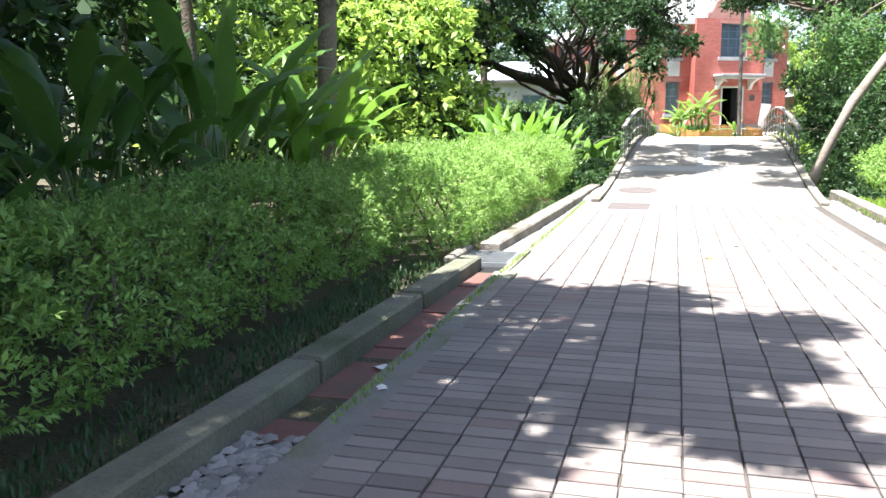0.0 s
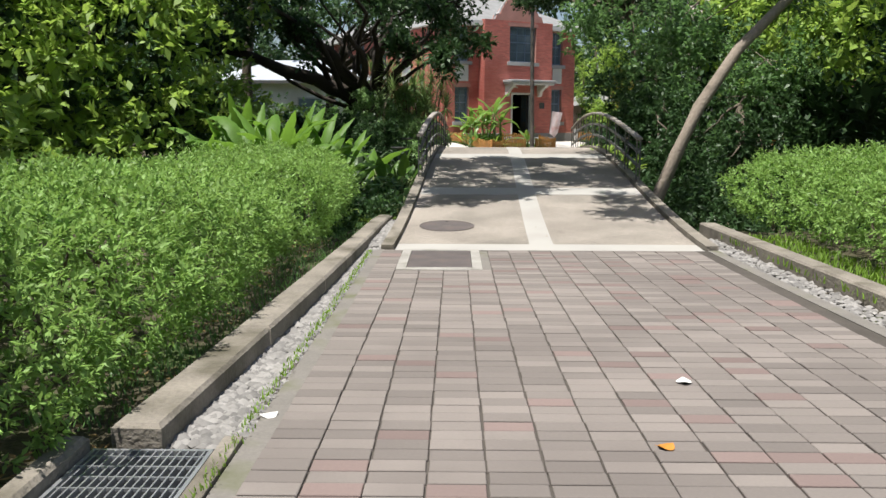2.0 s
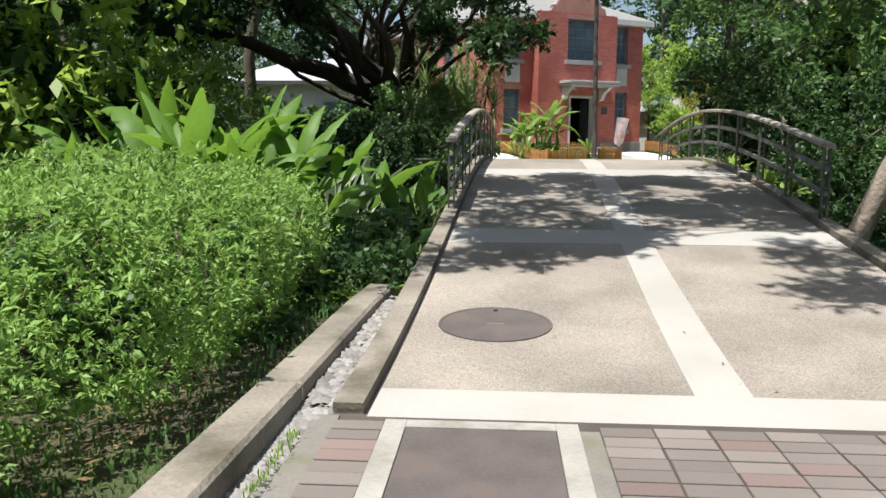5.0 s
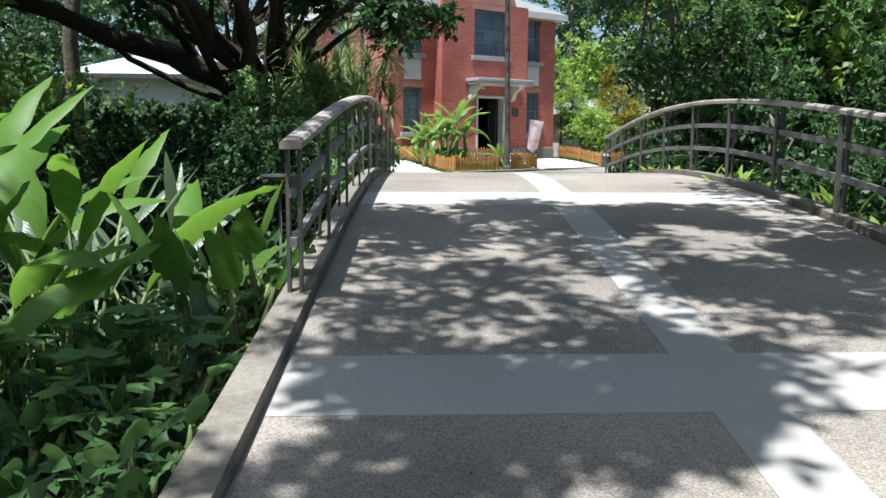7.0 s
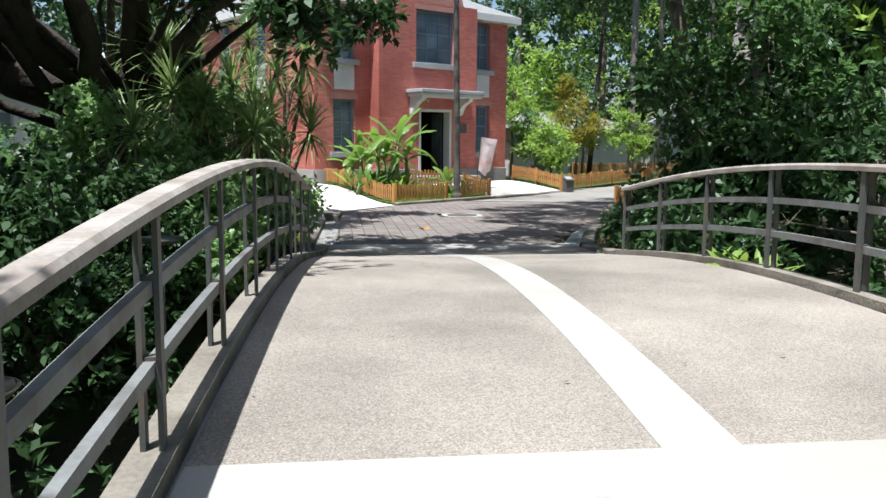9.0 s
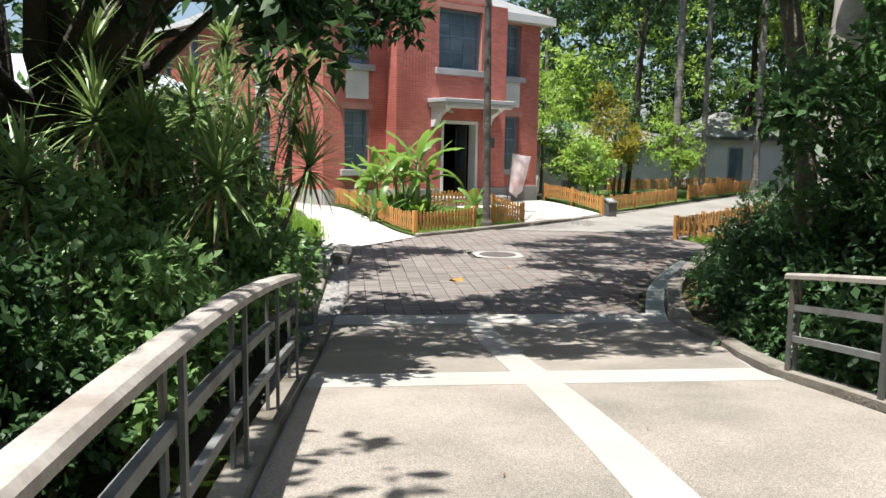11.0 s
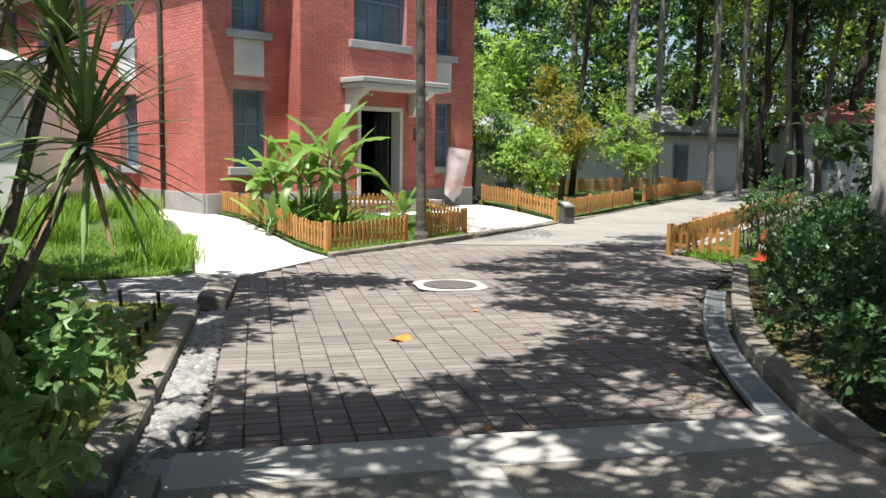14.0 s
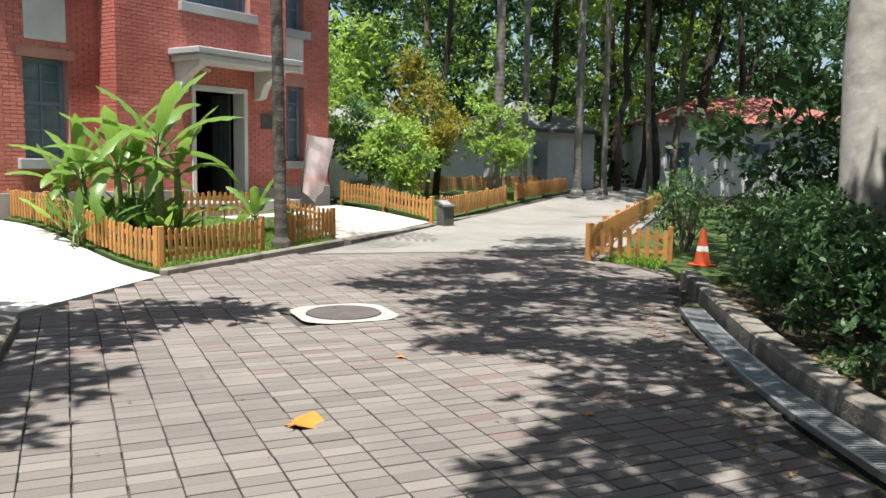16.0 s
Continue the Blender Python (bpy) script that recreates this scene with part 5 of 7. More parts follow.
hedge("clipped_hedge", -3.7, -2.3, -1.0, 7.3, 0.80, 230, "dense shaded fine-leaved hedge behind the mossy kerb", 3)
hedge("clipped_hedge", -3.7, -1.92, 7.1, 12.5, 0.90, 270, "sunlit fine-leaved hedge beside the pebble channel", 8)
hedge("clipped_hedge", -3.5, -1.85, 12.4, 16.3, 0.92, 270, "sunlit fine-leaved hedge near the bridge end", 9)
hedge("clipped_hedge", 3.2, 6.0, 5.5, 16.3, 0.84, 150, "sunlit fine-leaved hedge across the lane", 12, size=0.06)


def thicket(name, boxes, per, size, mat, label, seed, aspect=0.5, rad=(0.35, 0.8), each=85):
    """A wall of undergrowth and crowns: leafy masses filling the boxes (x0, x1, y0, y1, z0, z1, masses)."""
    rr = random.Random(seed)
    P, O = [], []
    for x0, x1, y0, y1, z0, z1, n in boxes:
        for k in range(n):
            c = (rr.uniform(x0, x1), rr.uniform(y0, y1), z0 + (z1 - z0) * rr.random() ** 0.9)
            r = rr.uniform(*rad)
            q, d = blob_points(each, c, (r, r, r * 0.7), seed * 101 + len(P), 0.35)
            P.append(q), O.append(d)
    ob = leaves(name, np.concatenate(P), size, mat, None, aspect, 0.25, seed, out=np.concatenate(O))
    return tagged(ob, label, "foliage", kind="stuff")


def boughs(base, z, spots):
    """Crown masses added at height z only to shade the given spots (x, y, r), relative to a tree's base."""
    k = (z - 0.2) / SUN_DIR.z
    return [(x - base[0] + SUN_DIR.x * k, y - base[1] + SUN_DIR.y * k, z + 0.35 * math.sin(x * 5 + y) - base[2], r * 1.2) for x, y, r in spots]


# far and side woods; lighter and darker leaf colours paint in sun and shade
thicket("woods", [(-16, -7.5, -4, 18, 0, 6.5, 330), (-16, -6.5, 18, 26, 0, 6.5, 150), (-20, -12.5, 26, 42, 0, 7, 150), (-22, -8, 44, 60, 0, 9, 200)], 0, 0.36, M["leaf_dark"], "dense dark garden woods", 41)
thicket("woods", [(-9, -5.0, 12.5, 25, 0.3, 4.5, 180), (-9, -5.0, 25, 29, 0.2, 1.8, 30)], 0, 0.2, M["leaf_light"], "garden woods with sunlight put into a lighter leaf colour", 42)
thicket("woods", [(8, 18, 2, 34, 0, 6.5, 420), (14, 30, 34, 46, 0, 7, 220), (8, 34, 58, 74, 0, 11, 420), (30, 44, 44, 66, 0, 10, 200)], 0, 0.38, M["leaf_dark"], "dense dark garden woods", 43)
thicket("woods", [(6.5, 9, 16, 30, 2.3, 5.4, 120), (9, 26, 55, 60, 2.5, 9, 120), (7.5, 9.5, 55, 58, 0.5, 6, 60), (9, 16, 30, 35, 2, 6, 60)], 0, 0.22, M["leaf_light"], "garden woods with sunlight put into a lighter leaf colour", 44)
thicket("woods", [(-60, 60, 74, 84, -1, 14, 420)], 0, 0.8, M["leaf_dark"], "distant dark tree line", 45, rad=(1.2, 2.4))
thicket("woods", [(-16, 14, -16, -8, 0, 7, 260)], 0, 0.35, M["leaf_dark"], "dense dark garden woods", 46)

# leaf masses added above the view to block sun and sky on the left
thicket("canopy", [(-16, -4.0, -10, 4.9, 6.2, 9.0, 560), (-15, -6.6, 4, 9, 6.4, 9.0, 110), (-10.5, -4.6, 20.5, 28, 5.8, 7.6, 130), (-6.5, -2.6, -4, 4.5, 3.5, 5.2, 95), (-6.5, -3.5, 4.5, 7.2, 3.5, 5.2, 62), (-12, -4.6, -3, 6.8, 4.4, 6.4, 220)], 0, 0.3, M["leaf_dark"], "added leaf canopy above the view that shades woods and hedge", 47, rad=(0.5, 1.0))
# more masses added for shade; those beyond the house also stand as tree crowns
thicket("canopy", [(7.5, 16, 12, 32, 7.0, 9.2, 110), (10, 24, 34, 45, 7.5, 10, 80), (12.0, 28, 58, 70, 9.5, 12, 80), (8.5, 26, 49, 57, 7.2, 10, 190), (5.5, 8.5, 27.5, 33, 6.6, 8.6, 60)], 0, 0.3, M["leaf_dark"], "high tree canopy with gaps, added mostly for shade", 48, rad=(0.5, 1.0))
thicket("understorey", [(-8.5, -4.2, 31, 36, 0.1, 1.7, 65), (-9, -5, 36, 40, 0.1, 1.6, 35), (-4.6, -2.6, 30.9, 33.4, 0.2, 2.4, 45)], 0, 0.14, M["leaf_mid"], "leafy understorey beyond the shrubs", 49, rad=(0.3, 0.6))
thicket("understorey", [(14.2, 19, 41.5, 45.0, 0.1, 1.7, 60)], 0, 0.11, M["leaf_dark"], "dark bushes beyond the kerbed bed", 50, rad=(0.3, 0.55), each=110)
tr_rng = random.Random(77)
for k in range(26):
    side_l = k < 9
    x = tr_rng.uniform(-12, -6) if side_l else tr_rng.uniform(8.5, 26)
    y = tr_rng.uniform(2, 32) if side_l else (tr_rng.uniform(14, 34) if k < 16 else tr_rng.uniform(51, 60))
    r, hh = tr_rng.uniform(0.09, 0.2), tr_rng.uniform(7.5, 9)
    tr = empty("forest_tree", x, y, ground_z(x, y))
    st = Soup()
    st.tube(path_points((0, 0, -0.1), (tr_rng.uniform(-0.8, 0.8), tr_rng.uniform(-0.5, 0.5), hh), 7, wob=0.12, seed=k), [r * (1 - 0.07 * i) for i in range(7)], 9)
    st.done("trunk", M["bark_dark" if k % 2 else "bark"], tr, smooth=True)
    q, d = blob_points(500, (0.2, 0, hh), (1.3, 1.3, 0.8), 900 + k, 0.3)
    leaves("crown", q, 0.25, M["leaf_dark"], tr, 0.5, 0.2, k, out=d)
    tagged(tr, "tall forest tree with a bare dark trunk", "tree")

for x, y, r, lean in ((24.0, 57.2, 0.26, 1.6), (18.6, 54.6, 0.15, 0.3), (27.5, 57.5, 0.2, -0.5)):
    tr = empty("forest_tree", x, y, ground_z(x, y))
    st = Soup()
    st.tube(path_points((0, 0, -0.1), (lean, 0, 8.5), 8, wob=0.15, seed=int(x * 10)), [r * (1 - 0.06 * i) for i in range(8)], 10)
    st.tube(path_points((lean * 0.5, 0, 4.2), (lean * 0.5 + 1.5, 0.3, 7.5), 6, wob=0.12, seed=int(y)), [r * 0.55 * (1 - 0.1 * i) for i in range(6)], 8)
    st.done("trunk", M["bark_dark"], tr, smooth=True)
    q, d = blob_points(900, (lean, 0, 8.5), (1.8, 1.8, 1.0), 930 + int(x), 0.3)
    leaves("crown", q, 0.25, M["leaf_dark"], tr, 0.5, 0.2, int(x), out=d)
    tagged(tr, "tall dark-trunked tree leaning in the far grove", "tree")

# undergrowth by the ditch
thicket("undergrowth", [(-4.5, -1.5, 14.2, 18, -0.7, 0.15, 60), (-5, -1.4, 17.5, 27.5, -1.3, -0.1, 130), (-6.5, -3.2, 20, 30, -0.5, 1.0, 110)], 0, 0.10, M["leaf_dark"], "dark low undergrowth by the ditch", 51, rad=(0.2, 0.42), each=105)
thicket("undergrowth", [(3.2, 6.5, 16.4, 18, -0.6, 0.2, 40), (3.4, 7, 18, 28, -1.2, 0.2, 130)], 0, 0.10, M["leaf_dark"], "dark low undergrowth by the ditch", 52, rad=(0.2, 0.42), each=105)
thicket("undergrowth", [(-2.6, -1.3, 15.4, 17.6, -0.5, 0.2, 40), (-3.6, -1.9, 13.3, 15.5, -0.2, 0.35, 30)], 0, 0.065, M["leaf_dark"], "broad-leaved ground plants by the bridge", 53, rad=(0.15, 0.3), each=150, aspect=0.6)

# the large dark tree and its overhanging limbs
tree("spreading_tree", (-3.05, 29.6, -0.1), [(0, 0, 0), (0.05, 0, 0.8), (0.1, -0.1, 1.5), (0.2, -0.2, 2.0)], [0.58, 0.48, 0.45, 0.42],
     [(-3.0, -2.5, 4.2, 1.4), (-1.2, -3.6, 4.8, 1.2), (0.4, -3.0, 4.4, 0.7), (2.2, -1.2, 4.2, 0.75), (0.6, 0.5, 4.9, 1.6), (-2.0, 0.8, 4.9, 1.5), (2.4, 0.6, 4.8, 1.3), (-4.4, -0.5, 4.4, 1.4), (0.5, -5.5, 4.8, 1.4), (-2.2, -5.5, 4.8, 1.4), (-3.5, -2.0, 3.2, 0.8), (1.0, -1.8, 3.3, 0.65), (2.1, -2.3, 3.0, 0.6), (-1.5, -3.0, 3.4, 0.7), (-4.6, -2.4, 3.5, 0.8)],
     1050, 0.16, M["leaf_dark"], M["bark_dark"], "broad dark-barked tree with spreading limbs over the ditch", 61, aspect=0.5, twig=0.4)
# limbs low enough to be seen, spreading from the fork
limb = Soup()
F = Vector((-2.9, 29.4, 1.75))
for e, r, w in (((-6.6, 27.3, 3.1), 0.27, 0.22), ((-4.6, 27.0, 3.6), 0.26, 0.18), ((-2.3, 28.2, 3.9), 0.24, 0.12), ((-1.0, 27.2, 3.3), 0.14, 0.15), ((-5.5, 30.0, 4.0), 0.18, 0.15), ((-3.2, 26.2, 3.4), 0.15, 0.2)):
    limb.tube(path_points(F, e, 8, sag=0.1, wob=w, seed=int(e[0] * 7)), [r * (1 - 0.09 * i) for i in range(8)], 9)
lb = limb.done("limb", M["bark_dark"], None, smooth=True)
lb.parent = bpy.data.objects["spreading_tree"]
lb.matrix_parent_inverse = pose(-3.05, 29.6, -0.1).inverted()

# the leaning tree on the other bank, its crown over the bridge; boughs() masses added for shade
tree("leaning_tree", (2.62, 17.9, -0.45), [(0, 0, 0), (0.1, -0.05, 0.45), (0.36, -0.1, 1.15), (0.7, -0.05, 1.9), (1.3, 0.05, 2.8), (2.1, 0.2, 3.6), (2.3, 0.4, 4.6)], [0.125, 0.11, 0.1, 0.095, 0.09, 0.08, 0.07],
     [(-1.2, -0.2, 4.9, 0.9), (-0.2, 1.3, 4.7, 0.9), (1.4, -0.3, 4.6, 1.0), (2.6, 0.6, 4.2, 1.1), (-0.4, 2.4, 3.6, 1.0), (0.9, 2.6, 3.3, 1.0), (3.2, -1.0, 3.4, 1.0), (0.9, 1.2, 2.9, 0.8), (2.6, 2.4, 2.8, 1.0)] + boughs((2.62, 17.9, -0.45), 5.6, [(-1.7, 17.2, 0.55), (-1.6, 18.1, 0.5), (-0.6, 16.9, 0.34), (0.2, 16.8, 0.3), (-0.7, 16.1, 0.55), (0.0, 17.5, 0.72), (-0.6, 18.3, 0.68), (-0.2, 16.9, 0.3), (0.5, 18.9, 0.65), (1.9, 15.3, 0.55), (2.2, 16.6, 0.6), (1.7, 17.9, 0.72), (-0.4, 19.5, 0.6), (1.1, 19.9, 0.5), (2.1, 17.7, 0.5), (1.9, 18.5, 0.4), (1.2, 18.3, 0.42), (0.6, 17.1, 0.42), (-0.5, 20.0, 0.4), (0.2, 20.1, 0.4), (0.8, 20.0, 0.4), (1.5, 19.9, 0.4)]),
     1500, 0.12, M["leaf_mid"], M["bark_lean"], "slender leaning tree with a light feathery crown", 62, aspect=0.42, fork=0.9, twig=0.6)

# trees on the far bank, by the railing
for k, (x, y, h, r, leaf, sd) in enumerate(((4.6, 25.6, 3.2, 1.1, "leaf_dark", 3), (5.6, 22.6, 3.4, 1.2, "leaf_dark", 4), (4.9, 28.6, 3.0, 1.1, "leaf_dark", 5), (7.2, 26.5, 4.2, 1.4, "leaf_mid", 6), (6.8, 30.5, 4.0, 1.3, "leaf_dark", 7), (5.2, 28.9, 3.6, 1.1, "leaf_mid", 8))):
    tree("bank_tree", (x, y, ground_z(x, y)), [(0, 0, 0), (0.05, 0, h * 0.3), (0.1, 0.1, h * 0.6), (0.0, 0.1, h * 0.85)], [0.1, 0.085, 0.07, 0.05],
         [(0.1, 0, h * 0.9, r), (0.7, 0.5, h * 0.6, r), (-0.7, 0.4, h * 0.65, r * 0.9), (0.2, -0.8, h * 0.55, r * 0.95), (-0.3, -0.5, h * 0.3, r * 0.85), (0.6, 0.2, h * 0.28, r * 0.8), (-0.2, 0.9, h * 0.35, r * 0.85)],
         1300, 0.13, M[leaf], M["bark"], "leafy tree on the ditch bank beside the railing", 70 + sd, aspect=0.5)

# an unseen tree added to shade the lane's start, and a grey-trunked one, both beyond the hedge
tree("shade_tree", (-5.2, 3.5, 0), [(0, 0, 0), (0.1, 0, 1.5), (0.3, 0, 3.2), (0.7, 0.1, 4.6)], [0.22, 0.19, 0.17, 0.14],
     boughs((-5.2, 3.5, 0), 6.0, [(-1.1, 5.7, 0.5), (-0.4, 5.75, 0.45), (0.1, 5.2, 0.42), (-0.7, 4.9, 0.55), (-1.3, 4.6, 0.5), (0.1, 4.5, 0.4), (-0.5, 4.0, 0.5), (-1.2, 3.7, 0.5), (0.1, 3.7, 0.33), (-0.8, 3.2, 0.45), (-1.5, 2.9, 0.5), (-1.2, 2.3, 0.45), (-0.8, 2.65, 0.35), (-1.7, 1.9, 0.5), (0.55, 5.15, 0.22), (0.45, 4.35, 0.22), (0.45, 3.4, 0.22), (-2.4, 5.2, 0.7), (-2.4, 3.5, 0.75), (-2.5, 1.8, 0.75), (-3.8, 4.5, 1.0), (-3.8, 2.5, 1.0), (-3.8, 6.3, 0.9), (-2.2, 0.5, 0.8), (-4.7, 5.8, 0.8), (-5.1, 6.9, 0.8), (-4.7, 7.5, 0.5)] + [(-2.9 + 0.3 * math.sin(k * 2.0), 0.2 + 0.78 * k, 0.55) for k in range(9)] + [(-4.4 + 0.4 * math.sin(k), 0.6 + 0.9 * k, 0.8) for k in range(8)]),
     1500, 0.15, M["leaf_dark"], M["bark"], "unseen tree added behind the hedge to shade the lane", 81, fork=0.9)
tree("grey_trunk_tree", (-5.0, 11.5, 0), [(0, 0, 0), (0.02, 0, 1.5), (0.05, 0.05, 3.0), (0.0, 0.0, 4.6)], [0.17, 0.15, 0.14, 0.13],
     [(-1.0, 0.4, 5.2, 1.0), (-1.6, -0.8, 5.0, 1.1), (-0.8, -1.0, 5.5, 0.8), (-1.6, 1.4, 4.4, 1.1), (-2.2, 0.0, 3.6, 1.2)], 1100, 0.14, M["leaf_mid"], M["bark"], "straight grey-trunked tree behind the hedge", 82)

# roadside trees after the bridge; the first one's overhanging boughs are added to shade the bend
tree("shade_tree", (5.6, 32.0, 0), [(0, 0, 0), (0.0, 0.1, 1.6), (-0.2, 0.2, 3.2), (-0.5, 0.3, 4.8)], [0.16, 0.14, 0.13, 0.1],
     boughs((5.6, 32.0, 0), 6.0, [(3.0, 29.4, 0.45), (3.3, 30.3, 0.5), (3.9, 28.0, 0.7), (4.6, 29.2, 0.8), (3.8, 29.6, 0.6), (5.2, 27.8, 0.9), (4.9, 30.6, 0.8), (4.3, 26.8, 0.7), (4.2, 31.0, 0.6), (-0.3, 28.6, 0.5), (0.6, 29.0, 0.55), (1.5, 28.8, 0.45), (2.3, 29.0, 0.6), (-0.3, 29.8, 0.7), (0.6, 30.5, 0.75), (1.5, 29.7, 0.7), (2.3, 30.6, 0.75), (0.1, 31.5, 0.65), (1.3, 31.6, 0.7), (2.3, 32.3, 0.7), (3.2, 33.3, 0.8), (4.0, 34.6, 0.85), (3.1, 34.9, 0.5), (4.7, 36.0, 0.85), (3.9, 36.6, 0.6), (5.2, 37.7, 0.85), (6.0, 38.9, 0.8), (4.9, 39.0, 0.6), (6.9, 40.3, 0.8), (3.4, 31.7, 0.7), (5.6, 33.0, 0.9), (6.5, 35.0, 0.9), (4.2, 33.5, 0.6), (3.5, 35.7, 0.6), (4.5, 37.0, 0.7), (5.6, 36.4, 0.7), (3.3, 37.8, 0.55), (4.2, 38.4, 0.6), (5.9, 40.2, 0.7), (7.6, 41.7, 0.7), (2.9, 32.9, 0.5), (1.7, 31.0, 0.5), (6.0, 37.0, 0.7), (7.4, 36.5, 0.9), (7.6, 34.4, 0.9)]),
     1050, 0.145, M["leaf_dark"], M["bark"], "tall tree with a crown added to shade the bend", 83, fork=0.9, twig=0.7)
tree("grey_bark_tree", (8.5, 36.12, 0), [(0, 0, 0), (0.05, 0, 1.2), (0.0, 0.05, 2.6), (0.15, 0.1, 4.5), (0.2, 0.1, 6.5)], [0.48, 0.36, 0.33, 0.3, 0.26],
     [(0.5, 0.6, 7.2, 1.6), (-1.6, 0.4, 7.4, 1.4), (1.8, -0.8, 7.0, 1.6), (-0.4, 2.2, 7.6, 1.5), (-1.2, -1.8, 7.6, 1.2)], 1100, 0.18, M["leaf_dark"], M["bark_pale"], "thick pale grey tree trunk among the shrubs", 84)

# the boughs() masses here are added to dapple the moss lawn
tree("broad_leaf_tree", (-5.4, 36.6, 0), [(0, 0, 0), (0.1, 0, 1.6), (0.4, 0.1, 3.0), (1.0, 0.1, 4.2)], [0.24, 0.2, 0.18, 0.14],
     [(4.4, -0.4, 4.2, 0.6), (5.3, -0.4, 3.95, 0.55), (5.9, -0.5, 4.12, 0.5), (3.4, -0.6, 5.2, 0.8), (2.2, 0.4, 5.0, 1.0), (0.6, 1.2, 5.0, 1.2), (-0.6, -0.8, 4.8, 1.3), (0.8, -1.8, 5.2, 1.0), (3.6, -2.2, 5.6, 0.6), (4.6, -1.5, 5.5, 0.6)] + boughs((-5.4, 36.6, 0), 5.4, [(-1.6, 31.9, 0.6), (-2.2, 33.0, 0.7), (-1.3, 33.6, 0.5), (-1.9, 34.6, 0.6), (-0.6, 33.9, 0.5), (-1.1, 35.0, 0.5), (-0.4, 34.9, 0.45), (-1.6, 36.6, 0.6), (-2.4, 37.6, 0.5)]), 300, 0.24, M["leaf_dark"], M["bark_dark"], "large-leaved tree with a long overhanging bough", 85, aspect=0.5)
for k, (x, y, h) in enumerate(((-9.8, 35.0, 3.6), (-9.5, 30.5, 3.8), (-12.8, 39.0, 3.8))):
    tree("garden_tree", (x, y, 0), [(0, 0, 0), (0.05, 0, h * 0.3), (0.1, 0.1, h * 0.6), (0.0, 0.1, h * 0.85)], [0.1, 0.085, 0.07, 0.05],
         [(0.1, 0, h * 0.9, 1.1), (0.7, 0.5, h * 0.6, 1.0), (-0.7, 0.4, h * 0.65, 1.0), (0.2, -0.8, h * 0.55, 1.0), (-0.3, -0.5, h * 0.3, 0.9), (0.6, 0.2, h * 0.28, 0.9)], 1000, 0.15, M["leaf_mid" if k % 2 else "leaf_dark"], M["bark"], "leafy garden tree beyond the ditch", 860 + k)

# shrubs inside the curved kerb
for k, (x, y, sd) in enumerate(((4.7, 31.2, 1), (5.3, 32.6, 2), (5.9, 33.7, 3), (6.5, 34.7, 4), (7.3, 35.6, 5), (7.0, 33.0, 6), (8.0, 34.0, 7), (6.2, 31.4, 8), (9.3, 36.6, 9), (9.8, 38.6, 10), (7.3, 35.65, 11), (7.95, 36.4, 12))):
    h = 0.72 if k > 9 else 0.6
    shrub("evergreen_shrub", (x, y, ground_z(x, y)), [(0, 0, h * 0.65, 0.46), (0.45, 0.3, h * 0.55, 0.44), (-0.4, 0.35, h * 0.5, 0.44), (0.1, -0.45, h * 0.5, 0.44), (0.1, 0.1, h * 1.15, 0.4)], 800, 0.075, M["leaf_evergreen"], "dark evergreen shrub in the kerbed bed", 90 + sd)
for k, (x, y, z) in enumerate(((8.6, 39.3, 1.0), (9.9, 40.9, 1.1), (11.6, 42.6, 1.1), (9.6, 39.0, 0.9))):
    shrub("thin_shrub", (x, y, ground_z(x, y)), [(0, 0, z * 0.8, 0.45), (0.3, 0.2, z * 0.6, 0.4), (-0.3, 0.1, z * 0.6, 0.4)], 260, 0.07, M["leaf_mid"], "thin twiggy shrub behind the picket fence", 110 + k)

for k, (x, y, h) in enumerate(((3.75, 28.7, 0.6), (3.95, 29.6, 0.65), (4.2, 30.5, 0.65), (4.8, 29.8, 1.0), (3.6, 27.7, 0.5), (4.4, 28.4, 1.0))):
    shrub("evergreen_shrub", (x, y, max(ground_z(x, y), -0.15) - 0.03), [(0, 0, h * 0.65, 0.42), (0.35, 0.3, h * 0.55, 0.4), (-0.22, 0.3, h * 0.45, 0.36), (0.1, -0.4, h * 0.5, 0.4), (0.1, 0.1, h * 1.2, 0.4)], 800, 0.09, M["leaf_dark"] if k % 2 else M["leaf_evergreen"], "dark leafy shrub crowding the kerb at the bridge end", 1200 + k)

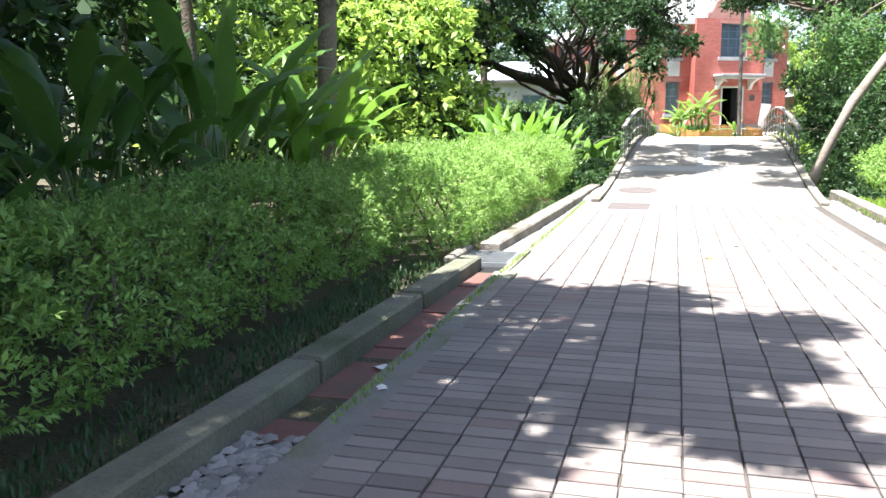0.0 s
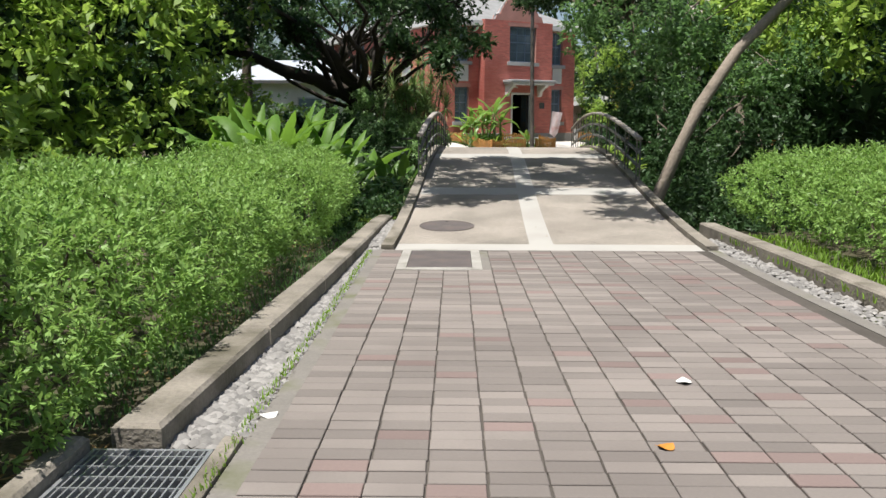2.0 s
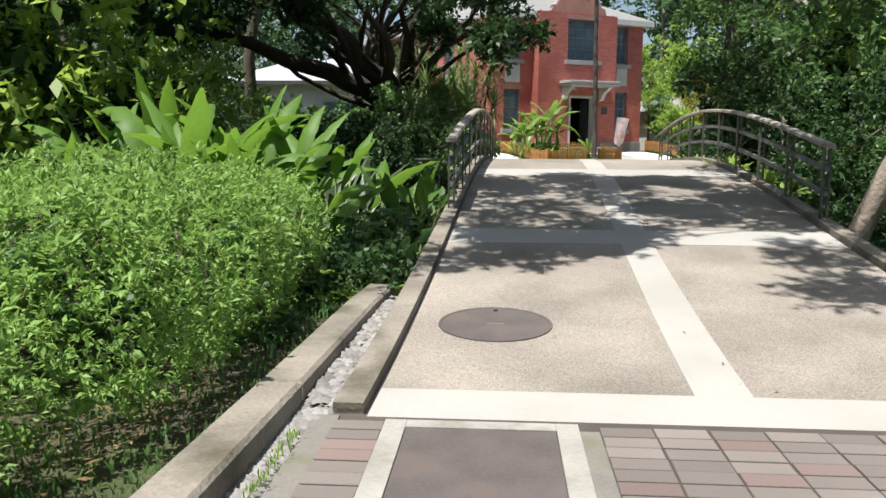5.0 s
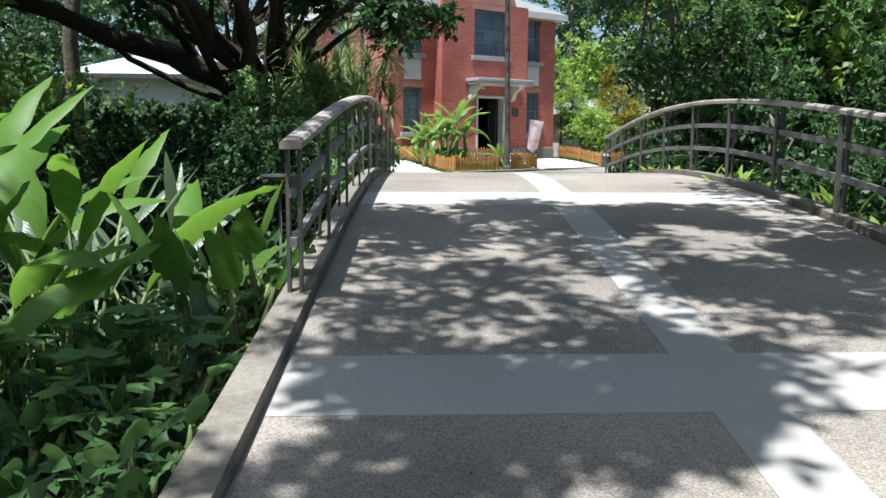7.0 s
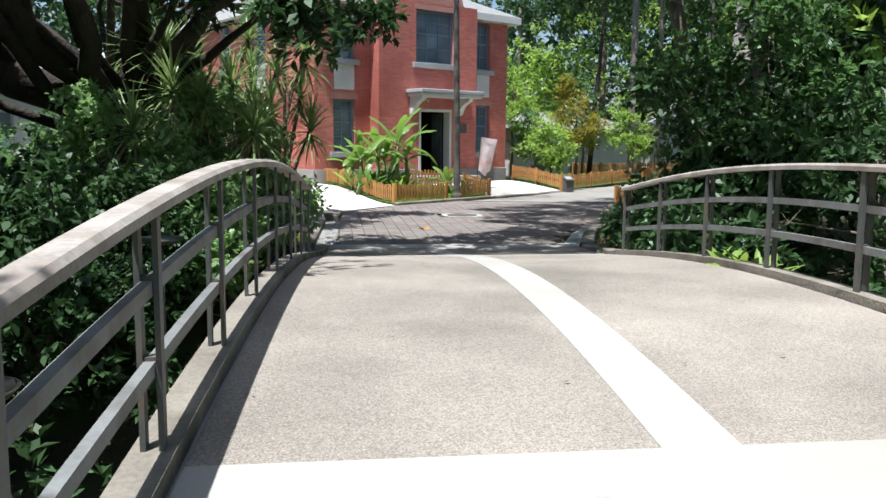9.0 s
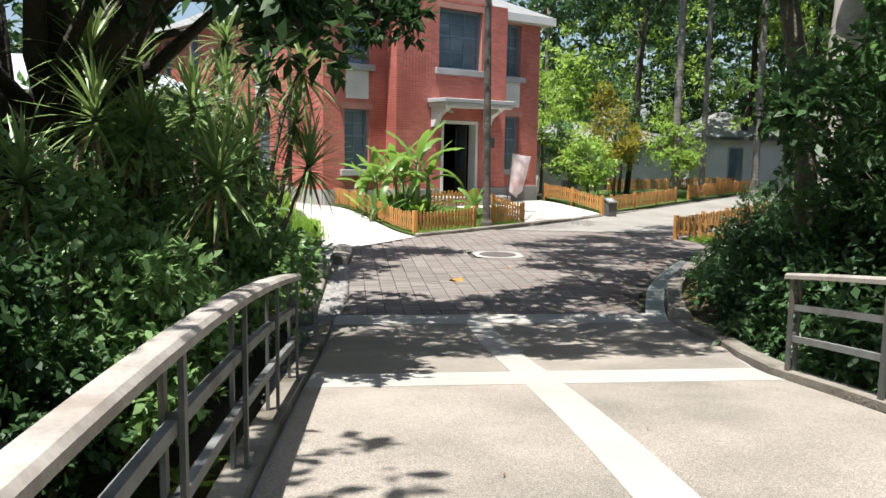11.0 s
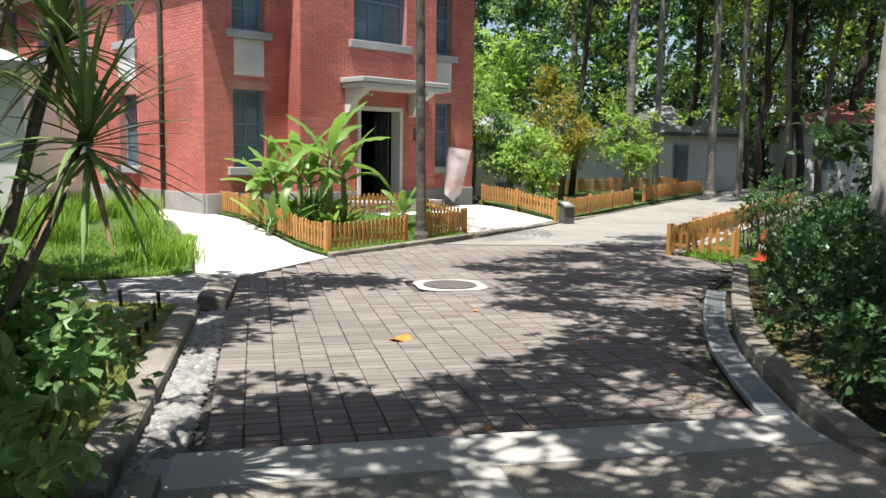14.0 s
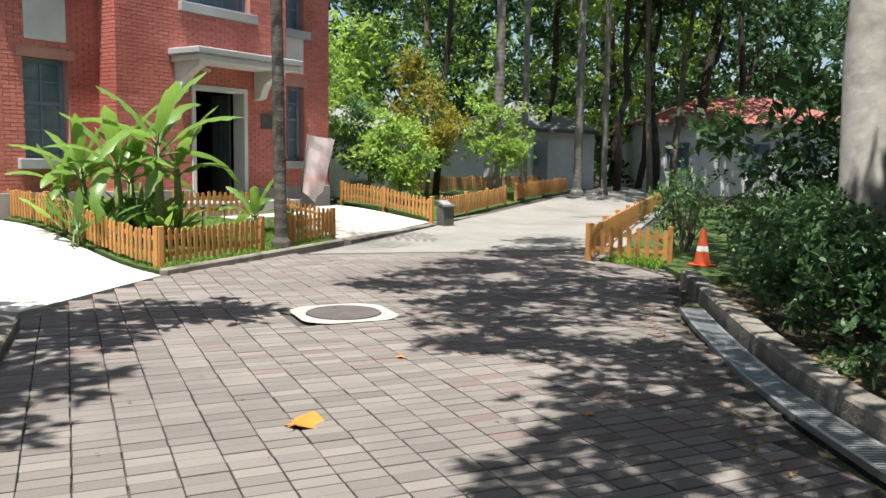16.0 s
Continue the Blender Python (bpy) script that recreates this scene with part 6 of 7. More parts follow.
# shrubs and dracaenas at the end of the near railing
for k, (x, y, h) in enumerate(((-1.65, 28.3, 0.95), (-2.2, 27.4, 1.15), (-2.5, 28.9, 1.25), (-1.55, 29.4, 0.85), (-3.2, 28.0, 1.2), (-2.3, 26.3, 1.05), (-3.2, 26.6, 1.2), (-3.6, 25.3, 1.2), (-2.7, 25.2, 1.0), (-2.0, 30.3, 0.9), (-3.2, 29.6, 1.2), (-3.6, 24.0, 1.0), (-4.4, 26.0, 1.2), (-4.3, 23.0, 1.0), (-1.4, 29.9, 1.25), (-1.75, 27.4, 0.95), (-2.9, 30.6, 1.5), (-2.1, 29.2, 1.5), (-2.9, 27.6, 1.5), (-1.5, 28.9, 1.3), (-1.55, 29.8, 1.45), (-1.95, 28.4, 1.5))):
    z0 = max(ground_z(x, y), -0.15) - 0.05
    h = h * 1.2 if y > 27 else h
    # shade put into colour: the nearer shrubs get dark leaves, the others bright ones
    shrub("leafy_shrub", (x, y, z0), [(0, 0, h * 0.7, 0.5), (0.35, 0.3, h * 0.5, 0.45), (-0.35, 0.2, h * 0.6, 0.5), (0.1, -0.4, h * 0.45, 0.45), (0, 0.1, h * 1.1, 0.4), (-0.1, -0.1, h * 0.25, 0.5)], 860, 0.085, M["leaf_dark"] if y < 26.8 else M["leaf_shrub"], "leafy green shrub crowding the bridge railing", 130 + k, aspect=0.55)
for k, (bx, by, hs) in enumerate((
        (-1.5, 29.7, [(0.75, 0.6, 1.75, 0.5), (0.7, 0.4, 2.7, 0.5), (0.3, -0.6, 1.95, 0.46), (0.0, 0.2, 2.4, 0.46), (0.6, 0.9, 2.2, 0.44)]),
        (-1.7, 28.6, [(0.4, -0.6, 1.72, 0.46), (-0.2, -0.2, 2.05, 0.46), (0.05, 0.4, 2.25, 0.46), (-0.3, 0.3, 1.7, 0.44), (-0.5, 0.6, 2.55, 0.48), (0.3, 0.7, 2.0, 0.42)]),
        (-2.5, 28.2, [(0.3, 0.0, 2.15, 0.48), (0.0, -0.6, 1.7, 0.45), (0.45, 0.5, 1.75, 0.45), (0.1, 0.6, 2.65, 0.48)]),
        (-2.5, 30.3, [(0.4, 0.2, 1.8, 0.46), (-0.3, 0.3, 2.2, 0.48), (0.2, -0.5, 2.5, 0.48), (0.7, -0.3, 2.2, 0.46), (-0.5, -0.2, 2.8, 0.48), (0.9, 0.3, 3.0, 0.46), (1.3, 0.0, 2.5, 0.46)]))):
    spiky("dracaena", (bx, by, 0), hs, "spiky green dracaena with several tufted stems", 151 + k)

# broad blades behind the hedge
# the two clumps in the sun get a brighter blade: light put into colour
for k, (x, y, n, L, W, st, mat) in enumerate(((-3.75, 7.9, 16, 1.15, 0.2, 0.95, "blade_helic"), (-4.2, 6.9, 18, 1.2, 0.23, 1.3, "blade"), (-4.2, 8.9, 16, 1.15, 0.21, 1.1, "blade_helic"), (-4.6, 5.7, 16, 1.2, 0.24, 1.2, "blade"), (-4.8, 7.6, 16, 1.25, 0.24, 1.5, "blade"), (-5.3, 6.6, 15, 1.25, 0.25, 1.5, "blade"), (-4.1, 4.0, 16, 0.8, 0.16, 0.6, "blade"), (-4.0, 2.6, 14, 0.75, 0.15, 0.5, "blade"))):
    fan("broad_leaf_plant", (x, y, 0), n, L, W, M[mat], "tall clump of broad banana-like leaves behind the hedge", "plant", 160 + k, rise=(0.75, 1.5), arch=(0.3, 1.9), stalk=st, spread=0.2, prof=PADDLE, fold=0.4)
for k, (x, y) in enumerate(((-3.4, 17.2), (-3.0, 16.8), (-3.3, 18.0), (-2.85, 17.5), (-3.9, 16.8), (-3.9, 17.9), (-2.75, 18.2), (-2.45, 18.8))):
    fan("heliconia", (x, y, max(-0.5, ground_z(x, y))), 16, 1.05, 0.19, M["blade_helic"], "upright clump of broad green heliconia leaves", "plant", 170 + k, rise=(0.95, 1.5), arch=(0.5, 2.0), stalk=1.05, spread=0.22, prof=PADDLE, fold=0.4)
for k, (x, y) in enumerate(((-3.4, 3.2), (-3.9, 2.2), (-3.7, 9.9), (-3.9, 11.0), (-2.9, 13.6))):
    fan("strap_leaf_plant", (x, y, 0.25), 22, 0.6, 0.07, M["blade"], "tuft of long strap leaves behind the hedge", "plant", 180 + k, rise=(0.7, 1.45), arch=(0.3, 1.5), stalk=0.2, spread=0.12)

# ferns along the bridge
def fern(name, base, n, L, seed):
    rng = random.Random(seed)
    t = empty(name, *base)
    s = Soup()
    for i in range(n):
        az = i * 2.399 + rng.uniform(-0.3, 0.3)
        pts = blade_pts((0, 0, 0), az, L * rng.uniform(0.7, 1.1), rng.uniform(0.6, 1.2), rng.uniform(0.9, 1.6), 16)
        side = Vector((-math.sin(az), math.cos(az), 0))
        for j in range(2, 16):
            w = L * 0.2 * math.sin(math.pi * min(1, (j + 1) / 17)) ** 0.7
            for sg in (-1, 1):
                p = Vector(pts[j])
                t0 = (Vector(pts[j]) - Vector(pts[j - 1])).normalized()
                q = p + side * sg * w + t0 * w * 0.3 - Vector((0, 0, w * 0.2))
                s.add([tuple(p - t0 * 0.012), tuple(p + t0 * 0.012), tuple(q)], [(0, 1, 2)])
        s.strip(pts, [0.008] * 16, side, 0.1)
    s.done("frond_rosette", M["leaf_light"], t)
    return tagged(t, "arching green fern beside the bridge kerb", "fern", group="ferns")


for k in range(40):
    rr = random.Random(500 + k)
    y = rr.uniform(15.8, 18.8) if k < 26 else rr.uniform(18.5, 27.5)
    x = edge_l(y) - rr.uniform(0.35, 0.85)
    fern("fern", (x, y, max(ground_z(x, y), -0.55 if y > 17 else -0.3) + 0.05), 9, 0.34, 520 + k)
for k in range(9):
    rr = random.Random(590 + k)
    y = rr.uniform(16.6, 18.9)
    x = edge_l(y) - rr.uniform(0.4, 0.75)
    fan("broad_ground_plant", (x, y, deck_z(y) - 0.42), 36, 0.16, 0.09, M["leaf_dark"] if k % 3 else M["leaf_mid"], "low bushy plant with broad green leaves at the railing foot", "plant", 595 + k, rise=(0.3, 1.4), arch=(0.3, 1.2), stalk=0.36, spread=0.14, prof=PADDLE)
def lobed_plant(base, n, h, seed):
    """A low bush of palmate leaves, five broad leaflets on each stalk."""
    rng = random.Random(seed)
    t = empty("lobed_plant", *base)
    for i in range(n):
        az, r = i * 2.399, rng.uniform(0.08, 0.42)
        top = Vector((r * math.cos(az), r * math.sin(az), h * rng.uniform(0.45, 1.0) * (1.15 - r)))
        s = Soup()
        s.tube([(0.2 * top.x, 0.2 * top.y, 0), top.lerp(Vector((0, 0, 0)), 0.3), top], [0.006, 0.005, 0.004], 5, 1)
        size = rng.uniform(0.09, 0.14)
        for k in range(5):
            w = az + (k - 2) * 0.85 + rng.uniform(-0.15, 0.15)
            p = blade_pts(top, w, size * (1.15 - 0.14 * abs(k - 2)), rng.uniform(0.1, 0.4), rng.uniform(0.4, 0.9), 6)
            s.strip(p, [size * q for q in (0.06, 0.42, 0.58, 0.5, 0.28, 0.01)], Vector((-math.sin(w), math.cos(w), rng.uniform(-0.2, 0.2))), 0.22)
        s.done("leaf", [M["leaf_light"] if rng.random() < 0.15 else M["leaf_mid"], M["stem"]], t, smooth=True)
    return tagged(t, "low green bush with five-lobed leaves beside the bridge kerb", "plant", group="lobed plants")


for k, (x, y) in enumerate(((-1.55, 17.0), (-1.95, 17.35), (-1.5, 17.55), (-2.0, 16.7), (-2.5, 17.2))):
    lobed_plant((x, y, deck_z(y) - 0.62), 30, 0.72, 640 + k)
for k, (x, y, n, L) in enumerate(((-1.35, 18.2, 5, 0.36), (-1.6, 18.35, 5, 0.38), (-1.45, 18.7, 5, 0.36))):
    fan("ear_leaf_plant", (x, y, deck_z(y) - 0.5), n, L, 0.17, M["blade_ear"], "upright clump of broad ear-shaped leaves at the railing end", "plant", 680 + k, rise=(1.0, 1.5), arch=(0.2, 0.9), stalk=0.55, spread=0.1, prof=[0.5, 0.9, 1.0, 0.95, 0.8, 0.55, 0.28, 0.02], fold=0.35)
for k, (x, y) in enumerate(((-2.6, 19.6), (-3.2, 20.3), (-2.4, 20.8))):
    fan("long_leaf_plant", (x, y, -0.5), 14, 1.0, 0.1, M["blade_grey"], "loose clump of long pale narrow leaves beyond the railing", "plant", 690 + k, rise=(0.6, 1.35), arch=(0.1, 0.7), stalk=0.6, spread=0.15)
for k, (y, out) in enumerate(((24.5, 0.26), (24.8, 0.34), (25.2, 0.28), (21.9, 0.27), (22.3, 0.34), (22.7, 0.27), (20.4, 0.4), (19.6, 0.35))):
    x = edge_r(y) + out
    fan("bank_plant", (x, y, deck_z(y) - 0.12), 16, 0.26, 0.075, M["leaf_light"], "small light green plant beside the railing", "plant", 570 + k, rise=(0.4, 1.3), arch=(0.4, 1.2), stalk=0.06, spread=0.06)

# banana plants in the fenced bed
def banana(name, base, leaves_n, L, W, h, seed, label):
    rng = random.Random(seed)
    t = empty(name, *base)
    s = Soup()
    s.tube([(0, 0, 0), (0.02, 0, h * 0.5), (0.0, 0.02, h)], [0.075, 0.06, 0.045], 9)
    s.done("stem", M["stem"], t, smooth=True)
    for i in range(leaves_n):
        az = i * 2.399 + rng.uniform(-0.3, 0.3)
        r = 1.5 - 1.15 * (i / leaves_n) + rng.uniform(-0.12, 0.12)
        q = Soup()
        l = L * rng.uniform(0.8, 1.1)
        pts = blade_pts((0, 0, h * rng.uniform(0.85, 1.0)), az, l + 0.25, r, rng.uniform(0.6, 1.1) + 1.0 * (i / leaves_n), 16)
        q.tube(pts[:3], [0.02, 0.015, 0.012], 5, 1)
        q.strip(pts[2:], [W * p for p in stretch([0.2, 0.75, 0.95, 1.0, 1.0, 0.98, 0.92, 0.75, 0.1], 14, rng, 0.14)], Vector((-math.sin(az), math.cos(az), rng.uniform(-0.35, 0.35))), 0.35)
        ruffle(q, 14, W, rng)
        q.done("leaf_blade", [M["blade_bright"], M["stem"]], t, smooth=True)
    return tagged(t, label, "banana plant")


for k, (x, y, h, L, W, n) in enumerate(((1.25, 41.6, 1.4, 1.2, 0.21, 9), (0.75, 42.1, 0.95, 1.05, 0.19, 8), (1.55, 42.0, 1.05, 0.95, 0.18, 8), (0.3, 42.8, 0.8, 0.9, 0.17, 9), (0.95, 42.5, 0.8, 0.8, 0.16, 9), (0.05, 43.3, 0.5, 0.7, 0.15, 9), (2.85, 42.9, 0.25, 0.55, 0.16, 7))):
    banana("banana_plant", (x, y, ground_z(x, y) + 0.03), n, L, W, h, 600 + k, "bright green banana plant in the fenced bed" if k < 6 else "small young banana plant by the door path")
for k in range(9):
    rr = random.Random(650 + k)
    x, y = rr.uniform(0.1, 1.7), rr.uniform(41.4, 43.2)
    fan("bed_plant", (x, y, ground_z(x, y) + 0.03), 14, 0.55, 0.12, M["leaf_light"] if k % 2 else M["blade"], "leafy green plant under the bananas", "plant", 660 + k, rise=(0.7, 1.4), arch=(0.4, 1.2), stalk=0.25)

# palms: bare ringed trunks
def palm(name, x, y, r, h, seed, label, bark="palm_bark"):
    t = empty(name, x, y, ground_z(x, y))
    s = Soup()
    n = int(h / 0.07)
    rng = random.Random(seed)
    lean = rng.uniform(-0.02, 0.02)
    pts = [(lean * i * 0.07, 0, i * 0.07) for i in range(n)]
    s.tube(pts, [(r * (1.5 if i < 3 else 1.0) * (1.025 if i % 2 else 0.985)) * (1 - 0.25 * i / n) for i in range(n)], 12)
    s.done("trunk", M[bark], t)
    f = Soup()
    for i in range(14):
        az = i * 2.399
        p = blade_pts((lean * h, 0, h - 0.1), az, 1.9, rng.uniform(0.2, 1.2), 1.6, 12)
        f.strip(p, [0.02] * 12, Vector((-math.sin(az), math.cos(az), 0)), 0)
        for j in range(2, 12):
            for sg in (-1, 1):
                a = Vector(p[j])
                b = a + Vector((-math.sin(az), math.cos(az), 0)) * sg * 0.45 - Vector((0, 0, 0.25)) + (Vector(p[j]) - Vector(p[j - 1])) * 0.8
                f.strip([a, a.lerp(b, 0.5), b], [0.03, 0.035, 0.004], (Vector(p[j]) - Vector(p[j - 1])).normalized(), 0.1)
    f.done("crown", M["leaf_mid"], t)
    return tagged(t, label, "palm tree")


palm("palm_tree", 2.93, 41.4, 0.095, 7.5, 1, "slender dark ringed palm trunk inside the fenced bed", "palm_dark")
for k, (x, y, r) in enumerate(((10.9, 49.6, 0.14), (12.5, 50.9, 0.10), (15.0, 51.8, 0.14), (16.6, 52.6, 0.10))):
    palm("palm_tree", x, y, r, 9.0, 10 + k, "tall ringed palm trunk behind the picket fence")

# small trees behind the far fence
for k, (x, y, h, leaf) in enumerate(((7.2, 47.6, 1.5, "leaf_light"), (8.6, 49.2, 2.9, "leaf_yellow"), (10.9, 49.6, 2.2, "leaf_light"), (6.6, 51.5, 3.8, "leaf_light"), (9.4, 51.0, 3.2, "leaf_mid"), (7.0, 49.2, 1.8, "leaf_mid"))):
    tree("garden_tree", (x, y, ground_z(x, y)), [(0, 0, 0), (0.05, 0, h * 0.3), (0, 0.05, h * 0.6), (0.05, 0, h * 0.9)], [0.06, 0.05, 0.04, 0.03],
         [(0, 0, h, 0.7), (0.5, 0.2, h * 0.75, 0.65), (-0.5, 0.1, h * 0.75, 0.65), (0.1, -0.4, h * 0.6, 0.6), (-0.2, 0.3, h * 1.2, 0.55), (0.25, 0.0, h * 0.5, 0.5)], 700, 0.12, M[leaf], M["bark"], {"leaf_yellow": "small tree with yellowing bronze leaves"}.get(leaf, "small bright green garden tree behind the fence"), 700 + k, limbs=True)

# tall grass on the lawn, low grass in beds
def grass_patch(name, area, n, L, w, label, seed, mat="grass"):
    rng = random.Random(seed)
    s = Soup()
    for i in range(n):
        x, y = area(rng)
        az, r = rng.uniform(0, 6.28), rng.uniform(1.0, 1.5)
        p = blade_pts((x, y, ground_z(x, y) + 0.02), az, L * rng.uniform(0.5, 1.1), r, rng.uniform(0.1, 0.8), 3)
        q = Vector((-math.sin(az), math.cos(az), 0)) * w / 2
        s.add([tuple(p[0] - q), tuple(p[0] + q), tuple(p[1] + q * 0.9), tuple(p[1] - q * 0.9), tuple(p[2])], [(0, 1, 2, 3), (3, 2, 4)])
    return tagged(s.done(name, M[mat]), label, "grass", kind="stuff")


def clumped(x0, x1, y0, y1, n, seed):
    cs = [(random.Random(seed + k).uniform(x0, x1), random.Random(seed + k + 99).uniform(y0, y1)) for k in range(n)]
    return lambda g: (lambda c: (g.gauss(c[0], 0.14), g.gauss(c[1], 0.14)))(g.choice(cs))


grass_patch("tall_grass", clumped(-6.0, -1.7, 39.9, 43.5, 34, 5), 6500, 0.6, 0.015, "tall bright green iris-like grass", 801)
grass_patch("tall_grass", lambda g: (g.gauss(-1.3, 0.16), g.gauss(38.9, 0.4)), 900, 0.48, 0.018, "tall bright green iris-like grass", 802)
grass_patch("short_grass", lambda g: (g.uniform(-5, -1.0), g.uniform(37.5, 41)), 12000, 0.10, 0.012, "short bright lawn grass", 803)
grass_patch("moss_tufts", lambda g: (g.uniform(-4, -0.95), g.uniform(30.7, 35.7)), 12000, 0.045, 0.012, "low mossy tufts on the shaded lawn", 810, "leaf_yellow")


def in_bed(g):
    a, b = g.random(), g.random()
    p = Vector((1.1, 39.55)).lerp(Vector((4.0, 42.3)), a)
    q = Vector((-0.85, 44.4)).lerp(Vector((2.6, 44.2)), a)
    r = p.lerp(q, b ** 1.6)
    return r.x, r.y


grass_patch("short_grass", in_bed, 9000, 0.07, 0.012, "short lawn grass in the fenced bed", 804)
grass_patch("short_grass", lambda g: (lambda u: (7.2 + 9 * u + g.uniform(-.6, .1), 45.25 + 8.8 * u + g.uniform(0, .9)))(g.random()), 5000, 0.08, 0.014, "short lawn grass along the lane", 805)
grass_patch("short_grass", lambda g: (lambda u: (6.9 + 1.3 * u, 38.9 - g.random() * 1.1 + 1.2 * u))(g.random()), 2500, 0.1, 0.012, "short grass inside the picket fence", 806)
grass_patch("kerb_weeds", lambda g: (g.uniform(-2.3, -1.6), g.uniform(7.9, 16.2)), 4200, 0.05, 0.011, "low weeds between kerb and hedge", 807, "leaf_mid")
# same weeds in a darker leaf colour that stands in for the hedge's shade
grass_patch("kerb_weeds", lambda g: (g.uniform(-2.3, -1.85), g.uniform(-1, 6.9)), 3500, 0.06, 0.011, "low weeds by the hedge with shade put into their dark colour", 811, "leaf_dark")
grass_patch("kerb_weeds", lambda g: (g.uniform(2.5, 3.3), g.uniform(4, 14)), 5000, 0.09, 0.012, "low sunlit weeds between kerb and hedge", 808)
grass_patch("joint_weeds", lambda g: (-1.33 + g.gauss(0, 0.015), g.uniform(3, 13)), 1500, 0.03, 0.006, "thin weeds in the lane joint", 809)
for k, (x, y) in enumerate(((-1.6, 31.3), (-2.3, 31.0), (-1.9, 32.0), (-2.8, 32.0), (-3.2, 33.5), (-2.9, 36.3), (-3.4, 36.0))):
    shrub("ground_cover", (x, y, 0), [(0, 0, 0.12, 0.3), (0.25, 0.2, 0.1, 0.25), (-0.25, -0.1, 0.12, 0.28)], 500, 0.055, M["leaf_light"] if k < 4 else M["leaf_dark"], "low leafy ground cover at the lawn edge", 820 + k)

# shallow round dishes on iron stakes beside the bridge
for k, (x, y, z) in enumerate(((-1.6, 21.4, 0.70), (-1.65, 24.7, 0.82))):
    dish = empty("plant_dish", x, y, ground_z(x, y))
    h = z - ground_z(x, y)
    s = Soup()
    s.tube([(0, 0, -0.1), (0, 0, h - 0.02)], 0.014, 8)
    s.done("stake", M["iron"], dish, smooth=True)
    s = Soup()
    s.tube([(0, 0, h - 0.03), (0, 0, h - 0.02), (0, 0, h + 0.015), (0, 0, h + 0.02), (0, 0, h + 0.005)], [0.06, 0.13, 0.165, 0.15, 0.12], 24)
    s.done("bowl", M["iron"], dish, smooth=True)
    tagged(dish, "shallow dark metal dish on an iron stake beside the railing", "dish", group="dishes")

# ---- other houses ----
def plain_house(name, m, w, d, h, ridge, wall, roof, label, wins):
    t = new(name)
    t.matrix_basis = m
    part("wall", box_bm(0, 0, -0.2, w, d, h), M[wall], t)
    s = Soup()
    o = 0.35
    s.add([(-o, -o, h), (w + o, -o, h), (w + o, d + o, h), (-o, d + o, h), (d / 2, d / 2, h + ridge), (w - d / 2, d / 2, h + ridge)], [(0, 1, 5, 4), (1, 2, 5), (2, 3, 4, 5), (3, 0, 4), (3, 2, 1, 0)])
    s.done("roof", M[roof], t)
    part("eave", box_bm(-o, -o - 0.02, h - 0.1, w + o, -o + 0.02, h + 0.04), M["iron"], t)
    for x0, x1, z0, z1 in wins:
        wn_ = new("window")
        wn_.parent = t
        part("window_frame", box_bm(x0, -0.04, z0, x1, 0.0, z1, 0.01), M["stone_trim"], wn_)
        part("pane", box_bm(x0 + 0.06, -0.05, z0 + 0.06, x1 - 0.06, -0.041, z1 - 0.06), M["glass_dark"], wn_)
    return tagged(t, label, "house")


plain_house("garden_house", pose(-11.5, 42.0, 0.2), 7.6, 5, 2.8, 1.1, "plaster", "metal_roof", "low pale house with a light metal roof", [(1.5, 2.6, 0.9, 2.1), (4.0, 5.1, 0.9, 2.1)])
plain_house("white_house", pose(6.9, 53.0, 0.1, 0, 0, 20), 7.0, 4.5, 2.1, 1.0, "plaster", "grey_roof", "low white house with a grey hipped roof", [(1.0, 1.8, 0.2, 0.6), (3.0, 3.8, 0.2, 0.6)])
plain_house("red_roof_house", pose(21.5, 57.0, 0.2, 0, 0, -28), 9.0, 6, 2.7, 1.3, "plaster", "red_roof", "white house with a red tiled roof among trees", [(1.0, 2.0, 0.9, 2.0), (4.0, 5.2, 0.9, 2.0), (6.5, 7.6, 0.9, 2.0)])
plain_house("white_house", pose(15.0, 56.5, 0.1, 0, 0, 10), 4.5, 4, 2.4, 1.2, "plaster", "grey_roof", "white outbuilding with a pitched roof", [(1.2, 2.0, 0.0, 2.0)])

# red ramp rail beside the house
rail = new("ramp_railing")
rail.matrix_basis = HM
for h in (0.75, 1.05):
    s = Soup()
    s.tube([(-4.1, 5.6, h), (-4.1, 9.5, h + 0.05)], 0.025, 8)
    s.done("rail", M["rail_red"], rail, smooth=True)
for k in range(9):
    s = Soup()
    y = 5.7 + k * 0.46
    s.tube([(-4.1, y, 0.25), (-4.1, y, 1.05)], 0.014, 6)
    s.done("baluster", M["rail_red"], rail, smooth=True)
tagged(rail, "dull red metal ramp railing beside the house", "railing")
post = new("red_post")
post.matrix_basis = HM
part("column", box_bm(-4.05, 2.85, 0.2, -3.9, 3.0, 1.05, 0.01), M["rail_red"], post)
tagged(post, "short dull red metal post by the house wall", "post")


def litter(name, area, n, size, label, seed):
    rng = random.Random(seed)
    s = Soup()
    for i in range(n):
        x, y, z = area(rng)
        a, l = rng.uniform(0, 6.28), size * rng.uniform(0.5, 1.3)
        u, v = Vector((math.cos(a), math.sin(a), rng.uniform(-0.25, 0.25))) * l, Vector((-math.sin(a), math.cos(a), rng.uniform(-0.3, 0.3))) * l * 0.4
        c = Vector((x, y, z + 0.012))
        s.add([tuple(c - u), tuple(c + v), tuple(c + u), tuple(c - v)], [(0, 1, 2, 3)])
    return tagged(s.done(name, M["litter"]), label, "leaf litter", kind="stuff")


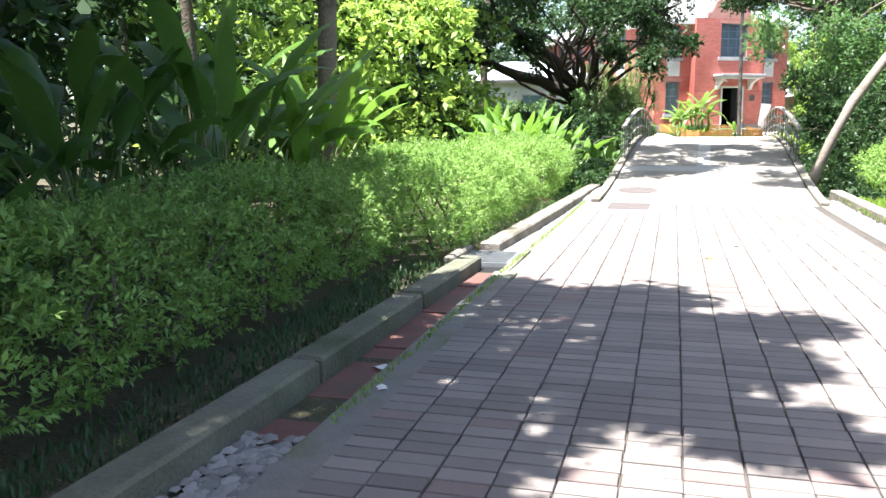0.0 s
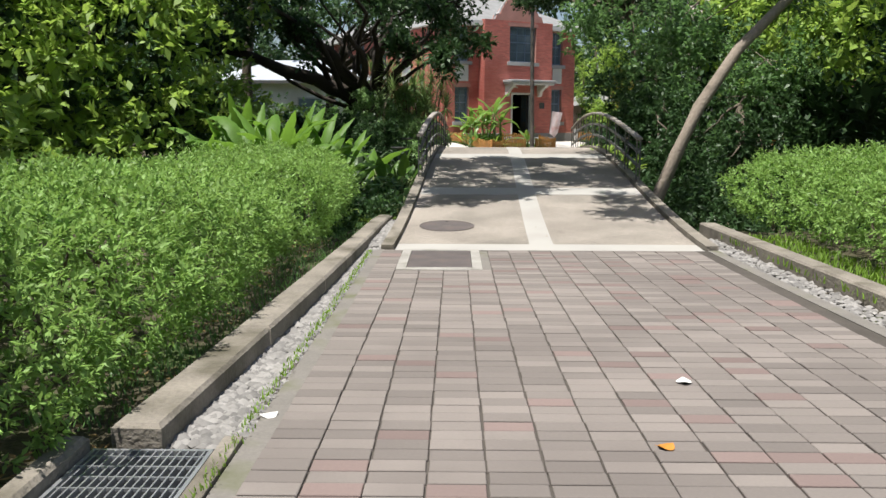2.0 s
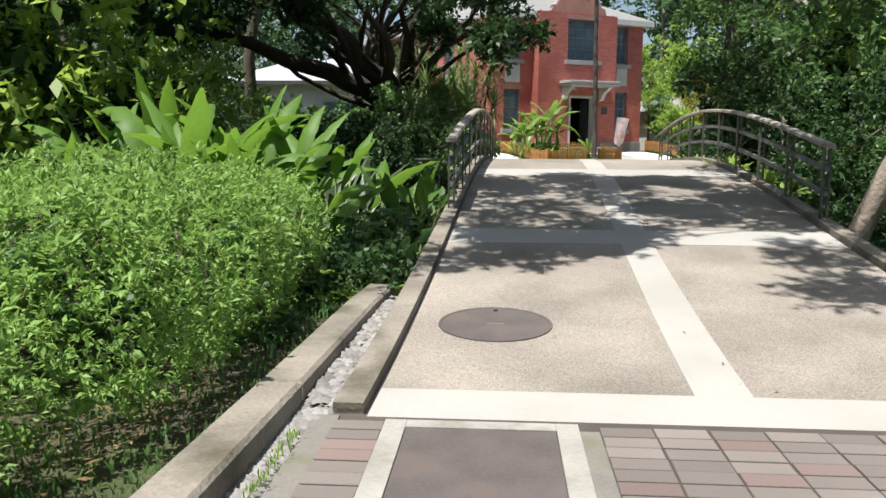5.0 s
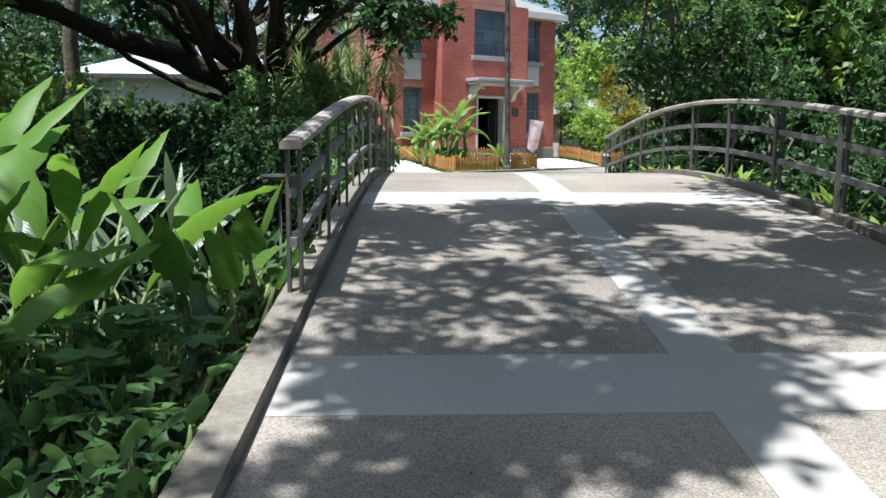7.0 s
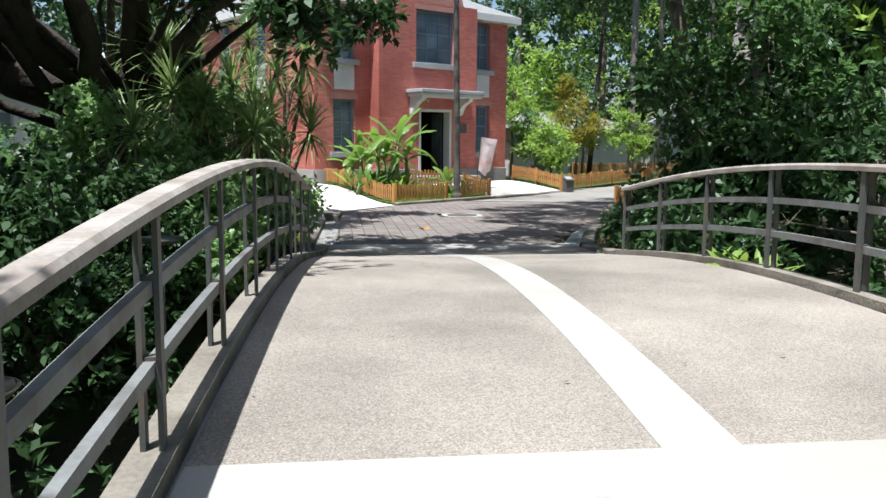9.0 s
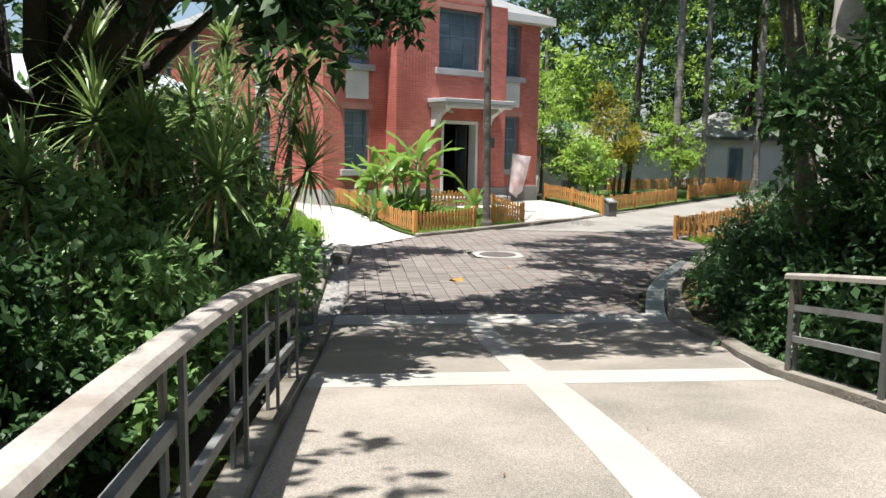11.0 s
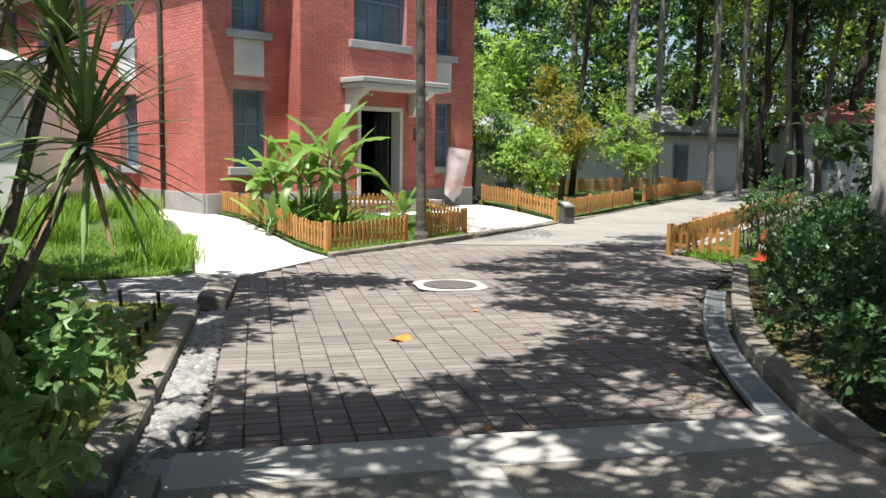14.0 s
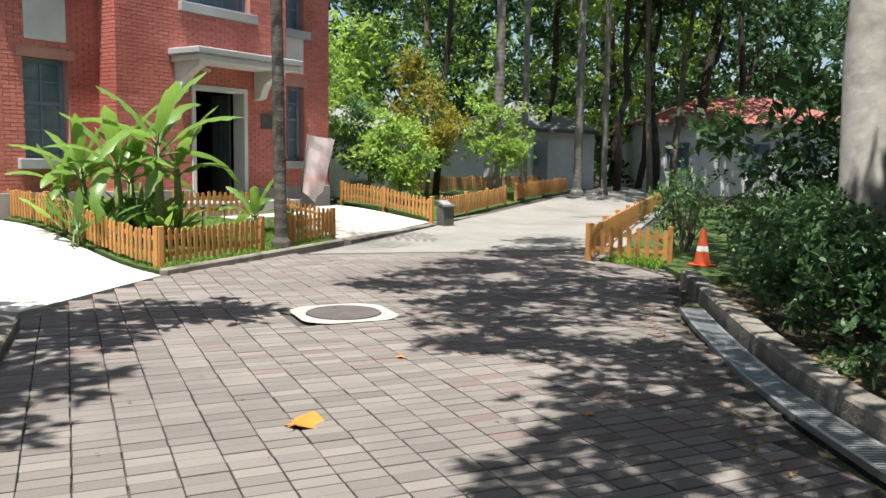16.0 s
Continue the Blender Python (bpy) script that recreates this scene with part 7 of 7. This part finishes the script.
def by_channel(g):
    y = g.uniform(31.2, 36.8)
    return far_right(y) - 0.28 - abs(g.gauss(0, 0.14)), y, ground_z(0, y)


def under_shrubs(g):
    y = g.uniform(31.0, 37.5)
    x = far_right(y) + 0.5 + abs(g.gauss(0, 0.5))
    return x, y, ground_z(x, y) - 0.06


litter("leaf_litter", by_channel, 420, 0.022, "dry brown leaf litter along the drain channel", 951)
litter("leaf_litter", under_shrubs, 2600, 0.03, "dry brown leaf litter under the shrubs", 952)
litter("leaf_litter", lambda g: (g.uniform(-0.5, 3.5), g.uniform(30.7, 39), -0.028), 130, 0.016, "scattered dry leaf bits on the pavers", 953)
litter("leaf_litter", lambda g: (g.uniform(-2.2, -1.82), g.uniform(-1, 13.5), -0.06), 900, 0.025, "dry leaf litter between kerb and hedge", 954)
litter("leaf_litter", lambda g: (lambda y: (g.uniform(edge_l(y) + 0.05, edge_r(y) - 0.05), y, deck_z(y)))(g.uniform(13.6, 30.2)), 120, 0.014, "scattered leaf bits on the bridge deck", 955)

# ---- pieces of floors and walls ----
paver_field(road_a, -2.2, 13.27, lambda y: -1.34, lambda y: 2.14, lambda x, y: 3.0 < y < 6.3 and -0.6 < x < 1.5, hatch_gap, 901)
paver_field(road_b, 31.02, 43.0, far_left, lambda y: min(far_right(y), 9.0), lambda x, y: 31.5 < y < 34.5 and -0.4 < x < 1.9, lambda x, y: cover_gap(x, y) or (y > 40.3 and y > 40.9 + (x - 3.2) * 0.9 and x > 3.2 - 0.0 and y > 40.3), 902)


def bricks():
    for nm, (o, d, nrm, ln, top, ops) in WALLS.items():
        o, d, nrm = Vector(o), Vector(d), Vector(nrm)
        s = Soup()
        rng = random.Random(len(nm))
        rows = int((top - 0.70) / BH)
        count = 0
        me = None
        for j in range(rows):
            z0 = 0.705 + j * BH
            z1 = z0 + BH - 0.010
            a = -BL / 2 if j % 2 else 0.0
            while a < ln:
                s0, s1 = max(0, a), min(ln, a + BL - 0.010)
                a += BL
                if s1 - s0 < 0.03:
                    continue
                spans = [(s0, s1)]
                for q in ops:
                    if q[2] - 0.17 * (q[2] > 1) < z1 and q[3] + 0.16 * (q[2] > 1) > z0:
                        new_spans = []
                        for b0, b1 in spans:
                            if b1 <= q[0] or b0 >= q[1]:
                                new_spans.append((b0, b1))
                            else:
                                if q[0] - b0 > 0.03:
                                    new_spans.append((b0, q[0]))
                                if b1 - q[1] > 0.03:
                                    new_spans.append((q[1], b1))
                        spans = new_spans
                for b0, b1 in spans:
                    pr = 0.003 + rng.uniform(0, 0.003)
                    P = [o + d * x - nrm * y + Vector((0, 0, z)) for x, y, z in ((b0, 0.01, z0), (b1, 0.01, z0), (b1, 0.01, z1), (b0, 0.01, z1), (b0, -pr, z0), (b1, -pr, z0), (b1, -pr, z1), (b0, -pr, z1))]
                    F = [(4, 5, 6, 7), (0, 1, 5, 4), (1, 2, 6, 5), (2, 3, 7, 6), (3, 0, 4, 7)]
                    if nm == "bay" and count < 300 and z0 > 0.9 and b1 - b0 > 0.2 and (b1 < 1.5 or b0 > 2.95) and z1 < 2.4:
                        count += 1
                        if me is None:
                            me = bpy.data.meshes.new("brick")
                            me.from_pydata([tuple(p - P[0]) for p in P], [], F)
                            me.materials.append(M["brick_one"])
                        ob = new("brick", me)
                        ob.parent = house
                        ob.location = P[0]
                    else:
                        s.add([tuple(p) for p in P], F)
        ob = s.done("brickwork", M["brick"], house)
        ob["kind"] = "stuff"


bricks()
